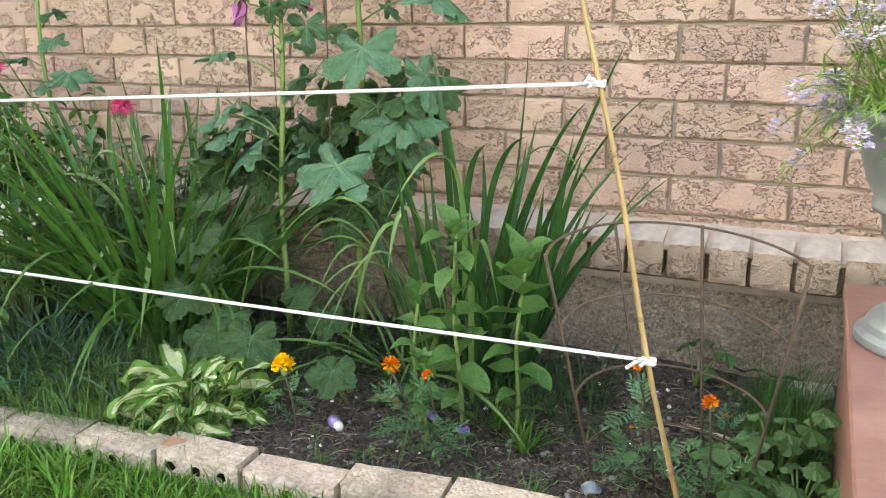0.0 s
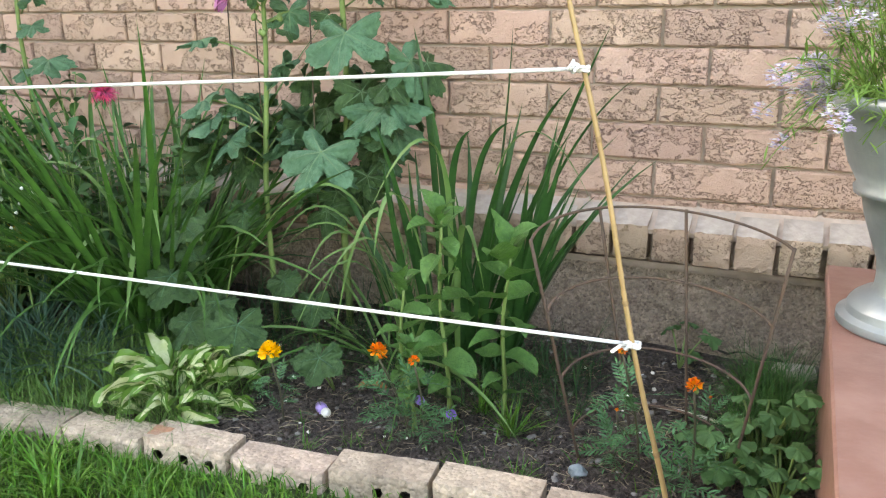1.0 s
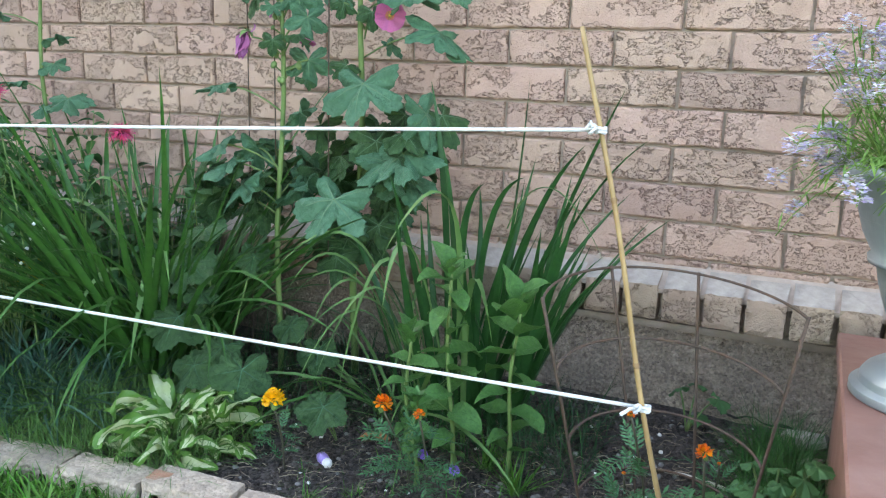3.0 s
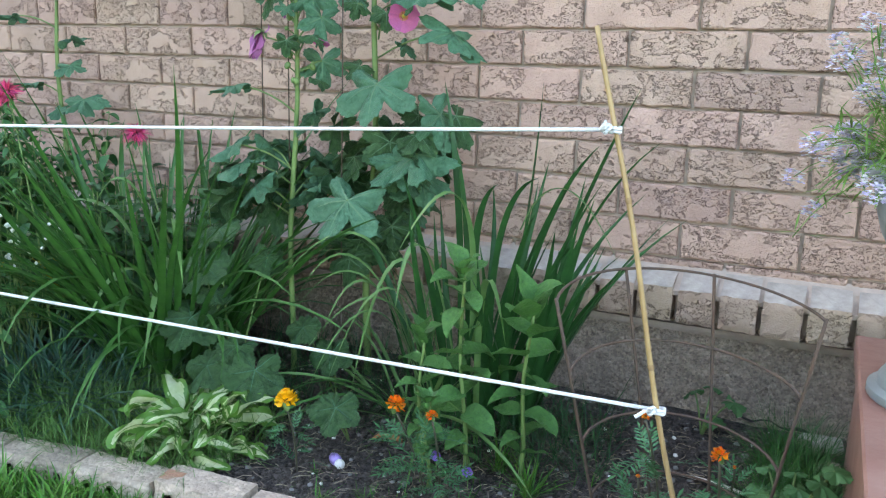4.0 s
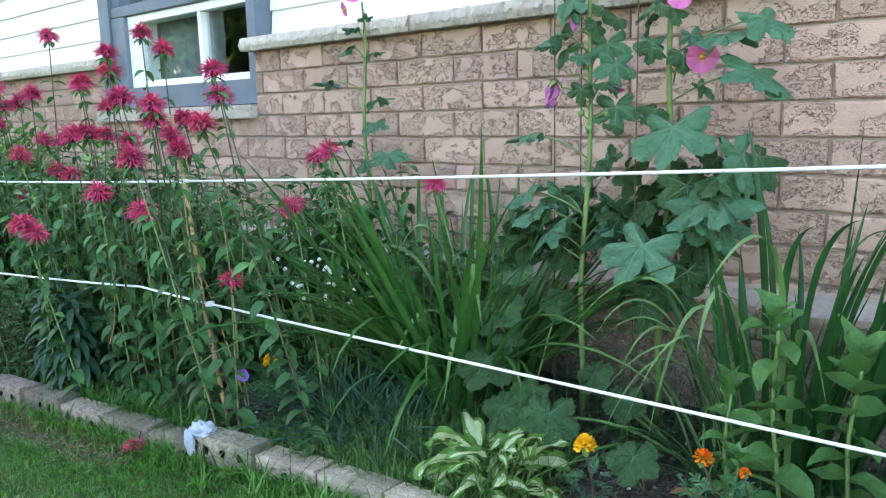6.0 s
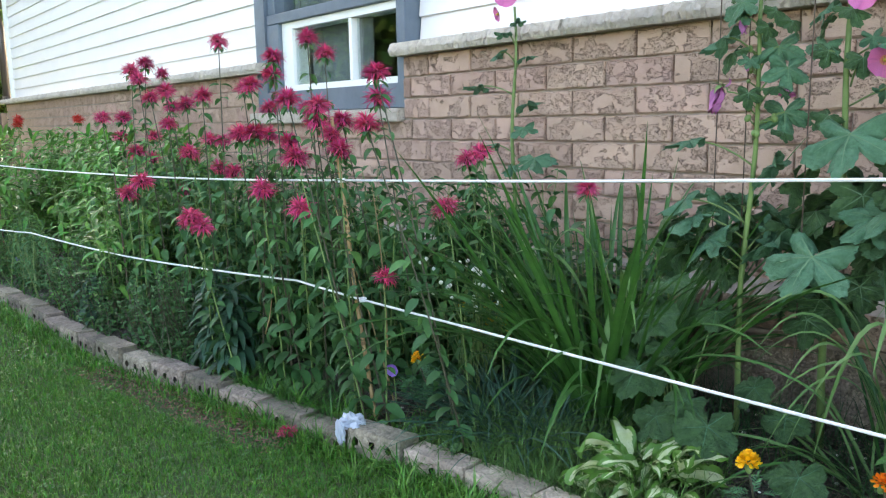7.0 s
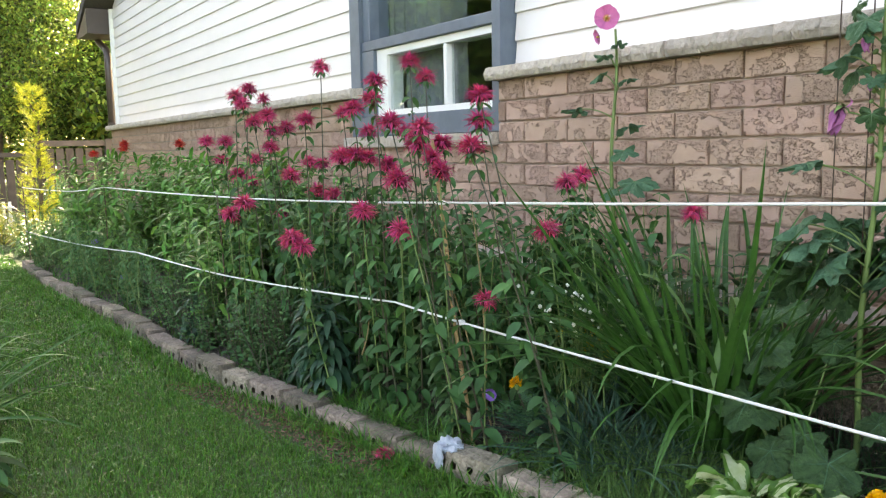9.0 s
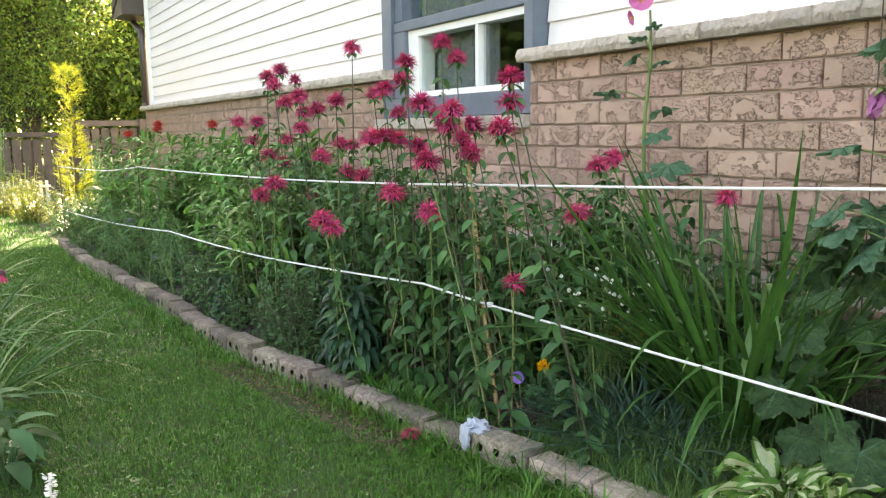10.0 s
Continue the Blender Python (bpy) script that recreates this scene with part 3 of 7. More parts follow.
def strip_geo(L, W, n=5, droop=0.3, fold=0.25, shape="lance", wave=0.0, thick=0.0, seed=0):
    """A leaf along +x: folded at its midrib, bending down towards the tip."""
    rn = random.Random(seed)
    v, f = [], []
    ang, x, z = 0.0, 0.0, 0.0
    for i in range(n + 1):
        t = i / n
        if shape == "lance":
            w = W * 0.5 * math.sin(math.pi * min(1, t * 0.93 + 0.04)) ** 0.8
        elif shape == "petal":
            w = W * 0.5 * min(1, 0.35 + 1.6 * t) * (1 - 1.5 * max(0, t - 0.7))
        elif shape == "ovate":
            w = W * 0.5 * (math.sin(math.pi * t ** 0.7) ** 0.75 if 0 < t < 1 else 0.02)
        else:                       # blade
            w = W * 0.5 * (1 - t ** 3) * (0.75 + 0.5 * min(t, 0.5))
        wv = wave * math.sin(t * 9 + rn.uniform(0, 2)) * W
        up = fold * w
        nx, nz = -math.sin(ang), math.cos(ang)
        v += [(x + nx * (up + wv), w, z + nz * (up + wv)), (x, 0, z), (x + nx * (up - wv), -w, z + nz * (up - wv))]
        ang -= droop / n * (0.5 + t)
        x += L / n * math.cos(ang)
        z += L / n * math.sin(ang)
    for i in range(n):
        a = i * 3
        f += [(a, a + 3, a + 4, a + 1), (a + 1, a + 4, a + 5, a + 2)]
    return np.array(v), f, [0] * len(f)


def palmate_geo(R, lobes=5, depth=0.45, cup=0.15, seed=0, ragged=0.06, pointed=1.0, span=325):
    """A lobed leaf like a hollyhock's, stalk at the origin, spread round +x; slot 1 is the pale veins."""
    rn = random.Random(seed)
    n = lobes * 16
    v, f, mi = [(0, 0, 0)], [], []
    span = math.radians(span)
    def edge(i):
        a = -span / 2 + span * i / n
        q = (i / n * lobes) % 1.0
        u = abs(2 * q - 1)
        lob = max(0.0, 0.8 * (1 - u ** (1.6 / pointed)) + 0.2 * (1 - u))
        return a, lob, R * (1 - depth + depth * lob) * (0.7 + 0.3 * math.cos(a * 0.55))
    def height(r, a, lob, ring):
        return -cup * R * ring ** 2 - 0.06 * R * (1 - lob) * ring + 0.11 * R * math.sin(a * 3 + seed) * ring + 0.07 * R * math.sin(a * 7 + seed * 2 + 3 * ring) * ring + 0.03 * R * math.sin(a * 17 + 5 * ring) * ring
    teeth = [1 + ragged * 1.5 * (0.6, -0.7, 0.1, -0.4)[i % 4] * rn.uniform(0.5, 1.4) for i in range(n + 1)]
    for ring in (0.4, 0.75, 1.0):
        for i in range(n + 1):
            a, lob, r = edge(i)
            r = r * teeth[i] if ring == 1.0 else (r * 0.7 + 0.3 * R * 0.62) * ring
            v.append((r * math.cos(a), r * math.sin(a), height(r, a, lob, ring)))
    m = n + 1
    for i in range(n):
        f.append((0, 1 + i, 2 + i))
        for k in range(2):
            a = 1 + k * m + i
            f.append((a, a + m, a + m + 1, a + 1))
    mi = [0] * len(f)
    for k in range(lobes):
        i = int((k + 0.5) * n / lobes)
        a, lob, r = edge(i)
        c, sn = math.cos(a), math.sin(a)
        b = len(v)
        for ring in (0.02, 0.4, 0.75, 0.95):
            w = 0.017 * R * (1.1 - ring)
            rr = (r * 0.7 + 0.3 * R * 0.62) * ring
            z = height(rr, a, lob, ring) + 0.008 * R
            v += [(rr * c - w * sn, rr * sn + w * c, z), (rr * c + w * sn, rr * sn - w * c, z)]
        for q in range(3):
            f.append((b + 2 * q, b + 2 * q + 1, b + 2 * q + 3, b + 2 * q + 2))
            mi.append(1)
    return np.array(v), f, mi


def pinnate_geo(L, pairs=6, leaf=0.3, seed=0):
    """A feathery leaf: midrib with narrow leaflets."""
    rn = random.Random(seed)
    a = Acc()
    small = strip_geo(1, 0.28, 2, 0.3, 0.2)
    a.add(strip_geo(L, L * 0.03, 4, 0.4, 0.0, "blade"))
    for i in range(pairs):
        t = (i + 0.7) / (pairs + 0.3)
        for sgn in (-1, 1):
            a.add(small, (L * t * 0.95, 0, -L * 0.2 * t * t), sgn * rn.uniform(0.7, 1.0), rn.uniform(-0.1, 0.3), 0, L * leaf * (1 - 0.55 * abs(t - 0.45)))
    a.add(small, (L * 0.93, 0, -L * 0.18), 0, 0, 0, L * leaf)
    return np.concatenate(a.v), a.f, [0] * len(a.f)


def balm_geo(R, seed):
    """A shaggy bee balm head: thin curved tubes round a dark button; slot 0 petals, 1 centre, 2 bracts."""
    rn = random.Random(seed)
    a = Acc()
    for i in range(220):
        az = rn.uniform(0, 2 * math.pi)
        el = rn.choice((rn.uniform(-0.25, 0.25), rn.uniform(0.05, 0.6), rn.uniform(0.2, 0.9), rn.uniform(0.6, 1.4)))
        L = R * rn.uniform(0.5, 1.08) * (0.72 if el > 0.7 else 1)
        g = strip_geo(L, R * 0.092, 3, rn.uniform(0.0, 2.0), 0.6, "blade")
        a.add(g, (R * 0.12 * math.cos(az), R * 0.12 * math.sin(az), R * 0.15 + R * 0.25 * max(el, 0)), az, el, rn.uniform(-0.5, 0.5), slot=0)
    v, f = lathe([(0.01 * R, -0.2 * R), (0.22 * R, -0.1 * R), (0.3 * R, 0.12 * R), (0.24 * R, 0.38 * R), (0.02 * R, 0.5 * R)], 8)
    a.add((np.array(v), f, [1] * len(f)), slot=1)
    for i in range(6):
        a.add(strip_geo(R * 0.9, R * 0.3, 3, 0.8, 0.2), (0, 0, -R * 0.15), i * 1.05 + rn.uniform(-0.2, 0.2), -0.2, 0, slot=2)
    return np.concatenate(a.v), a.f, a.m


def pom_geo(R, seed, n=70):
    """A double marigold head, short ruffled petals packed on a dome; slot 0 petals, slot 1 cup."""
    rn = random.Random(seed)
    a = Acc()
    for i in range(n):
        t = (i + 0.5) / n
        el = -0.45 + 2.0 * t ** 0.8
        az = i * 2.39996
        L = R * rn.uniform(0.55, 0.75)
        g = strip_geo(L, R * rn.uniform(0.4, 0.55), 3, rn.uniform(-0.6, 0.9), -0.5, "petal", 0.15, seed=i)
        c = R * 0.4
        a.add(g, (c * math.cos(el) * math.cos(az), c * math.cos(el) * math.sin(az), c * math.sin(el) * 0.9), az, el, rn.uniform(-0.7, 0.7), slot=0)
    v, f = lathe([(0.06 * R, -0.95 * R), (0.28 * R, -0.75 * R), (0.36 * R, -0.3 * R), (0.3 * R, -0.1 * R)], 8)
    a.add((np.array(v), f, [1] * len(f)), slot=1)
    return np.concatenate(a.v), a.f, a.m


def mallow_geo(R, seed, open_=0.45):
    """A hollyhock flower facing +x: five broad ruffled petals, pale eye and yellow column."""
    rn = random.Random(seed)
    a = Acc()
    for k in range(5):
        t0 = 2 * math.pi * k / 5 + rn.uniform(-0.1, 0.1)
        v, f, mi = [], [], []
        nr, nt = 4, 6
        for i in range(nr + 1):
            r = R * (0.06 + 0.94 * i / nr)
            for j in range(nt + 1):
                w = (j / nt - 0.5) * 1.55
                rr = r * (1 - 0.12 * abs(w) ** 2 * (i / nr)) * (1 + 0.035 * math.sin(j * 2.2 + k) * i / nr)
                ang = t0 + w * (0.55 + 0.45 * min(1, i / 2))
                h = R * open_ * (i / nr) ** 1.4 + 0.07 * R * math.sin(j * 1.9 + k) * (i / nr) + 0.03 * R * (w > 0) * (i / nr)
                v.append((h, rr * math.cos(ang), rr * math.sin(ang)))
        for i in range(nr):
            for j in range(nt):
                q = i * (nt + 1) + j
                f.append((q, q + 1, q + nt + 2, q + nt + 1))
                mi.append(1 if i == 0 else 0)
        a.add((np.array(v), f, mi))
    v, f = lathe([(0.13 * R, 0), (0.14 * R, 0.14 * R), (0.1 * R, 0.42 * R), (0.005, 0.5 * R)], 8)
    v = [(z, x, y) for x, y, z in v]
    a.add((np.array(v), f, [2] * len(f)), slot=2)
    for k in range(5):
        a.add(strip_geo(R * 0.5, R * 0.3, 3, -0.8, 0.2), (-0.05 * R, 0, 0), k * 1.256, 0.0, 0, slot=3)
        L = a.v[-1]
        a.v[-1] = np.stack([L[:, 2] * 0.6 - 0.05 * R, L[:, 0], L[:, 1]], 1)
    return np.concatenate(a.v), a.f, a.m


def droop_flower_geo(R, seed):
    """A half-closed mallow flower hanging on its calyx: limp overlapping petals; slot 0 petals, 1 calyx."""
    rn = random.Random(seed)
    a = Acc()
    for k in range(6):
        g = strip_geo(R * rn.uniform(1.5, 1.9), R * 1.0, 6, rn.uniform(0.2, 0.9), -0.5, "ovate", 0.1, seed=seed + k)
        a.add(g, (0, 0, 0), k * 1.05 + rn.uniform(-0.2, 0.2), rn.uniform(-1.5, -0.85), rn.uniform(-0.4, 0.4), slot=0)
    a.add(strip_geo(R * 0.9, R * 0.5, 5, -2.2, -0.4, "ovate", 0.1), (0, 0, 0), 3.4, 0.3, 0, slot=0)
    for k in range(11):
        a.add(strip_geo(R * 0.75, R * 0.34, 3, 0.9, 0.2, "lance"), (0, 0, R * 0.1), k * 0.6, rn.uniform(-0.9, 0.5), 0, slot=1)
    return np.concatenate(a.v), a.f, a.m


def arc_blade(e, base, apex, tip, w, material, twist=0.0):
    """A strap leaf of plant e that rises from base, bends over at apex and hangs to its tip (world places)."""
    base, apex, tip = Vector(base), Vector(apex), Vector(tip)
    c = apex * 2 - (base + tip) * 0.5
    foot = Vector(e.location)
    n, v, f = 14, [], []
    for i in range(n + 1):
        t = i / n
        p = base * (1 - t) ** 2 + c * 2 * t * (1 - t) + tip * t * t
        d = (c - base) * (1 - t) + (tip - c) * t
        side = d.cross(Vector((0, 0, 1)))
        side = side.normalized() if side.length > 1e-5 else Vector((1, 0, 0))
        up = side.cross(d).normalized()
        side = side * math.cos(twist * t) + up * math.sin(twist * t)
        h = w * 0.5 * (1 - t ** 4) * (0.7 + 0.5 * min(t, 0.6))
        q = p - foot
        v += [q + side * h + up * h * 0.4, q, q - side * h + up * h * 0.4]
    for i in range(n):
        a = i * 3
        f += [(a, a + 3, a + 4, a + 1), (a + 1, a + 4, a + 5, a + 2)]
    return link_mesh("leaf_blade", v, f, material, e, smooth=True)


def geo_mesh(name, geo, *mats):
    a = Acc()
    a.add(geo)
    return a.mesh(name, *mats)


def curve_pts(p0, p1, sag=0.0, bend=(0, 0, 0), n=8):
    p0, p1, bend = Vector(p0), Vector(p1), Vector(bend)
    return [p0.lerp(p1, i / n) + bend * math.sin(math.pi * i / n) + Vector((0, 0, -sag * 4 * (i / n) * (1 - i / n))) for i in range(n + 1)]


def on_ground(x, y):
    return soil_z(x, y) - 0.006


# foliage and flower materials
G_DAY = leaf_mat("daylily_green", (0.04, 0.15, 0.028), (0.024, 0.098, 0.021))
G_PALE = leaf_mat("pale_blade_green", (0.13, 0.258, 0.086), (0.0998, 0.215, 0.0645))
G_IRIS = leaf_mat("iris_green", (0.027, 0.11, 0.03), (0.018, 0.075, 0.024))
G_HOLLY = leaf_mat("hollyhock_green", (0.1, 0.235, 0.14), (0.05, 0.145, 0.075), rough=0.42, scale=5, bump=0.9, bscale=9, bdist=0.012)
# darker copy of the hollyhock green: shade among inner, low leaves put into colour
G_HOLLY_D = leaf_mat("hollyhock_green_shaded", (0.062, 0.15, 0.052), (0.026, 0.08, 0.03), rough=0.42, scale=5, bump=0.9, bscale=9, bdist=0.012)
G_VEIN = leaf_mat("leaf_vein", (0.14, 0.26, 0.14), (0.11, 0.21, 0.11), island=0.05)
G_STEM = leaf_mat("green_stem", (0.15, 0.235, 0.075), (0.1, 0.17, 0.05), island=0.15, trans=0.0)
G_STEM_R = leaf_mat("reddish_stem", (0.07, 0.065, 0.04), (0.05, 0.05, 0.03), island=0.15, trans=0.0)
G_ZIN = leaf_mat("zinnia_green", (0.08, 0.225, 0.055), (0.045, 0.15, 0.04), scale=9, bump=0.9, bscale=14, bdist=0.006)
G_BALM = leaf_mat("bee_balm_green", (0.058, 0.175, 0.05), (0.03, 0.112, 0.032), rough=0.6, island=0.45)
G_PHLOX = leaf_mat("phlox_green", (0.115, 0.285, 0.052), (0.06, 0.185, 0.037), island=0.45)
G_LILY = leaf_mat("lily_green_dark", (0.0269, 0.088, 0.0465), (0.0192, 0.0619, 0.0361))
G_CATMINT = leaf_mat("small_grey_green", (0.075, 0.185, 0.065), (0.05, 0.135, 0.048), rough=0.8, island=0.4)
G_CHIVE = leaf_mat("chive_blue_green", (0.038, 0.105, 0.068), (0.024, 0.075, 0.05), island=0.4)
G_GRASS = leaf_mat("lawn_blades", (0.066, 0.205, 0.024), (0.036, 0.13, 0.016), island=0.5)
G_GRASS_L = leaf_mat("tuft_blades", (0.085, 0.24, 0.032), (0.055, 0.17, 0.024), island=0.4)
G_DRY = leaf_mat("dry_straw", (0.3, 0.22, 0.1), (0.2, 0.14, 0.07), trans=0.1)
G_HOSTA = leaf_mat("hosta_green", (0.1, 0.24, 0.04), (0.06, 0.17, 0.03))
G_HOSTA_W = leaf_mat("hosta_cream", (0.56, 0.61, 0.38), (0.36, 0.44, 0.2), island=0.3)
G_MARI = leaf_mat("marigold_leaf", (0.0662, 0.196, 0.0802), (0.0497, 0.152, 0.0623))
G_STRAW = leaf_mat("round_leaf_green", (0.064, 0.175, 0.058), (0.043, 0.128, 0.042))
G_YELLOW = leaf_mat("yellow_leaf", (0.5, 0.38, 0.03), (0.38, 0.3, 0.04))
G_URN = leaf_mat("urn_foliage", (0.19, 0.33, 0.075), (0.12, 0.25, 0.055), rough=0.7)
G_GOLD = leaf_mat("golden_cypress", (0.4, 0.43, 0.055), (0.19, 0.24, 0.03), trans=0.3, island=0.5, rough=0.8)
G_TREE = leaf_mat("tree_leaf", (0.27, 0.38, 0.065), (0.045, 0.1, 0.03), island=0.85, trans=0.5, scale=0.9)
# sunlight on the far-end plants is partly put into this bright colour
G_SUNNY = leaf_mat("sunlit_leaf", (0.34, 0.36, 0.06), (0.22, 0.27, 0.04), trans=0.4)
P_BALM = leaf_mat("bee_balm_petal", (0.64, 0.06, 0.18), (0.45, 0.033, 0.115), island=0.4, trans=0.2)
P_BALM_L = leaf_mat("bee_balm_petal_bright", (0.68, 0.08, 0.2), (0.56, 0.05, 0.15), island=0.35, trans=0.2)
P_CENTRE = leaf_mat("dark_button", (0.12, 0.025, 0.035), (0.08, 0.02, 0.025), trans=0.0)
P_PINK = leaf_mat("hollyhock_pink", (0.7, 0.2, 0.42), (0.55, 0.11, 0.29), island=0.12)
P_PURPLE = leaf_mat("hollyhock_purple", (0.5, 0.17, 0.36), (0.36, 0.1, 0.27), island=0.25)
P_EYE = leaf_mat("flower_eye", (0.62, 0.12, 0.2), (0.7, 0.36, 0.12), island=0.1)
P_YELLOW = leaf_mat("flower_column", (0.75, 0.6, 0.12), (0.65, 0.5, 0.08), island=0.1)
P_ORANGE = leaf_mat("marigold_orange", (0.9, 0.56, 0.02), (0.9, 0.4, 0.01), island=0.2)
G_FENNEL = leaf_mat("fine_weed_green", (0.12, 0.25, 0.06), (0.075, 0.17, 0.045))
P_ORANGE_R = leaf_mat("marigold_red_orange", (0.75, 0.13, 0.01), (0.7, 0.22, 0.01), island=0.35)
P_LILAC = leaf_mat("lilac_flower", (0.7, 0.64, 0.82), (0.58, 0.5, 0.76), island=0.3)
P_WHITE = leaf_mat("white_flower", (0.8, 0.8, 0.76), (0.7, 0.7, 0.64), island=0.1)
P_VIOLET = leaf_mat("violet_flower", (0.3, 0.16, 0.6), (0.24, 0.11, 0.5), island=0.1)
P_RED = leaf_mat("red_flower", (0.65, 0.05, 0.03), (0.5, 0.03, 0.02), island=0.2)
M_BARK = mat("bark", (0.1, 0.075, 0.055), (0.06, 0.045, 0.035), rough=0.95, scale=12, bump=1.0, bscale=30, bdist=0.02)
M_FENCE = mat("weathered_fence", (0.075, 0.066, 0.055), (0.05, 0.043, 0.036), rough=0.9, scale=6, bump=0.5, bscale=40, per_object=0.2)
M_PLASTIC = mat("white_plastic_bag", (0.55, 0.6, 0.66), (0.42, 0.47, 0.55), rough=0.35, scale=20, bump=0.6, bscale=60, trans=0.25)
M_STONE = mat("pebble", (0.32, 0.3, 0.28), (0.2, 0.185, 0.17), rough=0.9, scale=60, per_object=0.3, bump=0.3)
M_TWIG = mat("twig", (0.3, 0.24, 0.17), (0.17, 0.13, 0.09), rough=0.95, scale=60, island=0.4)
M_MULCH = mat("leaf_mulch", (0.2, 0.115, 0.08), (0.11, 0.065, 0.045), rough=0.95, scale=60, island=0.5)
M_OLD_STAKE = mat("old_stake", (0.1, 0.075, 0.05), (0.07, 0.05, 0.035), rough=0.85, scale=40, bump=0.3)
M_FOIL = mat("purple_wrapper", (0.3, 0.2, 0.5), (0.4, 0.3, 0.6), rough=0.35, scale=80)
M_SHELL = mat("white_shell", (0.8, 0.77, 0.72), (0.7, 0.66, 0.6), rough=0.5, scale=60)

# ---- brick ledge: header bricks set on edge with a mortar wash ----
ledge = thing("brick_ledge", (0, 0, 0.27), "projecting ledge of upright header bricks with mortar wash", "brick ledge", kind="structure")
LX0, LX1, LSP = -7.0, 1.75, 0.0945
prism("wash", [(0.006, 0.0), (0.006, 0.124), (-0.02, 0.104), (-0.077, 0.075), (-0.074, 0.064), (-0.032, 0.05), (-0.032, 0.0)], LX0, LX1, M_MORTAR, ledge, "mortar between the header bricks")
prism("mortar_bed", [(-0.031, -0.034), (-0.031, -0.014), (-0.046, -0.014), (-0.043, -0.026), (-0.037, -0.034)], LX0, LX1, M_MORTAR, ledge, "smooth mortar bed under the header bricks")
def header_brick(seed):
    """A brick seen by its end: chipped front edges, sloping top, torn face."""
    rb_ = random.Random(seed)
    w, d, h, m = 0.0835, 0.085, 0.081, 6
    bm = bmesh.new()
    rows = []
    for j in range(m + 1):
        row_ = []
        for i in range(m + 1):
            u, t = i / m * 2 - 1, j / m
            rim = max(abs(u), abs(2 * t - 1))
            y = -d + 0.0045 * noise.noise(Vector((u * 3, t * 6, seed * 3.3))) + (0.006 * rb_.uniform(0.4, 1.3) if rim > 0.99 else 0)
            row_.append(bm.verts.new((u * w / 2 + (rb_.uniform(-0.0015, 0.0015) if abs(u) > 0.99 else 0), y, h * t + (rb_.uniform(-0.002, 0.002) if rim > 0.99 else 0))))
        rows.append(row_)
    for j in range(m):
        for i in range(m):
            bm.faces.new((rows[j][i], rows[j][i + 1], rows[j + 1][i + 1], rows[j + 1][i]))
    lo, hi = [bm.verts.new((sx * w / 2, 0, 0)) for sx in (-1, 1)], [bm.verts.new((sx * w / 2, 0, h + 0.034)) for sx in (-1, 1)]
    bm.faces.new(rows[m] + [hi[1], hi[0]])
    bm.faces.new(rows[0][::-1] + [lo[0], lo[1]])
    bm.faces.new([r_[0] for r_ in rows[::-1]] + [lo[0], hi[0]][::1])
    bm.faces.new([r_[m] for r_ in rows] + [hi[1], lo[1]])
    return mesh_of(bm, "header_brick", M_ROWLOCK)
header_meshes = [header_brick(q) for q in range(6)]
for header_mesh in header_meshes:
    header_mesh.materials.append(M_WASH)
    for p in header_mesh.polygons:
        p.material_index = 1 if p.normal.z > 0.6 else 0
rl = random.Random(8)
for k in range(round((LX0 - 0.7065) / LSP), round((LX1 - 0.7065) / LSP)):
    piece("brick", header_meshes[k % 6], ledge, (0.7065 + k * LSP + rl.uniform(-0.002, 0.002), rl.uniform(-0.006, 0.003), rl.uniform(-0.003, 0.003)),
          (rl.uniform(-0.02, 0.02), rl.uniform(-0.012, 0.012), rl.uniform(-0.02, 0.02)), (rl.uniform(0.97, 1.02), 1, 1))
# dark slip on the wall face, coloured as the shade inside a weep slot
weep = part("weep_hole", box_bm(0.28, 0.287, -0.006, 0.004, 0.415, 0.47), M_HOLE)
weep.parent = wall

# ---- deck ----
deck = thing("deck", (0.945, 0, 0), "worn red-brown painted wooden deck beside the flower bed", "deck")
for i in range(9):
    w = 0.138
    part("board", box_bm(0.0 if i == 0 else i * (w + 0.006), i * (w + 0.006) + w, -3.6, -0.17, 0.292, 0.33, 0.004), M_DECK, deck)
part("rim_joist", box_bm(0.012, 0.05, -3.58, -0.19, 0.02, 0.288, 0.003), M_DECK, deck)
part("end_joist", box_bm(0.055, 1.29, -0.23, -0.19, 0.02, 0.288, 0.003), M_DECK, deck)
for y in (-0.35, -1.9, -3.4):
    part("post", box_bm(0.055, 0.145, y - 0.045, y + 0.045, -0.25, 0.286), M_DECK, deck)

# ---- urn with trailing flowers ----
URN = Vector((1.075, -0.50, 0.33))
urn = thing("garden_urn", URN, "dull silver metal pedestal urn standing on the deck", "urn")
v, f = lathe([(0.001, 0.0), (0.116, 0.0), (0.1205, 0.003), (0.121, 0.004), (0.121, 0.016), (0.1205, 0.017), (0.107, 0.021), (0.1065, 0.022), (0.106, 0.034), (0.105, 0.036), (0.098, 0.046), (0.087, 0.054), (0.072, 0.059), (0.0715, 0.06), (0.0675, 0.066), (0.067, 0.1)], 40)
link_mesh("foot", v, f, M_URN, urn, smooth=True)
v, f = lathe([(0.068, 0.1), (0.07, 0.115), (0.084, 0.15), (0.098, 0.19), (0.105, 0.222), (0.118, 0.226), (0.12, 0.236), (0.114, 0.241), (0.132, 0.275), (0.146, 0.32), (0.154, 0.358), (0.162, 0.365), (0.166, 0.375), (0.163, 0.386),
              (0.152, 0.388), (0.146, 0.38), (0.14, 0.3), (0.001, 0.29)], 40)
link_mesh("bowl", v, f, M_URN, urn, smooth=True)
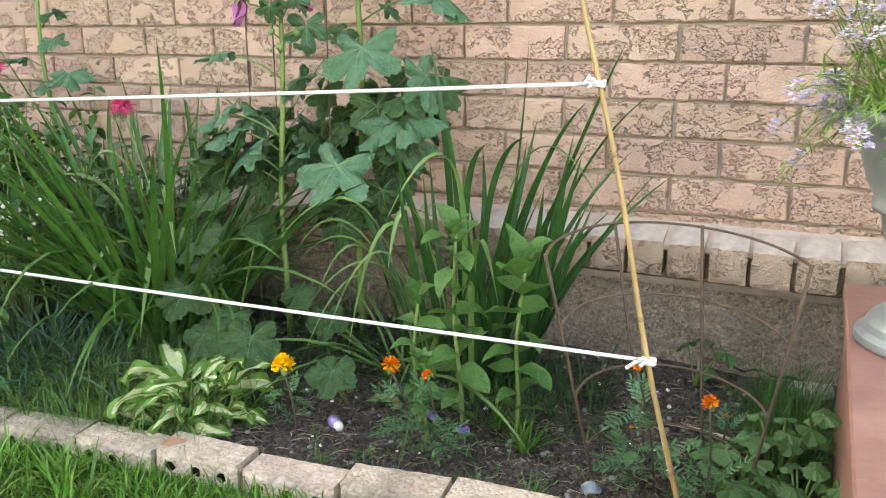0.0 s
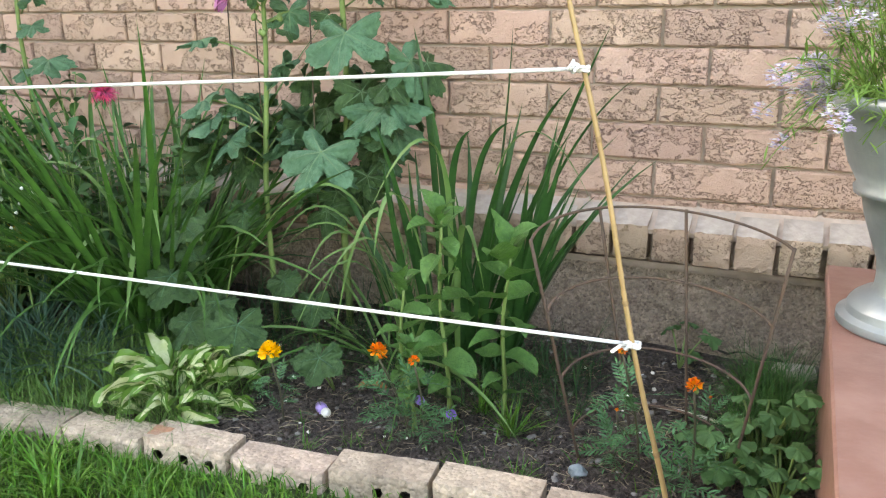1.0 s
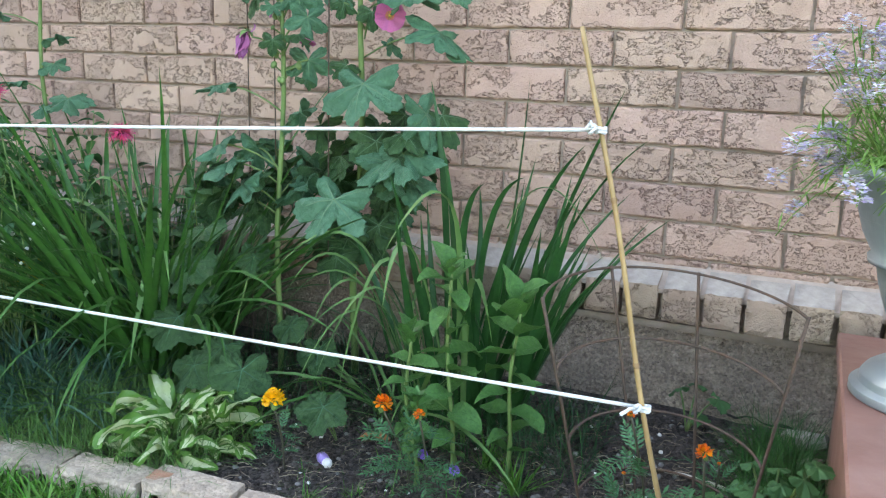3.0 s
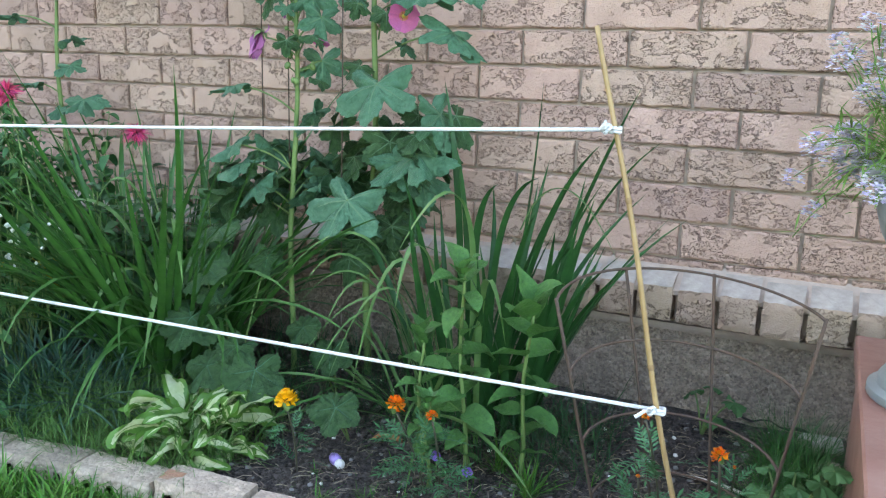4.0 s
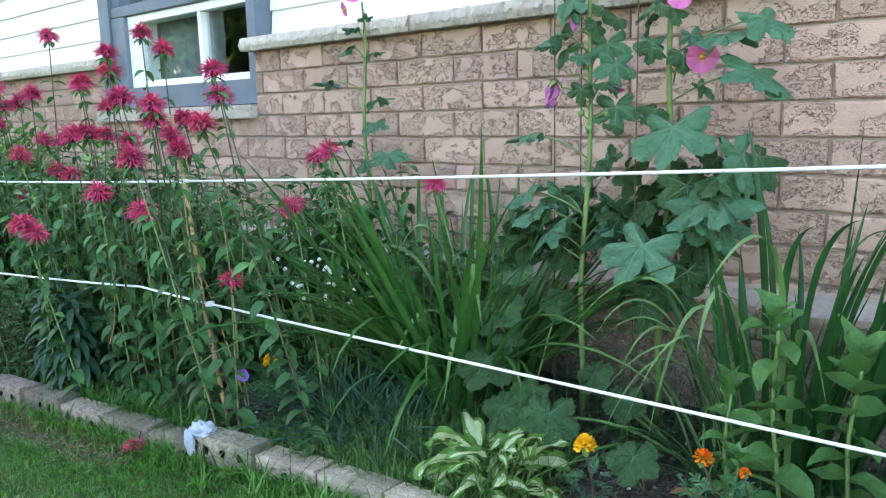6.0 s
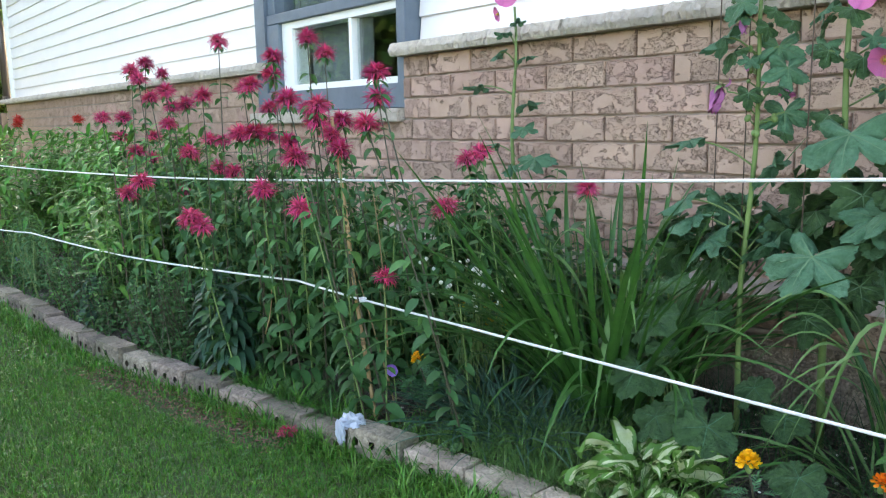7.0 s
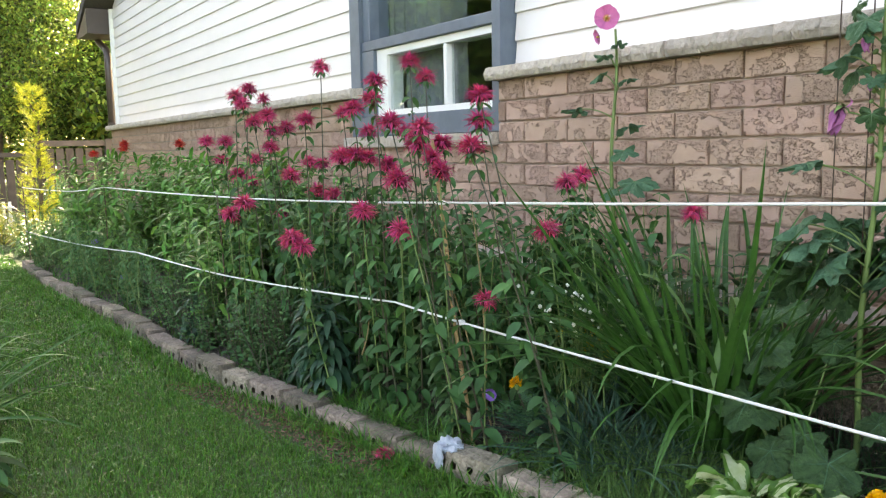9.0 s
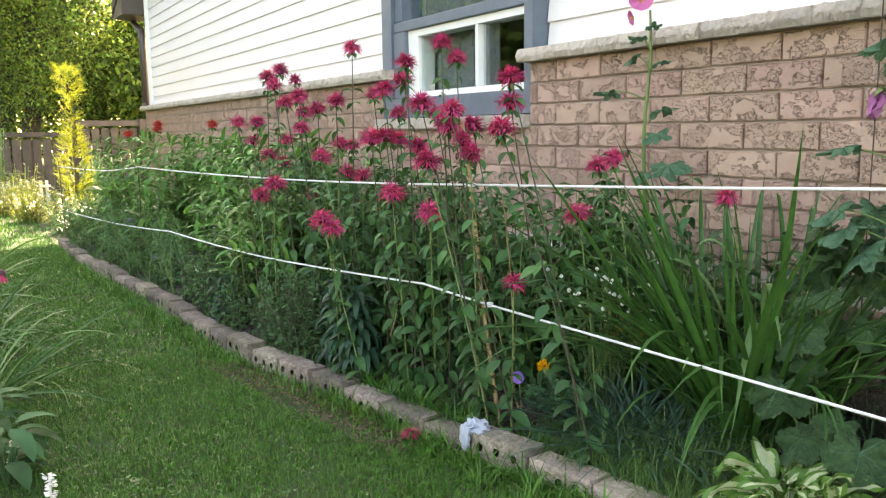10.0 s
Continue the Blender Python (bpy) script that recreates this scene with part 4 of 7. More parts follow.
v, f = lathe([(0.001, 0.372), (0.08, 0.37), (0.141, 0.36)], 24)
link_mesh("potting_soil", v, f, M_SOIL, urn)

rn = random.Random(21)
alys = thing("trailing_flowers", URN + Vector((0, 0, 0.37)), "airy pale lilac flowers with fine green foliage in the urn", "flowers")
a, fl = Acc(), Acc()
thin = strip_geo(1, 0.12, 2, 0.3, 0.2)
petal = strip_geo(1, 0.9, 2, 0.3, 0.1, "ovate")
heads = []
for i in range(190):
    az, rr = rn.uniform(0, 2 * math.pi), 0.12 * math.sqrt(rn.random())
    p0 = Vector((rr * math.cos(az), rr * math.sin(az), 0))
    out = rn.uniform(0.03, 0.15)
    h = rn.uniform(0.06, 0.27) * (1.15 - rr * 2)
    p1 = p0 + Vector((math.cos(az) * out, math.sin(az) * out, h))
    if rn.random() < 0.18:
        p1 = p0 + Vector((math.cos(az) * rn.uniform(0.12, 0.2), math.sin(az) * rn.uniform(0.12, 0.2), rn.uniform(-0.12, 0.06)))
    pts = curve_pts(p0, p1, 0, (math.cos(az) * 0.02, math.sin(az) * 0.02, 0.03), 5)
    a.tube(pts, 0.0011, 3)
    for q in range(19):
        p = pts[0].lerp(pts[-1], rn.random()) + Vector((rn.uniform(-1, 1), rn.uniform(-1, 1), rn.uniform(-1, 1))) * 0.012
        a.add(thin, p, rn.uniform(0, 6.28), rn.uniform(-0.2, 1.2), 0, rn.uniform(0.025, 0.045))
    if rn.random() < 0.7 and h > 0.09:
        heads.append(p1)
# the cluster hanging over the rim towards the bed
for i in range(13):
    heads.append(Vector((-0.2 + rn.uniform(-0.025, 0.03), 0.06 + rn.uniform(-0.03, 0.03), 0.02 + rn.uniform(-0.045, 0.06))))
    a.tube(curve_pts((-0.1, 0.03, 0), heads[-1], 0, (0, 0, 0.03), 5), 0.0011, 3)
for p in heads:
    for q in range(24):
        d = Vector((rn.uniform(-1, 1), rn.uniform(-1, 1), rn.uniform(-0.6, 1))).normalized()
        for k in range(4):
            fl.add(petal, p + d * 0.016, k * 1.57 + q, rn.uniform(-0.2, 0.6), 0, 0.009, slot=1 if rn.random() < 0.45 else 0)
a.part("foliage", alys, G_URN)
fl.part("blossom", alys, P_LILAC, P_WHITE, label="clusters of pale lilac blossoms")

# ---- bamboo stakes, cord and supports ----
def stake(name, p0, p1, r, material, label, nodes=5, cat="garden stake"):
    s = thing(name, p0, label, cat)
    d = Vector(p1) - Vector(p0)
    pts, rad = [], []
    n = nodes * 10
    for i in range(n + 1):
        t = i / n
        ph = (t * nodes) % 1.0
        pts.append(d * t + Vector((0.0035 * math.sin(t * 11), 0.002 * math.sin(t * 7 + 1), 0)))
        rad.append(r * (1.06 - 0.2 * t) * (0.97 + 0.06 * abs(ph - 0.5)))
    v, f = tube_mesh(pts, rad, 8)
    link_mesh("cane", v, f, material, s, smooth=True)
    for k in range(1, nodes):
        p, ax = pts[k * n // nodes], d.normalized()
        rr = rad[k * n // nodes] * 1.0
        v, f = lathe([(rr * 0.9, -0.006), (rr * 1.12, -0.0025), (rr * 1.3, 0.0), (rr * 1.08, 0.003), (rr * 0.9, 0.006)], 10)
        turn = Vector((0, 0, 1)).rotation_difference(ax)
        link_mesh("node", [p + turn @ Vector(q) for q in v], f, M_NODE, s, "brown node ring", smooth=True)
    return s

K_TOP, K_BOT = Vector((0.5555, -0.75, 0.763)), Vector((0.6575, -0.75, 0.328))
main_stake = stake("bamboo_stake", (0.763, -0.752, -0.12), (0.519, -0.748, 0.915), 0.0046, M_BAMBOO, "thick yellow bamboo stake leaning, holding two cords", 4)
S2_T, S2_B = Vector((-1.338, -0.848, 0.677)), Vector((-1.193, -0.882, 0.347))
second = stake("bamboo_stake", (-1.08, -0.912, -0.1), (-1.40, -0.835, 0.86), 0.0062, M_BAMBOO, "weathered bamboo stake among the bee balm", 6)
S3 = Vector((-2.61, -1.09, 0.0))
stake("bamboo_stake", (-2.57, -1.09, -0.1), (-2.72, -1.08, 0.66), 0.0036, M_OLD_STAKE, "thin grey stake carrying the cords", 5)
stake("bamboo_stake", (-4.44, -1.2, -0.1), (-4.49, -1.2, 0.66), 0.004, M_OLD_STAKE, "thin grey stake carrying the cords in the tall plants", 5)
stake("bamboo_stake", (-6.6, -1.4, -0.1), (-6.6, -1.42, 0.62), 0.005, M_OLD_STAKE, "grey stake at the end of the bed", 5)

def cord(label, pts, sags):
    c = thing("cord", pts[0], label, "cord")
    out = []
    for (p, q), sg in zip(zip(pts, pts[1:]), sags):
        seg = curve_pts(p, q, sg, n=12)
        out += seg if not out else seg[1:]
    v, f = tube_mesh([p - Vector(pts[0]) for p in out], 0.0034, 6)
    link_mesh("line", v, f, M_ROPE, c, smooth=True)
    return c

def knot(parent, at, axis, tail):
    """Two tight turns round the cane and a loop with a loose end."""
    a = Acc()
    for k in (-0.003, 0.002):
        pts = [Vector(at) + Vector((0.0078 * math.cos(t), 0.0078 * math.sin(t), k + 0.001 * math.sin(3 * t))) for t in [i * 2 * math.pi / 14 for i in range(15)]]
        a.tube(pts, 0.003, 6)
    for dx, dz, r in ((-0.01, 0.003, 0.0045), (-0.013, -0.001, 0.004)):
        pts = [Vector(at) + Vector((dx + r * math.cos(t), -0.012 + 0.004 * math.sin(2 * t), dz + r * math.sin(t))) for t in [i * 2 * math.pi / 10 for i in range(11)]]
        a.tube(pts, 0.003, 6)
    a.tube(curve_pts(Vector(at) + Vector((-0.02, -0.013, 0)), Vector(at) + Vector(tail), 0, (0.004, 0, 0.004), 5), 0.0033, 6)
    o = a.part("knot", parent, M_ROPE, label="tied knot of white cord")
    o.location = -Vector(parent.location)
    return o

upper_cord = cord("white cord strung along the upper part of the stakes", [K_TOP, S2_T, Vector((-2.69, -1.06, 0.648)), Vector((-4.476, -1.2, 0.639)), Vector((-5.4, -1.25, 0.583)), Vector((-6.6, -1.42, 0.58))], [0.004, 0.006, 0.004, 0.004, 0.004])
lower_cord = cord("white cord strung along the lower part of the stakes", [K_BOT, S2_B, Vector((-1.45, -0.95, 0.375)), Vector((-1.88, -1.03, 0.36)), Vector((-2.593, -1.091, 0.328)), Vector((-3.494, -1.25, 0.352)), Vector((-4.7, -1.33, 0.29)), Vector((-6.6, -1.42, 0.23))], [0.002, 0.001, 0.001, 0.002, 0.004, 0.004, 0.004])
knot(upper_cord, K_TOP, 0, (-0.014, -0.015, 0.012))
knot(lower_cord, K_BOT, 0, (-0.034, -0.016, -0.012))
for at in (S2_T, S2_B):
    a = Acc()
    for k in (-0.003, 0.003):
        a.tube([Vector(at) + Vector((0.0105 * math.cos(t), 0.0105 * math.sin(t), k)) for t in [i * 2 * math.pi / 12 for i in range(13)]], 0.003, 5)
    o = a.part("hitch", upper_cord if at is S2_T else lower_cord, M_ROPE)
    o.location = -Vector(o.parent.location)

# dry split canes leaning beside the second stake
for q, (p0, p1) in enumerate((((-1.05, -0.86, 0.0), (-1.42, -0.84, 0.64)), ((-1.09, -0.87, 0.2), (-1.25, -0.8, 0.67)), ((-1.62, -0.98, 0.18), (-1.58, -0.97, 0.34)))):
    st = thing("dry_stalk", p0, "thin straw-coloured dry stalk leaning in the bee balm", "dry stalk", group="dry stalks")
    v, f = tube_mesh([Vector(p) - Vector(p0) for p in curve_pts(p0, p1, 0, (0.015, 0, 0), 6)], [0.0028 - 0.0003 * i for i in range(7)], 5)
    link_mesh("stalk", v, f, G_DRY, st)

# dark wire supports behind the hollyhocks
for x, ztop in ((-0.478, 1.25), (-0.397, 1.3), (-0.24, 1.2)):
    st = thing("wire_support", (x, -0.27, 0), "thin dark wire plant support upright by the hollyhocks", "plant support", group="wire supports")
    v, f = tube_mesh([(0.0, 0, -0.1), (0.005, 0, 0.5), (0.012, 0, ztop)], 0.0017, 5)
    link_mesh("wire", v, f, M_RUST, st)

# half-round rusty wire cage, wider at its top
cage = thing("wire_cage", (0.68, -0.6, 0), "rusty half-round wire plant cage with four hoops", "plant cage")
def cage_pt(a, z):
    """a runs 0..1 round the half ring; rings widen with height."""
    t = z / 0.5
    cx, cy, rx, ry = 0.675 + 0.012 * t, -0.60 - 0.16 * t, 0.135 + 0.055 * t, 0.13 + 0.12 * t
    th = math.pi * (1 - a)
    return Vector((cx + rx * math.cos(th) - 0.068 * t * math.sin(th) - 0.68, cy + ry * math.sin(th) + 0.6 + 0.05 * t * (2 * a - 1), z))
for z in (0.5, 0.362, 0.215, 0.09):
    v, f = tube_mesh([cage_pt(i / 24, z) for i in range(25)], 0.0026, 6)
    link_mesh("hoop", v, f, M_RUST, cage, smooth=True)
for a0 in (0.0, 0.36, 0.62, 1.0):
    v, f = tube_mesh([cage_pt(a0, z) for z in (-0.1, 0.0, 0.1, 0.25, 0.4, 0.503)], 0.0029, 6)
    link_mesh("leg", v, f, M_RUST, cage, smooth=True)

# ---- brick edging: cored bricks on edge ----
edging = thing("brick_edging", (0, 0, 0), "row of worn cored bricks on edge along the bed", "edging", kind="structure")
def edge_brick(seed, holes=True):
    rb = random.Random(seed)
    bm = bmesh.new()
    L, D, Hh = 0.192, 0.08, 0.092
    # front face is a grid with three round-cornered core holes cut through it
    nx = 24
    xsb = [-L / 2 + L * i / nx for i in range(nx + 1)]
    zsb = [-Hh + Hh * i / 8 for i in range(9)]
    hz, hr = -Hh * 0.36, 0.0125
    def jit(x, z, y):
        c = 0.0035 * noise.noise(Vector((x * 40 + seed * 9, z * 40, y * 50)))
        edge = (abs(x) > L / 2 - 0.004) + (abs(z) < 0.004 or abs(z + Hh) < 0.004)
        return y + c + (0.0035 if edge and y < 0 else 0) * rb.uniform(0.5, 1.4)
    front = [[bm.verts.new((x, jit(x, z, -D / 2), z + 0.003 * noise.noise(Vector((x * 25, seed, z))))) for z in zsb] for x in xsb]
    hole_c = ((-0.06, 0.0, 0.06), (-0.058, 0.0), (-0.06, 0.0, 0.06), (0.0, 0.055), (-0.06, 0.0, 0.058))[seed % 5]
    cut = set()
    for i in range(nx):
        for j in range(8):
            cx, cz = (xsb[i] + xsb[i + 1]) / 2, (zsb[j] + zsb[j + 1]) / 2
            if holes and any((cx - h) ** 2 + (cz - hz) ** 2 < (hr + 0.001) ** 2 for h in hole_c):
                cut.update((front[i][j], front[i + 1][j], front[i + 1][j + 1], front[i][j + 1]))
                continue
            bm.faces.new((front[i][j], front[i + 1][j], front[i + 1][j + 1], front[i][j + 1]))
    for v in cut:      # round the rims of the core holes
        h = min(hole_c, key=lambda c: abs(v.co.x - c))
        d = Vector((v.co.x - h, v.co.z - hz))
        if d.length > 0.004:
            d *= hr * rb.uniform(0.72, 1.05) / d.length
            v.co.x, v.co.z = h + d.x, hz + d.y
    back = [[bm.verts.new((x, jit(x, z, D / 2) - (0.004 if z in (zsb[0], zsb[-1]) else 0), z)) for z in (zsb[0], zsb[-1])] for x in xsb]
    for i in range(nx):
        bm.faces.new((back[i + 1][0], back[i][0], back[i][1], back[i + 1][1]))
        bm.faces.new((front[i][8], front[i + 1][8], back[i + 1][1], back[i][1]))
        bm.faces.new((front[i + 1][0], front[i][0], back[i][0], back[i + 1][0]))
    bm.faces.new([front[0][j] for j in range(9)] + [back[0][1], back[0][0]])
    bm.faces.new(([front[nx][j] for j in range(9)] + [back[nx][1], back[nx][0]])[::-1])
    me = mesh_of(bm, "edging_brick", M_EDGE)
    return me
edge_meshes = [edge_brick(s) for s in range(5)]
dark_meshes = [m.copy() for m in edge_meshes]
for m in dark_meshes:
    m.materials[0] = M_EDGE_DARK
hole_mesh = mesh_of(box_bm(-0.085, 0.085, -0.008, 0.004, -0.065, -0.012), "hole_back", M_HOLE)
re = random.Random(4)
x = 0.93
i = 0
while x > -6.3:
    xm = x - 0.1
    slope = (edge_y(x) - edge_y(x - 0.2)) / 0.2
    y = edge_y(xm) + 0.04
    ang = math.atan(slope) + re.uniform(-0.03, 0.03)
    zt = 0.034 + re.uniform(-0.011, 0.008) + 0.004 * math.sin(xm * 5) - (0.018 if -1.6 < xm < -1.0 else 0)
    o = piece("brick", (edge_meshes if xm > -0.8 else dark_meshes)[i % 5], edging, (xm, y + re.uniform(-0.004, 0.004), zt), (re.uniform(-0.05, 0.02), re.uniform(-0.02, 0.02), ang), (re.uniform(0.99, 1.01), 1, 1))
    if abs(xm + 0.17) < 0.1:
        o["label"] = "reddish broken end brick"
    piece("hole_back", hole_mesh, o, (0, 0, 0))
    x -= 0.2 * math.cos(ang) + re.uniform(0.0, 0.006)
    i += 1
chip = part("brick_chip", box_bm(-0.028, 0.028, -0.024, 0.024, -0.03, 0.006, 0.007, 2), M_EDGE_RED, edging, "broken orange-red brick end")
chip.location, chip.rotation_euler = (-0.255, -0.866, 0.033), (0.05, 0.04, 0.1)

# ---- small litter on the soil and lawn ----
bag = thing("plastic_bag", (-1.08, -1.0, 0.03), "crumpled white plastic bag caught on the edging", "plastic bag")
bm = bmesh.new()
bmesh.ops.create_icosphere(bm, subdivisions=4, radius=1)
for v in bm.verts:
    n1 = noise.noise(v.co * 2.3 + Vector((3, 1, 2)))
    n2 = abs(noise.noise(v.co * 5.0))
    v.co *= 1 + 0.45 * n1 - 0.35 * n2
    v.co = Vector((v.co.x * 0.046, v.co.y * 0.034, max(-0.012, v.co.z * 0.027) + 0.012))
part("bag", bm, M_PLASTIC, bag)
bm = bmesh.new()
bmesh.ops.create_icosphere(bm, subdivisions=3, radius=1)
for v in bm.verts:
    v.co *= 1 + 0.4 * noise.noise(v.co * 3.0)
    v.co = Vector((0.0 + v.co.x * 0.022, -0.038 + v.co.y * 0.009, v.co.z * 0.034 - 0.004))
part("hanging_corner", bm, M_PLASTIC, bag)

wrap = thing("wrapper", (-0.02, -0.632, 0.012), "small purple and white tube wrapper on the soil", "litter")
v, f = tube_mesh([(-0.022, 0.02, 0.004), (-0.01, 0.01, 0.006), (0.004, 0, 0.005)], [0.01, 0.013, 0.011], 8)
link_mesh("wrapper_body", v, f, M_FOIL, wrap, smooth=True)
bm = bmesh.new(); bmesh.ops.create_icosphere(bm, subdivisions=2, radius=0.0115)
for v in bm.verts:
    v.co += Vector((0.01, -0.004, 0.005))
part("white_cap", bm, M_SHELL, wrap, "round white end", True)

peb_mesh = []
for s in range(4):
    bm = bmesh.new(); bmesh.ops.create_icosphere(bm, subdivisions=1, radius=1)
    for v in bm.verts:
        v.co *= 1 + 0.35 * noise.noise(v.co * 1.7 + Vector((s * 5, 0, 0)))
        v.co.z *= 0.6
    peb_mesh.append(mesh_of(bm, "clod", (M_STONE, M_SOIL, M_SHELL, M_SOIL)[s]))
rp = random.Random(11)
clods = thing("soil_clods", (0, 0, 0), "loose clods and pebbles of dark garden soil", "soil", kind="stuff")
acc = [Acc(), Acc(), Acc()]
bases = []
for s in range(4):
    bases.append((np.array([tuple(v.co) for v in peb_mesh[s].vertices]), [tuple(p.vertices) for p in peb_mesh[s].polygons], [0] * len(peb_mesh[s].polygons)))
for i in range(7000):
    x = rp.uniform(-1.2, 0.93)
    y = rp.uniform(edge_y(x) + 0.06, -0.04)
    kind_ = 0 if rp.random() < 0.9 else (1 if rp.random() < 0.86 else 2)
    sz = rp.uniform(0.002, 0.0075) * (1.4 if rp.random() < 0.1 else 1)
    if kind_ == 2:
        sz = rp.uniform(0.003, 0.006)
    acc[kind_].add(bases[i % 4], (x, y, soil_z(x, y) + sz * 0.2), rp.uniform(0, 6.28), rp.uniform(-0.4, 0.4), 0, sz)
for k, (m, nm) in enumerate(((M_SOIL, "clods"), (M_STONE, "pebbles"), (M_SHELL, "white_chips"))):
    acc[k].part(nm, clods, m)["kind"] = "stuff"
twigs = Acc()
for i in range(2600):
    x = rp.uniform(-1.3, 0.93)
    y = rp.uniform(edge_y(x) + 0.06, -0.06)
    az, L = rp.uniform(0, 6.28), rp.uniform(0.008, 0.04)
    z = soil_z(x, y) + 0.003
    twigs.tube([(x, y, z), (x + L * 0.5 * math.cos(az), y + L * 0.5 * math.sin(az), z + rp.uniform(0, 0.006)), (x + L * math.cos(az + 0.3), y + L * math.sin(az + 0.3), z)], rp.uniform(0.0005, 0.001), 4)
mulch = Acc()
for i in range(1700):     # bare, littered strip of lawn along the darker edging
    x = rp.uniform(-2.4, -1.2)
    y = edge_y(x) - rp.uniform(0.005, 0.05) - 0.13 * rp.random() ** 2
    az, L = rp.uniform(0, 6.28), rp.uniform(0.005, 0.016)
    z = soil_z(x, y) + 0.004
    mulch.tube([(x, y, z), (x + L * math.cos(az), y + L * math.sin(az), z + rp.uniform(0, 0.006))], rp.uniform(0.0009, 0.0024), 4)
tagged(mulch.part("mulch_litter", None, M_MULCH), "brown leaf and bark litter on bare lawn by the edging", "litter", kind="stuff")
tagged(twigs.part("twig_litter", None, M_TWIG), "scattered grey twigs and straw on the soil", "litter", kind="stuff")
dead = thing("fallen_leaf", (0.03, -0.515, 0.014), "curled brown fallen leaf on the soil", "leaf")
a = Acc(); a.add(strip_geo(0.075, 0.032, 6, 0.5, 0.5, "ovate", 0.08), (-0.03, 0, 0.012), 0.2, 0.25)
a.part("blade", dead, mat("dead_leaf", (0.3, 0.13, 0.05), (0.2, 0.08, 0.035), rough=0.8, scale=40))
foil = thing("foil_scrap", (0.55, -0.66, 0.012), "crumpled pale blue-grey scrap on the soil", "litter")
bm = bmesh.new(); bmesh.ops.create_icosphere(bm, subdivisions=2, radius=1)
for v in bm.verts:
    v.co *= 1 + 0.5 * noise.noise(v.co * 2.5); v.co = Vector((v.co.x * 0.018, v.co.y * 0.014, v.co.z * 0.016 + 0.008))
part("scrap", bm, mat("foil", (0.1, 0.14, 0.15), (0.2, 0.24, 0.25), rough=0.4, scale=90, bump=0.5), foil)

# pale stick and broken stone beside the foundation
stick = thing("pale_stick", (0.62, -0.36, 0.03), "bleached pale stick lying across the soil", "stick")
v, f = tube_mesh([(0, 0, 0), (0.07, -0.012, 0.006), (0.13, -0.02, 0.004), (0.2, -0.045, 0.002)], [0.003, 0.0038, 0.0045, 0.002], 6)
link_mesh("stick", v, f, mat("bleached_wood", (0.6, 0.55, 0.47), (0.45, 0.4, 0.33), rough=0.9, scale=60), stick, smooth=True)
for x, y, s in ((0.915, -0.1, 0.045), (0.885, -0.085, 0.03), (0.93, -0.19, 0.03)):
    st = thing("broken_stone", (x, y, soil_z(x, y)), "broken pale lump of mortar by the foundation", "stone", group="mortar lumps")
    bm = bmesh.new(); bmesh.ops.create_icosphere(bm, subdivisions=2, radius=1)
    for v in bm.verts:
        v.co *= 1 + 0.4 * noise.noise(v.co * 1.6 + Vector((x * 50, 0, 0)))
        v.co = Vector((v.co.x * s, v.co.y * s * 0.7, v.co.z * s * 0.6 + s * 0.3))
    part("stone", bm, M_WASH, st)

# ---- clumps of blades ----
def blade_clump(name, at, label, cat, n, length, width, spread, mats, seed, upright=0.75, droop=(0.5, 1.6), radius=0.06, toward=None, variants=8, part_name="leaf_blade", roll=(0.0, 0.7)):
    """A clump of arching strap leaves, each its own piece on shared meshes."""
    r = random.Random(seed)
    e = thing(name, at, label, cat)
    meshes = []
    for k in range(variants):
        d = droop[0] + (droop[1] - droop[0]) * (k / (variants - 1)) ** 1.4
        meshes.append(geo_mesh(part_name, strip_geo(1.0, width / length, 10, d, 0.55, "blade"), mats[0] if k < variants * 0.75 or len(mats) == 1 else mats[1]))
    for i in range(n):
        az, rr = r.uniform(0, 2 * math.pi), radius * math.sqrt(r.random())
        if toward is not None and r.random() < 0.75:
            az = r.gauss(toward, 0.8)
        L = length * r.uniform(0.55, 1.12)
        k = min(variants - 1, int(r.random() * variants))
        steep = upright + (1.45 - upright) * r.random() - spread * r.random()
        o = new(part_name, meshes[k])
        o.parent = e
        x, y = rr * math.cos(az), rr * math.sin(az)
        o.matrix_basis = Matrix.Translation((x, y, on_ground(at[0] + x, at[1] + y) - at[2])) @ Matrix.Rotation(az + r.uniform(-0.5, 0.5), 4, "Z") @ \
            Matrix.Rotation(-steep, 4, "Y") @ Matrix.Rotation(r.choice((-1, 1)) * r.uniform(*roll), 4, "X") @ Matrix.Diagonal((L, L, L, 1))
    return e

day = blade_clump("daylily_clump", (-0.70, -0.38, 0.02), "large clump of arching green strap leaves in the bed", "daylily", 235, 0.83, 0.0185, 0.24, (G_DAY,), 3, 1.17, (0.25, 2.0), 0.15)
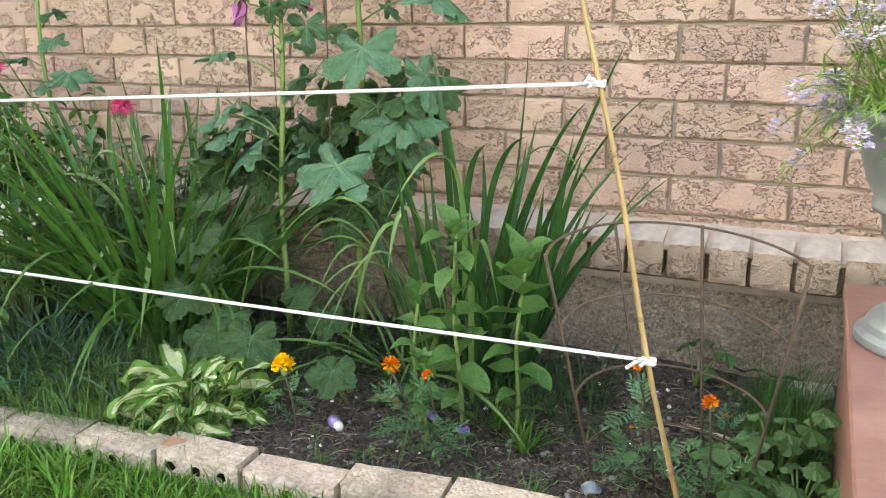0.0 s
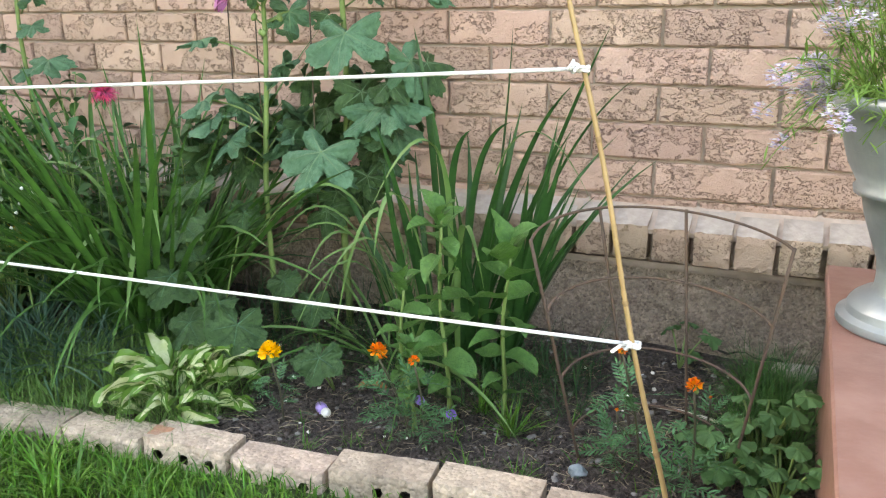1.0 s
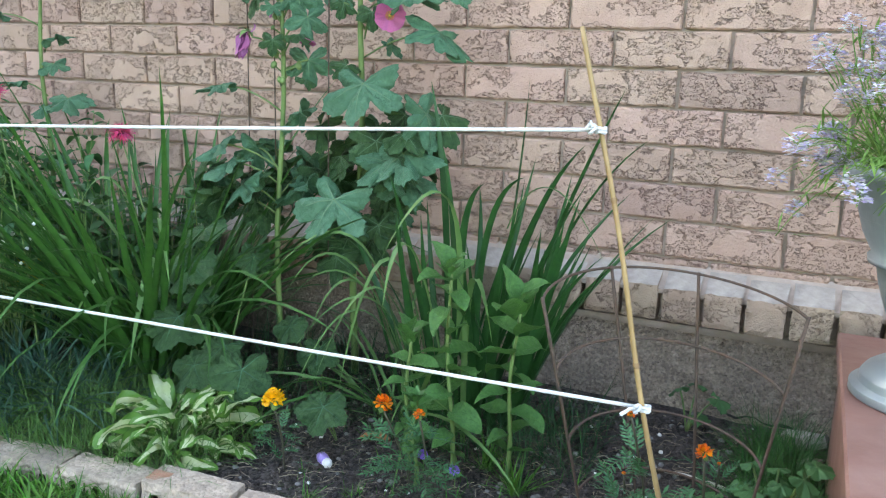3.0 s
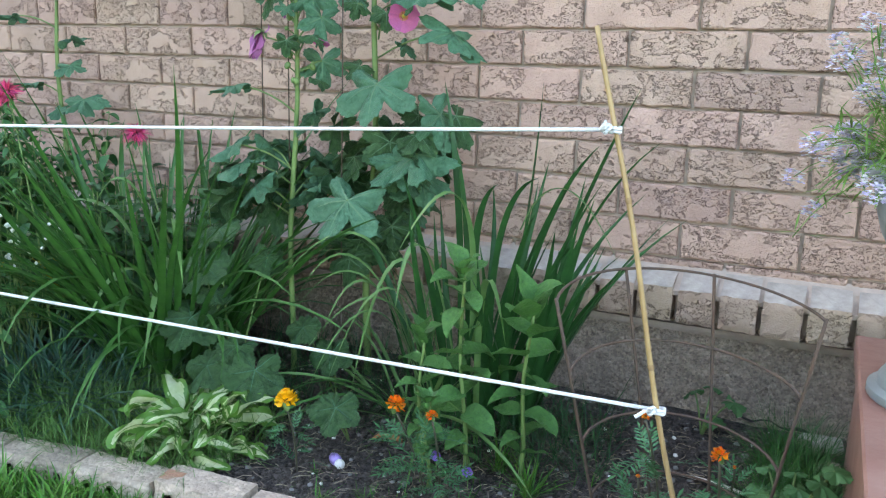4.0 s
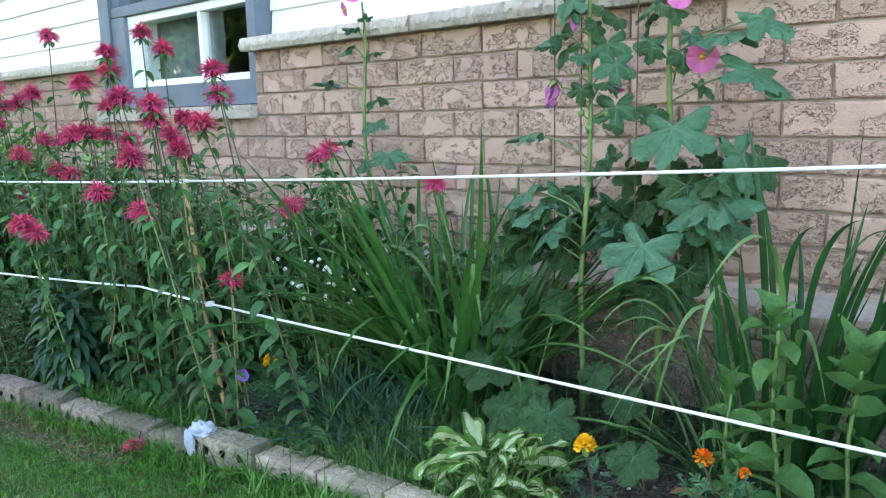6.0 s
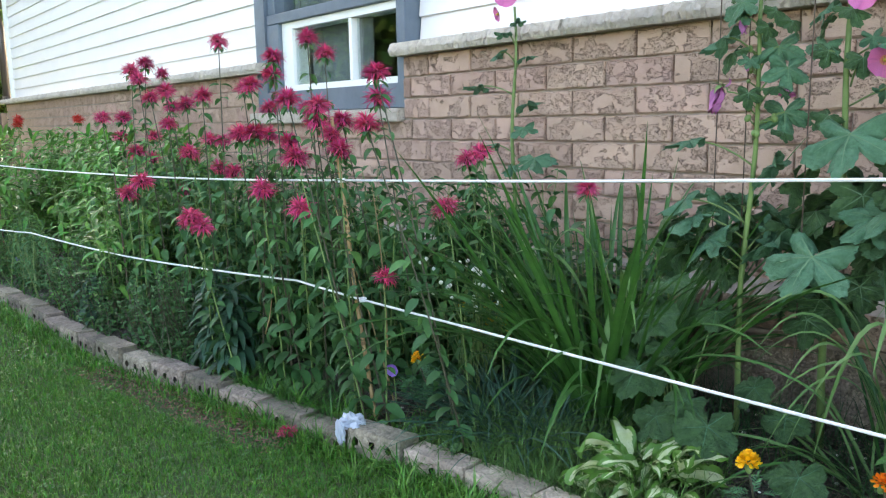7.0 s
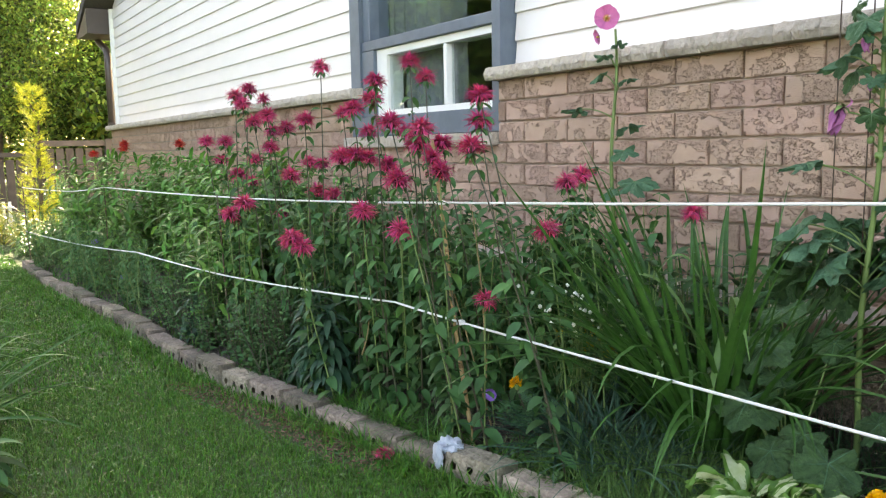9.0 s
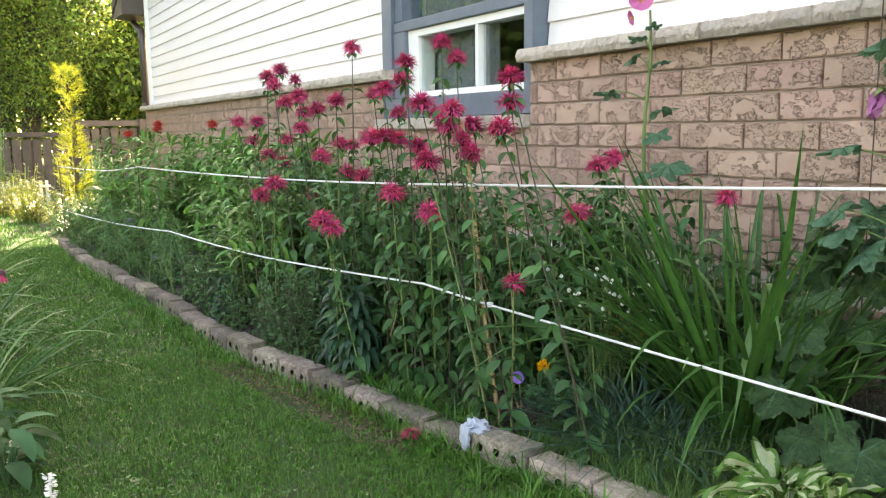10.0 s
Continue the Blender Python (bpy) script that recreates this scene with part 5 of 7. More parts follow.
# long pale leaves that arch out over the cord
for base, apex, tip, w in (((-0.60, -0.43, 0.15), (-0.667, -0.54, 0.335), (-0.63, -0.72, 0.255), 0.017), ((-0.64, -0.42, 0.25), (-0.603, -0.5, 0.352), (-0.491, -0.7, 0.165), 0.021),
                           ((-0.64, -0.42, 0.36), (-0.575, -0.49, 0.46), (-0.417, -0.64, 0.35), 0.017), ((-0.8, -0.4, 0.22), (-1.15, -0.5, 0.445), (-1.45, -0.55, 0.315), 0.015), ((-0.68, -0.4, 0.25), (-0.74, -0.47, 0.535), (-0.83, -0.52, 0.44), 0.02),
                           ((-0.74, -0.4, 0.2), (-0.85, -0.45, 0.46), (-1.08, -0.5, 0.4), 0.019), ((-0.74, -0.42, 0.12), (-0.9, -0.5, 0.33), (-1.12, -0.58, 0.2), 0.018),
                           ((-0.66, -0.42, 0.1), (-0.72, -0.54, 0.3), (-0.84, -0.63, 0.12), 0.017), ((-0.78, -0.4, 0.2), (-0.95, -0.48, 0.38), (-1.18, -0.52, 0.3), 0.017)):
    arc_blade(day, base, apex, tip, w, G_PALE, 0.3)
iris = blade_clump("iris_clump", (0.12, -0.31, 0.02), "clump of dark green sword leaves against the brick ledge", "iris", 26, 0.6, 0.021, 0.08, (G_IRIS,), 9, 1.34, (0.05, 0.8), 0.1, roll=(0.2, 1.2))
blade_clump("iris_clump", (0.235, -0.29, 0.02), "fan of dark green sword leaves leaning outward", "iris", 24, 0.58, 0.022, 0.16, (G_IRIS,), 12, 1.3, (0.05, 0.7), 0.07, 0.1, roll=(0.3, 1.3))
# the longest sword leaves stand clear of the fans
for base, apex, tip, w in (((0.24, -0.29, 0.1), (0.37, -0.32, 0.49), (0.505, -0.34, 0.82), 0.016), ((0.26, -0.29, 0.1), (0.4, -0.33, 0.5), (0.565, -0.36, 0.722), 0.011),
                           ((0.2, -0.28, 0.1), (0.252, -0.26, 0.5), (0.271, -0.25, 0.83), 0.019), ((0.11, -0.29, 0.1), (0.085, -0.27, 0.5), (0.032, -0.25, 0.815), 0.019),
                           ((0.13, -0.29, 0.1), (0.11, -0.28, 0.45), (0.075, -0.28, 0.68), 0.02), ((0.22, -0.29, 0.1), (0.31, -0.32, 0.48), (0.43, -0.34, 0.7), 0.02),
                           ((0.19, -0.3, 0.1), (0.21, -0.31, 0.47), (0.3, -0.33, 0.62), 0.022), ((0.16, -0.3, 0.1), (0.15, -0.31, 0.45), (0.21, -0.34, 0.6), 0.02)):
    arc_blade(iris, base, apex, tip, w, G_IRIS, 0.5)
arc_blade(iris, (0.26, -0.32, 0.5), (0.36, -0.335, 0.6), (0.49, -0.36, 0.455), 0.012, G_PALE, 0.3)
arch = blade_clump("daylily_clump", (0.02, -0.36, 0.02), "small daylily clump of thin pale arching leaves", "daylily", 30, 0.48, 0.012, 0.5, (G_PALE, G_DAY), 14, 0.85, (0.9, 2.3), 0.05)
for base, apex, tip, w in (((0.10, -0.36, 0.1), (0.017, -0.42, 0.42), (-0.07, -0.5, 0.10), 0.022), ((0.02, -0.35, 0.12), (-0.08, -0.42, 0.46), (-0.285, -0.5, 0.32), 0.02),
                           ((0.16, -0.34, 0.2), (0.15, -0.41, 0.57), (0.04, -0.5, 0.44), 0.02), ((0.05, -0.36, 0.1), (-0.09, -0.43, 0.41), (-0.22, -0.5, 0.3), 0.016),
                           ((0.04, -0.36, 0.08), (-0.06, -0.43, 0.36), (-0.155, -0.5, 0.21), 0.015), ((0.12, -0.36, 0.2), (0.07, -0.43, 0.46), (0.045, -0.5, 0.33), 0.018),
                           ((0.06, -0.36, 0.1), (-0.03, -0.44, 0.33), (-0.2, -0.52, 0.17), 0.013), ((0.05, -0.37, 0.1), (-0.05, -0.45, 0.30), (-0.17, -0.54, 0.09), 0.012),
                           ((0.04, -0.36, 0.1), (-0.08, -0.44, 0.38), (-0.25, -0.5, 0.24), 0.012), ((0.21, -0.42, 0.02), (0.235, -0.46, 0.4), (0.31, -0.52, 0.3), 0.017),
                           ((0.07, -0.36, 0.1), (0.0, -0.45, 0.36), (-0.12, -0.53, 0.12), 0.014)):
    arc_blade(arch, base, apex, tip, w, G_PALE, 0.25)
for i, (x, y, n, L, s) in enumerate(((-0.92, -0.66, 190, 0.32, 31), (-0.76, -0.68, 190, 0.31, 32), (-0.64, -0.62, 90, 0.24, 34))):
    blade_clump("chive_clump", (x, y, 0.02), "blue-green clump of fine grassy chive leaves", "chives", n, L, 0.0065, 0.7, (G_CHIVE,), s, 0.75, (0.6, 1.9), 0.09, variants=6)

# fine weeds and horsetail between the clumps
def weed_mat(name, label, x0, x1, y0, y1, n, h, material, seed, width=0.0022, droop=1.0):
    r = random.Random(seed)
    a = Acc()
    gs = [strip_geo(1, width / h, 3, d, 0.3, "blade") for d in (0.3, droop, droop * 1.5)]
    for i in range(n):
        x = r.uniform(x0, x1); y = r.uniform(max(y0, edge_y(x) + 0.05), y1)
        a.add(gs[i % 3], (x, y, on_ground(x, y)), r.uniform(0, 6.28), r.uniform(0.5, 1.5), 0, h * r.uniform(0.4, 1.15))
    return tagged(a.part(name, None, material), label, "weeds", kind="stuff")
weed_mat("fine_weeds", "fine green weeds and seedling grass in the bed", -0.85, -0.22, -0.88, -0.5, 3000, 0.14, G_FENNEL, 41)
weed_mat("fine_weeds", "low grassy weeds covering the soil by the edging", -1.0, -0.5, -0.98, -0.6, 2200, 0.10, G_FENNEL, 42)
weed_mat("fine_weeds", "feathery dark green weeds under the iris leaves", 0.0, 0.5, -0.5, -0.2, 900, 0.16, G_IRIS, 43)
weed_mat("fine_weeds", "sparse pale weeds on bare soil", -0.05, 0.75, -0.78, -0.45, 360, 0.045, G_GRASS, 44)
weed_mat("fine_weeds", "fine dark weeds behind the daylily", -0.6, 0.0, -0.5, -0.1, 700, 0.2, G_IRIS, 45)
weed_mat("fine_weeds", "wispy green fennel-like weeds beside the deck", 0.80, 0.93, -0.55, -0.12, 2400, 0.15, G_DAY, 46, 0.0014)
weed_mat("fine_weeds", "grassy weeds along the edging under the bee balm", -2.3, -1.2, -1.2, -0.85, 1800, 0.10, G_DAY, 47)
for x, y, n, h in ((0.385, -0.56, 60, 0.11), (0.30, -0.5, 44, 0.11), (0.02, -0.76, 24, 0.06), (0.36, -0.73, 34, 0.07), (0.45, -0.7, 26, 0.06), (0.10, -0.72, 20, 0.05)):
    r = random.Random(int(x * 1000)); a = Acc(); g = strip_geo(1, 0.035, 3, 0.4, 0.3, "blade")
    for i in range(n):
        a.add(g, (r.uniform(-0.012, 0.012), r.uniform(-0.012, 0.012), 0), r.uniform(0, 6.28), r.uniform(0.5, 1.45), 0, h * r.uniform(0.5, 1.1))
    e = thing("grass_tuft", (x, y, on_ground(x, y)), "small tuft of yellow-green grass on the soil", "grass tuft", group="grass tufts")
    a.part("tuft", e, G_GRASS_L)["kind"] = "stuff"

# ---- hollyhocks ----
leaf_big = [geo_mesh("leaf", palmate_geo(1.0, 5, 0.6, 0.16, s, 0.05, 0.75), G_HOLLY, G_VEIN) for s in (1, 2, 3)]
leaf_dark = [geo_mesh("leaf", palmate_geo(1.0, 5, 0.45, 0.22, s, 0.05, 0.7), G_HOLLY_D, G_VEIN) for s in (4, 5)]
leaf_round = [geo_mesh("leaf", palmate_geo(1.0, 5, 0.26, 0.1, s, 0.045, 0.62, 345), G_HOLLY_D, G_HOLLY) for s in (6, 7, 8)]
flower_pink = geo_mesh("flower", mallow_geo(1.0, 1, 0.35), P_PINK, P_EYE, P_YELLOW, G_STEM)
flower_purple = geo_mesh("flower", droop_flower_geo(1.0, 2), P_PURPLE, G_STEM)
bud_geo = (np.array(lathe([(0.02, -1), (0.55, -0.7), (0.8, 0), (0.55, 0.7), (0.02, 1)], 7)[0]), lathe([(0.02, -1), (0.55, -0.7), (0.8, 0), (0.55, 0.7), (0.02, 1)], 7)[1], [0] * 28)

def set_leaf(e, mesh, at, base, size, az, pitch, roll=0.0, stem=True, stem_mat=None):
    """A leaf blade at a place, on a stalk from base (both from the plant's foot)."""
    o = new("leaf", mesh)
    o.parent = e
    o.matrix_basis = Matrix.Translation(at) @ Matrix.Rotation(az, 4, "Z") @ Matrix.Rotation(-pitch, 4, "Y") @ Matrix.Rotation(roll, 4, "X") @ Matrix.Diagonal((size, size, size, 1))
    if stem:
        back = o.matrix_basis.inverted()
        v, f = tube_mesh(curve_pts(base, at, -0.015, n=5), 0.0024, 5)
        link_mesh("leaf_stalk", [back @ Vector(q) for q in v], f, stem_mat or G_STEM, o, smooth=True)

def hollyhock(foot, top, r0, label, seed):
    e = thing("hollyhock", foot, label, "hollyhock")
    d = Vector(top) - Vector(foot)
    pts = [d * (i / 14) + Vector((0.006 * math.sin(i * 0.9 + seed), 0.004 * math.cos(i), 0)) for i in range(15)]
    v, f = tube_mesh(pts, [r0 * (1 - 0.6 * i / 14) for i in range(15)], 8)
    link_mesh("stem", v, f, G_STEM, e, smooth=True)
    return e

HA = Vector((-0.375, -0.30, 0.01))
hA = hollyhock(HA, (-0.325, -0.30, 1.5), 0.0085, "tall hollyhock with lobed leaves and purple flowers", 1)
rh = random.Random(77)
def LA(e, foot, mesh, x, y, z, size, az, pitch, roll=0.0, zb=None, stem=True):
    p = Vector((x, y, z)) - foot
    base = Vector((0.05 * (z - 0.08) / 1.4, 0, (zb if zb is not None else max(0.03, z - foot.z - 0.06))))
    set_leaf(e, mesh, p, base, size, az, pitch, roll, stem)
HB = Vector((-0.205, -0.20, 0.01))
hB = hollyhock(HB, (-0.16, -0.21, 1.45), 0.011, "tall hollyhock with large lobed leaves and pink flowers", 2)
# leaves of both plants: place, size, direction, tilt
for e, foot, lst in (
    (hB, HB, ((0, -0.12, -0.30, 0.80, 0.085, -1.4, -0.75, 0.1), (1, -0.01, -0.30, 0.645, 0.078, -1.1, -0.55, 0.3), (0, -0.15, -0.38, 0.535, 0.084, -1.75, -0.7, -0.2),
              (2, -0.06, -0.29, 0.62, 0.07, -0.6, -0.7, 0.2), (1, 0.05, -0.25, 0.92, 0.075, -0.7, -0.5, -0.3), (2, -0.02, -0.26, 1.0, 0.065, -0.4, -0.1, 0.2), (0, 0.06, -0.24, 1.03, 0.06, -0.3, -0.6, 0.1))),
    (hA, HA, ((1, -0.50, -0.35, 0.64, 0.06, -2.3, -0.5, 0.1), (0, -0.42, -0.37, 0.545, 0.062, -1.9, -0.7, 0.3), (2, -0.29, -0.27, 0.85, 0.05, -0.9, -1.2, 0.2), (1, -0.27, -0.30, 0.95, 0.045, -0.9, -1.3, -0.2),
              (2, -0.30, -0.29, 1.0, 0.05, -1.0, -1.2, 0.0), (0, -0.50, -0.34, 0.785, 0.048, -2.5, -0.2, 0.0), (1, -0.42, -0.32, 1.03, 0.05, -2.4, -0.5, 0.3), (2, -0.46, -0.37, 0.60, 0.055, -2.0, -0.4, 0.2))),
):
    for k, x, y, z, s, az, pt, ro in lst:
        LA(e, foot, leaf_big[k], x, y, z, s * 1.4, az, pt, ro)
# two leaves in three take the darker green that stands in for shade
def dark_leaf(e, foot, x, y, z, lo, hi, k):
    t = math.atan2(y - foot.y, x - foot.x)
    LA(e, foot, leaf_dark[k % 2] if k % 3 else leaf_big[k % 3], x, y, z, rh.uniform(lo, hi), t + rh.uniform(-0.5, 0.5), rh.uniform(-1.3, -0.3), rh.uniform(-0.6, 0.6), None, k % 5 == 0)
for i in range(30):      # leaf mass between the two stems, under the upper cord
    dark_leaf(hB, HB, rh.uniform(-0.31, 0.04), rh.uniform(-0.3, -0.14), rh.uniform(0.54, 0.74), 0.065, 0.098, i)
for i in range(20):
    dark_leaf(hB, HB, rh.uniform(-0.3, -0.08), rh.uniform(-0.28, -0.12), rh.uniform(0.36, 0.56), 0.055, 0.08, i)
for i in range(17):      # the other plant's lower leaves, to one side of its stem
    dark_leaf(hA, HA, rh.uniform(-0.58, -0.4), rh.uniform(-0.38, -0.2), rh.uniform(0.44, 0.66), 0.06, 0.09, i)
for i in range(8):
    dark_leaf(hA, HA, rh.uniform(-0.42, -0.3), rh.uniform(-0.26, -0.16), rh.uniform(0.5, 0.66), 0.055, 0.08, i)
for i in range(30):      # small folded leaves high on the stems
    e, foot = ((hA, HA), (hB, HB))[i % 2]
    z = rh.uniform(0.8, 1.35)
    t = rh.uniform(-3.1, 0.1)
    dark_leaf(e, foot, foot.x + 0.04 + 0.07 * math.cos(t), foot.y + 0.05 * math.sin(t), z, 0.03, 0.055, i)

def blossom(e, foot, mesh, at, size, az, pitch=0.0, slim=1.0):
    o = new("flower", mesh)
    o.parent = e
    o.matrix_basis = Matrix.Translation(Vector(at) - foot) @ Matrix.Rotation(az, 4, "Z") @ Matrix.Rotation(-pitch, 4, "Y") @ Matrix.Diagonal((size, size * slim, size * slim, 1))
blossom(hB, HB, flower_pink, (-0.083, -0.24, 0.957), 0.037, -1.0, -0.1)
blossom(hB, HB, flower_pink, (-0.13, -0.24, 1.1), 0.036, -1.6, 0.1)
blossom(hA, HA, flower_purple, (-0.395, -0.37, 0.912), 0.036, -2.6, 0.4)
for p, q in (((-0.345, -0.3, 0.86), (-0.38, -0.368, 0.9)), ((-0.33, -0.3, 1.02), (-0.355, -0.335, 1.07))):
    v, f = tube_mesh(curve_pts(Vector(p) - HA, Vector(q) - HA, 0, (0, 0, 0.01), 4), 0.002, 5)
    link_mesh("flower_stalk", v, f, G_STEM, hA)
blossom(hA, HA, flower_purple, (-0.36, -0.34, 1.07), 0.022, -1.9, 0.2)
blossom(hB, HB, flower_pink, (-0.272, -0.30, 0.9), 0.024, -1.7, -1.2)
blossom(hA, HA, flower_purple, (-0.35, -0.34, 0.965), 0.011, -2.4, 0.0)
buds = Acc()
for i in range(26):
    z = rh.uniform(0.78, 1.35)
    t = rh.uniform(0, 6.28)
    p = Vector((0.05 * z + 0.035 * math.cos(t), 0.035 * math.sin(t), z))
    buds.add(bud_geo, p, t, rh.uniform(-0.3, 0.8), 0, rh.uniform(0.006, 0.0105))
    buds.tube([(0.05 * z - 0.016, 0, z - 0.015), p], 0.0018, 4)
buds.part("bud_spike", hA, G_STEM)["kind"] = "stuff"

# slender young hollyhock nearer the window
HC = Vector((-1.37, -0.13, 0.01))
hC = hollyhock(HC, (-1.355, -0.13, 1.22), 0.0105, "slender pale hollyhock stem with a pink flower near its top", 3)
for lx, lz, s, az, pt in ((-1.26, 1.045, 0.045, -0.4, 0.1), (-1.36, 1.13, 0.04, -2.0, 0.1), (-1.385, 1.07, 0.045, -2.2, -0.6), (-1.5, 0.96, 0.06, -2.7, 0.0), (-1.25, 0.89, 0.06, -0.5, 0.3), (-1.27, 0.815, 0.055, -0.8, -0.5),
                          (-1.44, 0.755, 0.06, -2.2, 0.0), (-1.22, 0.715, 0.085, -0.7, -0.45), (-1.33, 0.683, 0.05, -1.4, -0.6), (-1.49, 0.61, 0.07, -2.3, -0.4), (-1.3, 1.16, 0.035, -0.7, 0.4)):
    set_leaf(hC, leaf_big[int(lz * 100) % 3], Vector((lx, -0.17, lz)) - HC, (0.02, 0, lz - 0.05), s, az, pt, 0.2)
for i, (z, sgn, s, pt) in enumerate(((0.5, 1, 0.06, -0.3), (0.45, -1, 0.06, -0.2))):
    az = -0.5 if sgn > 0 else -2.4
    at = Vector((sgn * (0.05 + s * 0.7), -0.05, z + 0.02))
    set_leaf(hC, leaf_big[i % 3], at, (0, 0, z), s, az, pt, 0.2 * sgn)
blossom(hC, HC, flower_pink, (-1.365, -0.16, 1.255), 0.042, -0.75, 0.1)
blossom(hC, HC, flower_pink, (-1.40, -0.16, 1.2), 0.026, -2.0, -0.3)

# young hollyhock plants with round low leaves
for i, (x, y, lst) in enumerate(((-0.44, -0.46, ((-0.482, -0.5, 0.365, 0.07, -1.7, -0.75), (-0.49, -0.54, 0.24, 0.078, -1.5, -0.7), (-0.442, -0.51, 0.3, 0.04, -0.8, -0.4), (-0.482, -0.44, 0.44, 0.06, -1.9, -0.5), (-0.58, -0.5, 0.31, 0.06, -2.4, -0.5), (-0.383, -0.38, 0.37, 0.045, -1.3, -1.0))),
                          (-0.33, -0.55, ((-0.375, -0.62, 0.165, 0.06, -2.1, -0.75), (-0.24, -0.62, 0.18, 0.066, -1.2, -0.75), (-0.32, -0.58, 0.21, 0.05, -1.7, -0.4))),
                          (-0.05, -0.53, ((-0.03, -0.62, 0.135, 0.054, -1.5, -0.75), (-0.1, -0.585, 0.12, 0.036, -2.6, -0.5))),
                          (-0.20, -0.35, ((-0.25, -0.42, 0.22, 0.05, -2.0, -0.8), (-0.17, -0.42, 0.17, 0.05, -1.2, -0.9))))):
    foot = Vector((x, y, on_ground(x, y)))
    e = thing("hollyhock_seedling", foot, "young hollyhock plant with broad rounded lobed leaves", "hollyhock", group="young hollyhocks")
    for k, (lx, ly, lz, s, az, pt) in enumerate(lst):
        set_leaf(e, leaf_round[k % 3], Vector((lx, ly, lz)) - foot, (0, 0, 0), s * 1.2, az, pt, rh.uniform(-0.35, 0.35))
yl = thing("yellowed_leaf_plant", (-1.12, -0.42, 0.02), "plant with yellowed broad leaf among the daylily", "leaf")
for k, (at, s) in enumerate((((0.0, -0.03, 0.25), 0.062), ((0.06, -0.01, 0.22), 0.045), ((-0.14, -0.02, 0.245), 0.04))):
    set_leaf(yl, geo_mesh("leaf", palmate_geo(1.0, 5, 0.3, 0.2, 20 + k), G_YELLOW, G_YELLOW), at, (0, 0, 0), s, -1.4, -0.9)

# ---- hosta ----
def hosta_geo(L, W, seed):
    r = random.Random(seed)
    n, m = 18, 16
    v, f, mi = [], [], []
    ang, x, z = 0.3, 0.0, 0.0
    tw = r.uniform(-1.3, 1.3)
    for i in range(n + 1):
        t = i / n
        w = W * 0.5 * max(0.02, math.sin(math.pi * t ** 0.8)) ** 0.8 if t > 0.12 else W * 0.06
        for j in range(m + 1):
            s = j / m * 2 - 1
            wave = 0.24 * W * math.sin(t * 11 + s * 2 + seed) * abs(s) ** 1.5
            up = 0.2 * w * s * s + wave
            c, sn = math.cos(tw * t), math.sin(tw * t)
            yy, zz = s * w * c - up * sn, s * w * sn + up * c
            v.append((x - math.sin(ang) * zz, yy, z + math.cos(ang) * zz))
        ang -= (1.9 + r.uniform(-0.3, 0.3)) / n * (0.4 + t)
        x += L / n * math.cos(ang); z += L / n * math.sin(ang)
    for i in range(n):
        for j in range(m):
            a = i * (m + 1) + j
            f.append((a, a + m + 1, a + m + 2, a + 1))
            t = i / n
            reach = 4.6 * math.sin(math.pi * min(1.0, t * 1.06)) ** 0.5 + 1.7 * math.sin(t * 13 + seed * 1.7) * math.sin(t * 6 + (j > 7) * 1.3 + seed)
            streak = (j * 7 + seed * 3) % 11 == 0 and 0.25 < t < 0.8      # thin green streaks run up into the pale middle
            mi.append(1 if abs(j - 7.5) < reach and t > 0.08 and not streak else 0)
    return np.array(v), f, mi
HO = Vector((-0.335, -0.72, 0.0))
hosta = thing("hosta", HO, "variegated hosta with wavy green and cream leaves", "hosta")
ro = random.Random(6)
hm = [geo_mesh("leaf", hosta_geo(0.15, 0.038 + 0.004 * (s % 3), s), G_HOSTA, G_HOSTA_W) for s in range(8)]
for i in range(84):
    az = ro.uniform(0, 6.28)
    o = new("leaf", hm[i % 8])
    o.parent = hosta
    sc = ro.uniform(0.45, 1.05)
    o.matrix_basis = Matrix.Translation((ro.uniform(0.0, 0.095) * math.cos(az), ro.uniform(0.0, 0.07) * math.sin(az), ro.uniform(0.0, 0.095))) @ Matrix.Rotation(az + ro.uniform(-1.1, 1.1), 4, "Z") @ Matrix.Rotation(-ro.uniform(-0.25, 1.1), 4, "Y") @ Matrix.Rotation(ro.uniform(-1.3, 1.3), 4, "X") @ Matrix.Diagonal((sc, sc, sc, 1))

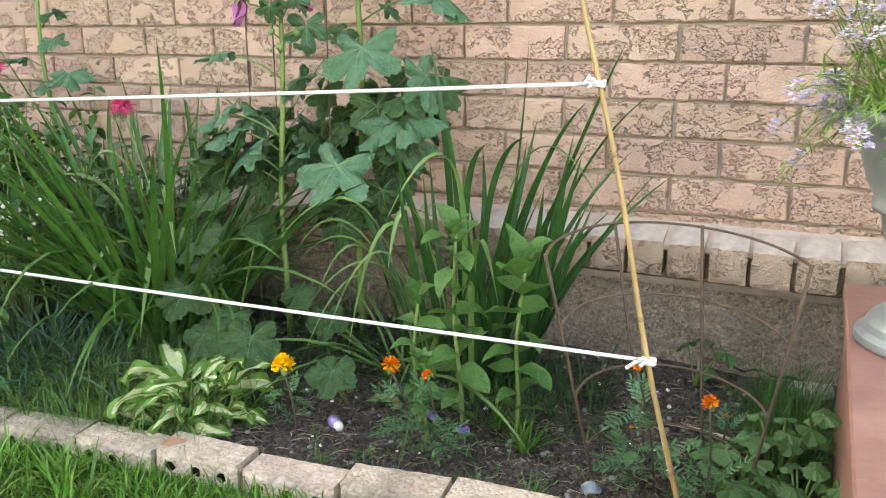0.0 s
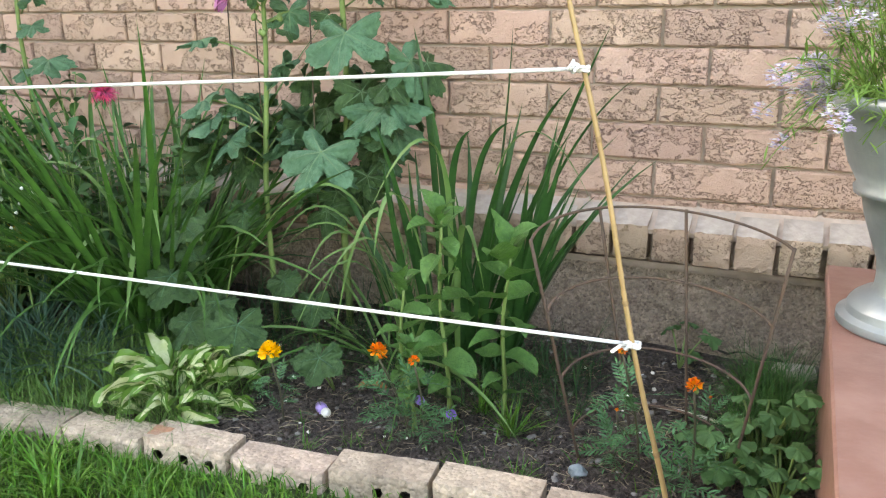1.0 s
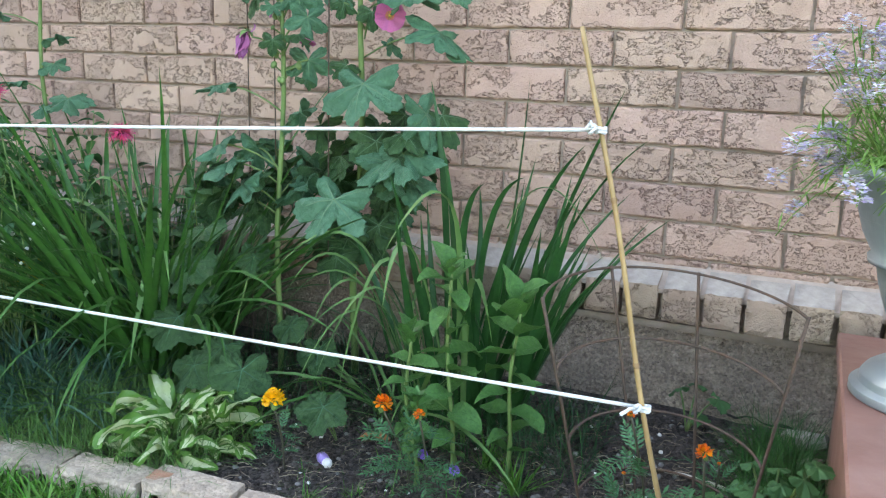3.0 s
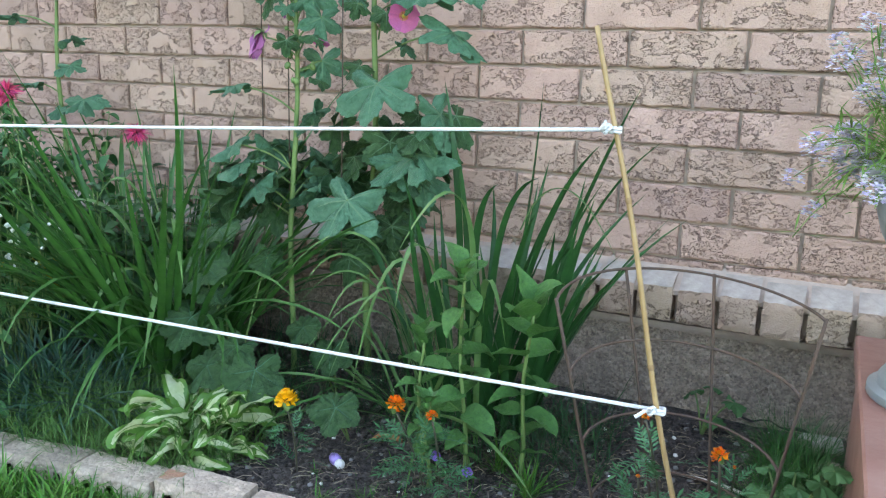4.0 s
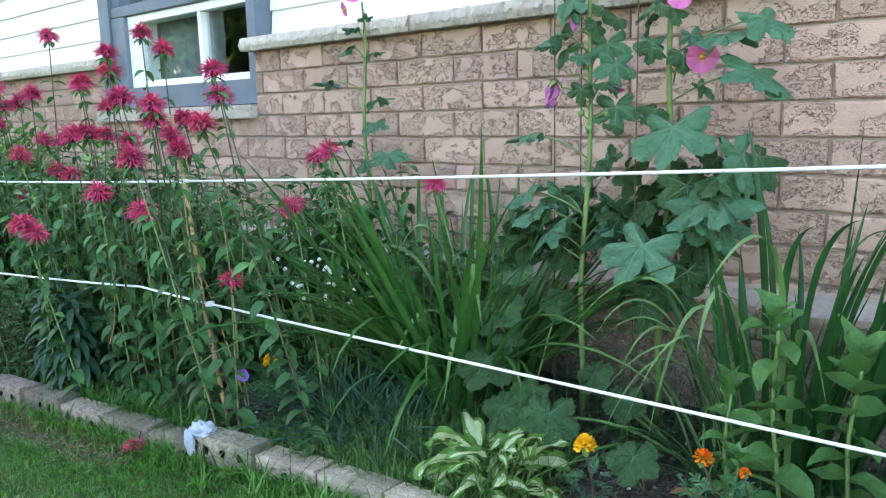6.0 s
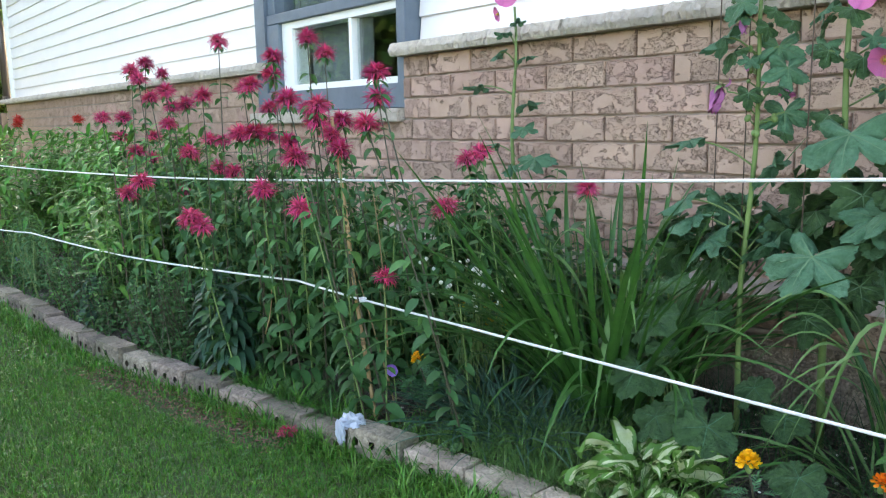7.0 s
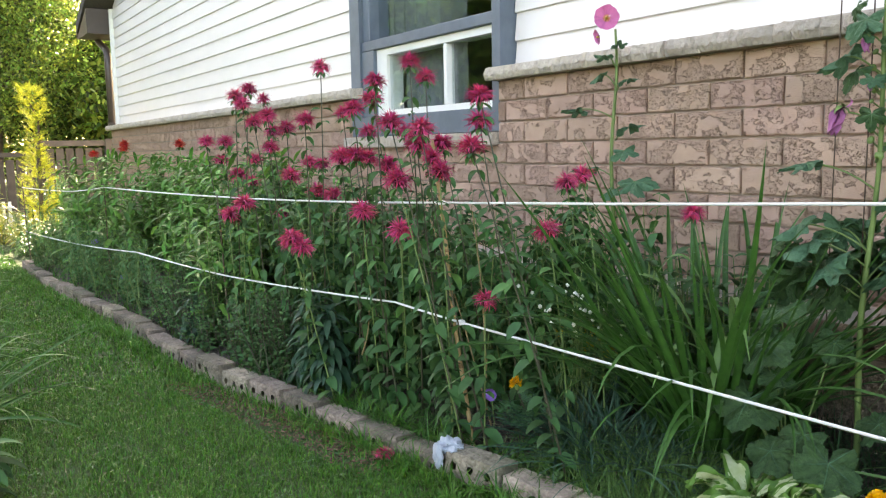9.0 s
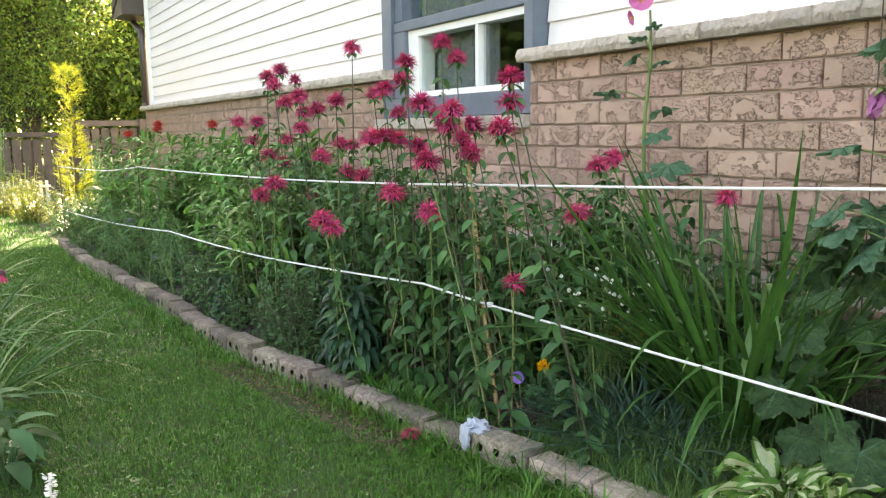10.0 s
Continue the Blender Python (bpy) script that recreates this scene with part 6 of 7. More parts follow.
# ---- zinnias (leafy, in bud) ----
zleaf = [geo_mesh("leaf", strip_geo(1.0, 0.5 + 0.05 * s, 9, 0.2 + 0.45 * s, 0.45, "ovate", 0.07, seed=s), G_ZIN) for s in range(3)]
def zinnia(foot, top, label, whorls, seed):
    """Broad leaves clasp the stem in crossed pairs; whorls give each pair's height along it, its leaf length and its lift."""
    r = random.Random(seed)
    e = thing("zinnia", foot, label, "zinnia", group="zinnias")
    d = Vector(top) - Vector(foot)
    v, f = tube_mesh([d * (i / 8) + Vector((0.006 * math.sin(i), 0, 0)) for i in range(9)], [0.0055 - 0.0003 * i for i in range(9)], 6)
    link_mesh("stem", v, f, G_STEM, e, smooth=True)
    for k, (t, size, lift) in enumerate(whorls):
        a0 = (k % 2) * 1.57 - 0.35 + r.uniform(-0.3, 0.3)
        for s in (0, math.pi):
            o = new("leaf", zleaf[(k + (s > 0)) % 3])
            o.parent = e
            L = size * r.uniform(0.85, 1.1)
            o.matrix_basis = Matrix.Translation(d * t) @ Matrix.Rotation(a0 + s, 4, "Z") @ Matrix.Rotation(-(lift + r.uniform(-0.15, 0.15)), 4, "Y") @ Matrix.Rotation(r.uniform(-0.5, 0.5), 4, "X") @ Matrix.Diagonal((L, L, L, 1))
    b = Acc(); b.add(bud_geo, d * 0.95, 0, 0, 0, 0.011)
    for q in range(7):
        b.add(strip_geo(0.042, 0.02, 3, 0.2, 0.4, "ovate"), d * 0.93, q * 0.9, 0.9)
    b.part("bud", e, G_ZIN)["kind"] = "stuff"
    return e
zinnia((0.245, -0.56, 0.0), (0.226, -0.56, 0.475), "tall light green leafy zinnia in bud",
       ((0.14, 0.05, 0.2), (0.24, 0.06, -0.1), (0.34, 0.085, 0.1), (0.42, 0.09, 0.35), (0.52, 0.085, 0.5), (0.6, 0.085, 0.1), (0.68, 0.075, 0.6), (0.8, 0.07, -0.3), (0.86, 0.08, 0.1), (0.91, 0.095, 0.45), (0.96, 0.07, 1.15)), 1)
zinnia((0.352, -0.53, 0.0), (0.368, -0.54, 0.41), "light green leafy zinnia with broad paired leaves",
       ((0.2, 0.06, 0.5), (0.3, 0.065, 0.3), (0.42, 0.08, 0.0), (0.52, 0.085, 0.2), (0.62, 0.085, 0.05), (0.72, 0.09, 0.25), (0.82, 0.085, 0.4), (0.9, 0.1, 0.95), (0.96, 0.09, 1.2)), 2)
zinnia((0.148, -0.57, 0.0), (0.146, -0.57, 0.32), "short light green zinnia with small leaves",
       ((0.2, 0.04, 0.1), (0.35, 0.05, 0.2), (0.5, 0.06, 0.0), (0.65, 0.075, 0.15), (0.78, 0.07, 0.3), (0.9, 0.08, 0.95), (0.97, 0.06, 1.2)), 3)
zinnia((0.19, -0.62, 0.0), (0.185, -0.62, 0.2), "small pale zinnia seedling beside a marigold",
       ((0.3, 0.04, 0.1), (0.5, 0.045, 0.2), (0.7, 0.05, 0.1), (0.85, 0.05, 0.6), (0.96, 0.04, 1.0)), 4)

# ---- marigolds ----
feather = [geo_mesh("leaf", pinnate_geo(1.0, 6, 0.34, s), G_MARI) for s in range(3)]
pom_o = [geo_mesh("flower", pom_geo(1.0, s), P_ORANGE, G_STEM) for s in (1, 2)]
pom_r = [geo_mesh("flower", pom_geo(1.0, s, 34), P_ORANGE_R, G_STEM) for s in (3, 4)]
def marigold(foot, head, mesh, size, label, leaves, spread, seed):
    r = random.Random(seed)
    foot = Vector((foot[0], foot[1], on_ground(*foot)))
    e = thing("marigold", foot, label, "marigold", group="marigolds")
    d = Vector(head) - foot
    v, f = tube_mesh(curve_pts((0, 0, 0), d - Vector((0, 0, size * 0.6)), 0, (0.008, 0, 0), 6), 0.0023, 5)
    link_mesh("stem", v, f, G_STEM_R, e, smooth=True)
    o = new("flower", mesh); o.parent = e
    o.matrix_basis = Matrix.Translation(d) @ Matrix.Rotation(r.uniform(0, 6), 4, "Z") @ Matrix.Rotation(-0.35, 4, "X") @ Matrix.Diagonal((size, size, size, 1))
    for i in range(leaves):
        t = r.uniform(0.15, 0.75)
        az = r.uniform(0, 6.28)
        o = new("leaf", feather[i % 3]); o.parent = e
        L = spread * r.uniform(0.6, 1.1)
        o.matrix_basis = Matrix.Translation(d * t + Vector((math.cos(az), math.sin(az), 0)) * spread * r.uniform(0, 0.5)) @ Matrix.Rotation(az, 4, "Z") @ Matrix.Rotation(-r.uniform(-0.2, 0.9), 4, "Y") @ Matrix.Rotation(r.uniform(-0.5, 0.5), 4, "X") @ Matrix.Diagonal((L, L, L, 1))
    return e
marigold((-0.075, -0.70), (-0.072, -0.735, 0.187), pom_o[0], 0.023, "marigold with a bright orange double flower", 14, 0.05, 1)
marigold((0.195, -0.64), (0.166, -0.715, 0.22), pom_r[0], 0.019, "marigold with red-orange flower and feathery leaves", 26, 0.065, 2)
marigold((0.235, -0.66), (0.243, -0.715, 0.214), pom_r[1], 0.012, "marigold with a small half-open orange flower", 22, 0.06, 3)
marigold((0.745, -0.66), (0.752, -0.715, 0.256), pom_r[0], 0.0145, "marigold with red-orange flower inside the wire cage", 20, 0.06, 4)
marigold((0.655, -0.6), (0.627, -0.69, 0.288), pom_r[1], 0.008, "marigold with a closed bud beside the stake", 16, 0.065, 5)
marigold((0.60, -0.6), (0.61, -0.62, 0.14), pom_r[1], 0.004, "young marigold plant with feathery leaves", 18, 0.065, 6)
marigold((0.74, -0.45), (0.76, -0.46, 0.12), pom_r[1], 0.004, "young marigold plant close to the foundation", 12, 0.06, 7)
marigold((-1.05, -0.74), (-1.045, -0.80, 0.19), pom_o[1], 0.02, "marigold with an orange flower by the chives", 34, 0.07, 8)
vio = thing("violet_flower", (-1.06, -0.87, on_ground(-1.06, -0.87)), "single round violet flower on a thin stem", "flower")
v, f = tube_mesh([(0, 0, 0), (0.004, 0, 0.09), (0, -0.005, 0.165)], 0.0015, 4); link_mesh("stem", v, f, G_STEM, vio)
o = new("flower", geo_mesh("flower", mallow_geo(1.0, 9, 0.3), P_VIOLET, P_VIOLET, P_VIOLET, G_STEM)); o.parent = vio
o.matrix_basis = Matrix.Translation((0, -0.006, 0.167)) @ Matrix.Rotation(-1.0, 4, "Z") @ Matrix.Diagonal((0.018,) * 3 + (1,))
for x, y in ((0.27, -0.6), (0.185, -0.57)):
    e = thing("violet_flower", (x, y, on_ground(x, y)), "tiny violet flower low on the soil", "flower")
    o = new("flower", geo_mesh("flower", mallow_geo(1.0, 9, 0.5), P_VIOLET, P_VIOLET, P_VIOLET, G_STEM)); o.parent = e
    o.matrix_basis = Matrix.Translation((0, 0, 0.05)) @ Matrix.Rotation(-1.4, 4, "Z") @ Matrix.Diagonal((0.012,) * 3 + (1,))
    v, f = tube_mesh([(0, 0, 0), (0.002, 0, 0.05)], 0.0012, 4); link_mesh("stem", v, f, G_STEM, e)

# round-leaved plants beside the deck
for i, (x, y, n, h) in enumerate(((0.86, -0.52, 17, 0.16), (0.80, -0.60, 15, 0.12), (0.90, -0.62, 13, 0.12), (0.66, -0.14, 4, 0.1))):
    r = random.Random(60 + i)
    foot = Vector((x, y, on_ground(x, y)))
    e = thing("columbine", foot, "low plant with pale scalloped rounded leaves by the deck", "plant", group="scalloped leaf plants")
    for k in range(n):
        az = r.uniform(0, 6.28)
        rr = r.uniform(0.01, 0.07)
        m = geo_mesh("leaf", palmate_geo(1.0, 4, 0.25, 0.2, 100 + k, 0.05, 0.5), G_STRAW, G_STRAW) if k < 4 and i == 0 else bpy.data.meshes["leaf_scallop_%d" % (k % 4)] if "leaf_scallop_%d" % (k % 4) in bpy.data.meshes else geo_mesh("leaf_scallop_%d" % (k % 4), palmate_geo(1.0, 4, 0.25, 0.2, 100 + k, 0.05, 0.5), G_STRAW, G_STRAW)
        set_leaf(e, m, (rr * math.cos(az), rr * math.sin(az), h * r.uniform(0.35, 1.1)), (0, 0, 0), r.uniform(0.022, 0.04), az, r.uniform(-0.7, 0.2), r.uniform(-0.3, 0.3))

# white seed-like flowers on thin stems
wf = thing("white_flowers", (-1.05, -0.58, 0.02), "cluster of tiny white flower heads on thin stems", "flowers")
a, b = Acc(), Acc()
rw = random.Random(15)
ball = (np.array([tuple(v) for v in lathe([(0.1, -1), (0.9, -0.4), (0.9, 0.4), (0.1, 1)], 6)[0]]), lathe([(0.1, -1), (0.9, -0.4), (0.9, 0.4), (0.1, 1)], 6)[1], [0] * 18)
for i in range(42):
    p = Vector((rw.uniform(-0.2, 0.14), rw.uniform(-0.1, 0.1), rw.uniform(0.28, 0.42)))
    a.tube(curve_pts((rw.uniform(-0.05, 0.05), rw.uniform(-0.05, 0.05), 0), p, 0, (0.01, 0, 0.02), 4), 0.0009, 3)
    b.add(ball, p, 0, 0, 0, rw.uniform(0.004, 0.007))
a.part("stem_growth", wf, G_STEM)["kind"] = "stuff"
b.part("blossom", wf, P_WHITE)["kind"] = "stuff"

# ---- bee balm ----
balm_leaf = [strip_geo(1.0, 0.44, 5, 1.0, 0.3, "ovate", 0.02, seed=s) for s in range(3)]
HEADS_A = [(-3.03, 0.87), (-3.13, 0.87), (-3.57, 0.78), (-2.6, 1.05), (-2.78, 1.09), (-2.91, 1.06), (-2.4, 0.94), (-2.57, 0.97), (-2.83, 0.91), (-2.24, 0.84), (-2.73, 0.79), (-2.66, 0.92),
           (-1.91, 0.93), (-2.03, 1.12), (-2.11, 0.96), (-1.55, 0.95), (-1.63, 1.04), (-1.87, 1.0), (-1.32, 0.9), (-1.41, 1.08), (-1.52, 1.05), (-1.16, 0.88), (-1.38, 0.84), (-1.43, 0.84)]
HEADS_B = [(-0.93, 0.83), (-1.06, 0.96), (-1.23, 0.9), (-2.06, 0.74), (-2.16, 0.78), (-2.31, 0.77), (-1.54, 0.81), (-1.69, 0.8), (-1.78, 0.77), (-1.29, 0.74), (-1.96, 0.67), (-3.12, 0.68), (-2.56, 0.62),
           (-3.12, 0.54), (-2.75, 0.55), (-1.51, 0.64), (-1.26, 0.76), (-1.91, 0.89), (-2.52, 1.01), (-1.3, 0.8), (-1.65, 0.88), (-1.64, 0.8), (-2.96, 0.72)]
DEPTH = (-1.02, -0.9, -0.78)
heads = [Vector((x, DEPTH[i % 3], z)) for i, (x, z) in enumerate(HEADS_A)] + [Vector((x, DEPTH[i % 3], z)) for i, (x, z) in enumerate(HEADS_B)]
heads += [Vector(p) for p in ((-0.976, -0.741, 0.605), (-1.257, -0.43, 0.712), (-1.05, -0.55, 0.74), (-1.04, -0.907, 0.427), (-1.4, -0.953, 0.587), (-1.82, -1.12, 0.543), (-1.86, -1.1, 0.525), (-1.79, -1.1, 0.515), (-0.80, -0.38, 0.64), (-2.32, -0.8, 0.66), (-2.33, -1.1, 0.63), (-2.582, -1.08, 0.571))]
head_meshes = [geo_mesh("flower_head", balm_geo(1.0, s), P_BALM if s % 3 else P_BALM_L, P_CENTRE, G_BALM) for s in range(7)]
bright = geo_mesh("flower_head", balm_geo(1.0, 40), P_BALM_L, P_CENTRE, G_BALM)
rb = random.Random(19)
def ground_foot(x, y):
    y = max(edge_y(x) + 0.1, min(-0.3, y))
    return Vector((x, y, on_ground(x, y)))
for i, h in enumerate(heads):
    low = h.z < 0.66
    foot = ground_foot(h.x + rb.uniform(-0.08, 0.22), h.y + rb.uniform(-0.05, 0.1))
    e = thing("bee_balm", foot, "bee balm stem with a shaggy magenta flower head" if not low else "bee balm with a bright pink shaggy flower head", "bee balm", group="bee balm in the bed")
    d = h - foot
    pts = curve_pts((0, 0, 0), d, 0, (rb.uniform(-0.02, 0.02), 0, 0.0), 8)
    v, f = tube_mesh(pts, [0.0032 - 0.00018 * k for k in range(9)], 5)
    link_mesh("stem", v, f, G_STEM_R if h.z > 0.8 else G_STEM, e, smooth=True)
    o = new("flower_head", bright if low else head_meshes[i % 7])
    o.parent = e
    s = rb.uniform(0.041, 0.053) * (1.0 if h.z < 0.95 else 0.95)
    o.matrix_basis = Matrix.Translation(d) @ Matrix.Rotation(rb.uniform(0, 6.28), 4, "Z") @ Matrix.Rotation(rb.uniform(-0.35, 0.35), 4, "X") @ Matrix.Diagonal((s, s, s, 1))
    a = Acc()
    nodes = int(d.z / 0.045)
    for k in range(1, nodes):
        t = k / nodes
        p = pts[0].lerp(pts[-1], t)
        a0 = (k % 2) * 1.57 + rb.uniform(-0.3, 0.3)
        if t > 0.72 and rb.random() < 0.35:
            continue
        for sgn in (0, math.pi):
            a.add(balm_leaf[k % 3], p, a0 + sgn, rb.uniform(-0.7, 0.35), rb.uniform(-0.5, 0.5), rb.uniform(0.05, 0.09) * (1 - 0.5 * t))
    if a.n:
        a.part("foliage", e, G_BALM)["kind"] = "stuff"

def leafy_stems(name, label, n, x0, x1, ya, yb, h0, h1, leaf_geos, lsize, material, stem_mat, seed, step=0.06, lift=(-0.3, 0.5), per=2, cat="foliage", lean=0.1, group="", clear=()):
    """Groups of leafy, flowerless stems; each thing is one rooted bunch."""
    r = random.Random(seed)
    bunch = 6
    for i in range(0, n, bunch):
        bx = r.uniform(x0, x1)
        by = max(edge_y(bx) + 0.09, r.uniform(edge_y(bx) + ya, yb))
        if any(abs(bx - cx) < 0.17 and by < cy + 0.12 for cx, cy in clear):
            by = cy + 0.2
        e = thing(name, (bx, by, on_ground(bx, by)), label, cat, group=group)
        a, st = Acc(), Acc()
        for q in range(bunch):
            px, py = r.uniform(-0.11, 0.11), r.uniform(-0.06, 0.09)
            h = r.uniform(h0, h1)
            top = Vector((px + r.uniform(-lean, lean), py + r.uniform(-lean, lean * 0.6), h))
            pts = curve_pts((px, py, 0), top, 0, (r.uniform(-0.02, 0.02), r.uniform(-0.02, 0.02), 0), 5)
            st.tube(pts, [0.003 - 0.0003 * k for k in range(6)], 4)
            m = int(h / step)
            for k in range(1, m + 1):
                t = k / m
                p = Vector((px, py, 0)).lerp(top, t)
                a0 = k * 1.57 + r.uniform(-0.4, 0.4)
                for w in range(per):
                    a.add(leaf_geos[(k + w) % len(leaf_geos)], p, a0 + w * 2 * math.pi / per, r.uniform(*lift) + 0.5 * (t > 0.85), r.uniform(-0.4, 0.4), lsize * r.uniform(0.65, 1.15) * (1 - 0.35 * t))
        st.part("stem_growth", e, stem_mat)["kind"] = "stuff"
        a.part("foliage", e, material)["kind"] = "stuff"
leafy_stems("bee_balm_bunch", "bunch of leafy dark green bee balm stems", 360, -3.0, -1.2, 0.3, -0.28, 0.3, 0.66, balm_leaf, 0.088, G_BALM, G_STEM, 23, 0.04, (-1.0, 0.3), group="leafy bee balm", cat="bee balm", clear=((-1.9, -1.0),))
lance = [strip_geo(1.0, 0.165, 6, 0.5 + 0.6 * s, 0.3, "lance", 0.0, seed=s) for s in range(3)]
broad = [strip_geo(1.0, 0.21, 7, 0.6 + 0.7 * s, 0.35, "lance", 0.02, seed=s) for s in range(3)]
leafy_stems("phlox_bunch", "bunch of tall light green phlox stems", 270, -6.2, -3.0, 0.24, -0.3, 0.4, 0.78, broad, 0.165, G_PHLOX, G_STEM, 25, 0.06, (-0.3, 0.7), 3, "phlox", group="tall phlox")
leafy_stems("phlox_bunch", "bunch of mid-green phlox in front of the wall", 72, -3.6, -2.6, 0.2, -0.5, 0.4, 0.62, broad, 0.13, G_PHLOX, G_STEM, 26, 0.045, (-0.2, 0.6), 2, "phlox", group="tall phlox")
tiny = [strip_geo(1.0, 0.5, 3, 0.5, 0.3, "ovate", seed=s) for s in range(2)]
leafy_stems("catmint_bunch", "dense low bushy plant with small grey-green leaves", 180, -3.35, -2.02, 0.12, -0.98, 0.16, 0.34, tiny, 0.034, G_CATMINT, G_STEM_R, 27, 0.018, (-0.2, 0.9), 3, "shrub", 0.12, "small-leaved bushes")
leafy_stems("aster_bunch", "low bushy green plants along the far edging", 130, -6.2, -3.5, 0.08, -1.1, 0.2, 0.42, lance, 0.07, G_CATMINT, G_STEM, 28, 0.03, (-0.2, 0.8), 3, "plant", 0.1, "far border plants")
leafy_stems("green_clump", "leafy dark green plants against the brick wall", 110, -1.7, -0.72, 0.55, -0.13, 0.25, 0.5, balm_leaf, 0.08, G_HOLLY_D, G_STEM, 29, 0.055, (-0.3, 0.5), 2, "plant", group="plants by the wall")
# drooping dark lily plants
for i, (x, y, h) in enumerate(((-1.9, -1.01, 0.34), (-1.81, -1.0, 0.3), (-1.99, -0.99, 0.27), (-2.9, -1.14, 0.2))):
    e = thing("lily", (x, y, on_ground(x, y)), "lily plant with dark narrow drooping leaves, not in flower", "lily", group="dark lilies")
    r = random.Random(90 + i)
    a = Acc()
    a.tube([(0, 0, 0), (0.01, -0.01, h)], 0.004, 5)
    g = [strip_geo(1.0, 0.19, 6, d, 0.3, "lance") for d in (1.2, 1.8, 2.3)]
    for k in range(70):
        t = 0.15 + 0.85 * k / 70
        a.add(g[k % 3], (0.01 * t, -0.01 * t, h * t), k * 2.4, r.uniform(-0.2, 0.5) + 0.5 * (t > 0.9), 0, 0.155 * (1 - 0.35 * t) * r.uniform(0.8, 1.1))
    a.part("foliage", e, G_LILY)
# red flowers over the tall plants, violet spikes and yellow touches in the far border
for i, (x, y, z, m, s, lb) in enumerate(((-6.0, -0.75, 0.86, P_RED, 0.05, "red"), (-5.8, -0.8, 0.84, P_RED, 0.045, "red"), (-5.0, -0.6, 0.85, P_RED, 0.05, "red"), (-6.15, -0.95, 0.8, P_RED, 0.045, "red"),
                                      (-4.7, -1.15, 0.17, P_VIOLET, 0.03, "violet"), (-4.9, -1.2, 0.26, P_VIOLET, 0.03, "violet"), (-4.2, -1.18, 0.12, P_VIOLET, 0.025, "violet"))):
    e = thing("border_flower", (x, y, on_ground(x, y)), "small %s flower among the far border plants" % lb, "flower", group="far border flowers")
    v, f = tube_mesh([(0, 0, 0), (0.01, 0, z * 0.5), (0, 0, z)], 0.003, 4); link_mesh("stem", v, f, G_STEM, e)
    o = new("flower_head", geo_mesh("flower_head", balm_geo(1.0, 50 + i), m, m, G_BALM)); o.parent = e
    o.matrix_basis = Matrix.Translation((0, 0, z)) @ Matrix.Diagonal((s, s, s, 1))
fallen = thing("fallen_flower", (-1.27, -1.10, -0.028), "wilted pink flower lying on the lawn", "flower")
o = new("flower_head", geo_mesh("flower_head", balm_geo(1.0, 71), P_BALM, P_CENTRE, G_BALM)); o.parent = fallen
o.matrix_basis = Matrix.Translation((0, 0, 0.012)) @ Matrix.Diagonal((0.04, 0.035, 0.02, 1))

# ---- foreground border across the lawn ----
blade_clump("daylily_clump", (-2.35, -2.12, -0.03), "clump of narrow green leaves in the opposite border", "daylily", 70, 0.55, 0.012, 0.6, (G_DAY, G_PALE), 51, 0.7, (0.7, 1.9), 0.08)
blade_clump("daylily_clump", (-3.1, -2.18, -0.03), "clump of fine arching leaves in the opposite border", "daylily", 80, 0.62, 0.011, 0.6, (G_DAY, G_PALE), 52, 0.7, (0.7, 1.9), 0.1)
blade_clump("daylily_clump", (-4.3, -2.2, -0.03), "clump of arching grassy leaves at the lawn edge", "daylily", 60, 0.6, 0.012, 0.6, (G_PALE, G_DAY), 53, 0.7, (0.7, 1.9), 0.1)
rf = random.Random(55)
for i, (x, y, n, h) in enumerate(((-1.55, -2.10, 26, 0.17), (-1.78, -2.16, 26, 0.2), (-2.0, -2.12, 20, 0.16))):
    e = thing("dusty_miller", (x, y, -0.045), "grey-green leafy plant at the opposite lawn edge", "plant", group="grey-leaved plants")
    a = Acc()
    for k in range(n):
        az = rf.uniform(0, 6.28)
        a.tube([(0, 0, 0), (0.03 * math.cos(az), 0.03 * math.sin(az), h * 0.6)], 0.002, 4)
        a.add(balm_leaf[k % 3], (0.03 * math.cos(az), 0.03 * math.sin(az), h * rf.uniform(0.3, 1.0)), az, rf.uniform(-0.4, 0.5), 0, rf.uniform(0.07, 0.13))
    a.part("foliage", e, G_CATMINT)
for x, y, z in ((-1.343, -2.017, 0.02), (-1.62, -2.08, 0.08)):
    e = thing("white_flower_spike", (x, y, -0.045), "fuzzy silver-white flower spike at the lawn edge", "flower", group="silver spikes")
    a = Acc()
    for k in range(40):
        a.add(petal, (rf.uniform(-0.008, 0.008), rf.uniform(-0.008, 0.008), 0.02 + k * 0.002), rf.uniform(0, 6.28), rf.uniform(-0.3, 0.9), 0, 0.016)
    a.tube([(0, 0, 0), (0, 0, 0.1)], 0.003, 5)
    a.part("spike", e, P_WHITE)
cone = thing("coneflower", (-2.85, -2.12, -0.045), "coneflower with drooping pink petals and dark cone", "coneflower")
a = Acc()
a.tube([(0, 0, 0), (0.03, 0.03, 0.2), (0.05, 0.09, 0.36)], 0.003, 5, 0)
for k in range(13):
    a.add(strip_geo(0.045, 0.012, 3, 0.9, 0.1, "blade"), (0.05, 0.09, 0.36), k * 0.483, -0.5, 0, slot=1)
v, f = lathe([(0.02, 0), (0.018, 0.012), (0.008, 0.02), (0.001, 0.022)], 10)
a.add((np.array(v), f, [2] * len(f)), (0.05, 0.09, 0.358), slot=2)
a.part("flower", cone, G_STEM, P_BALM_L, P_CENTRE)

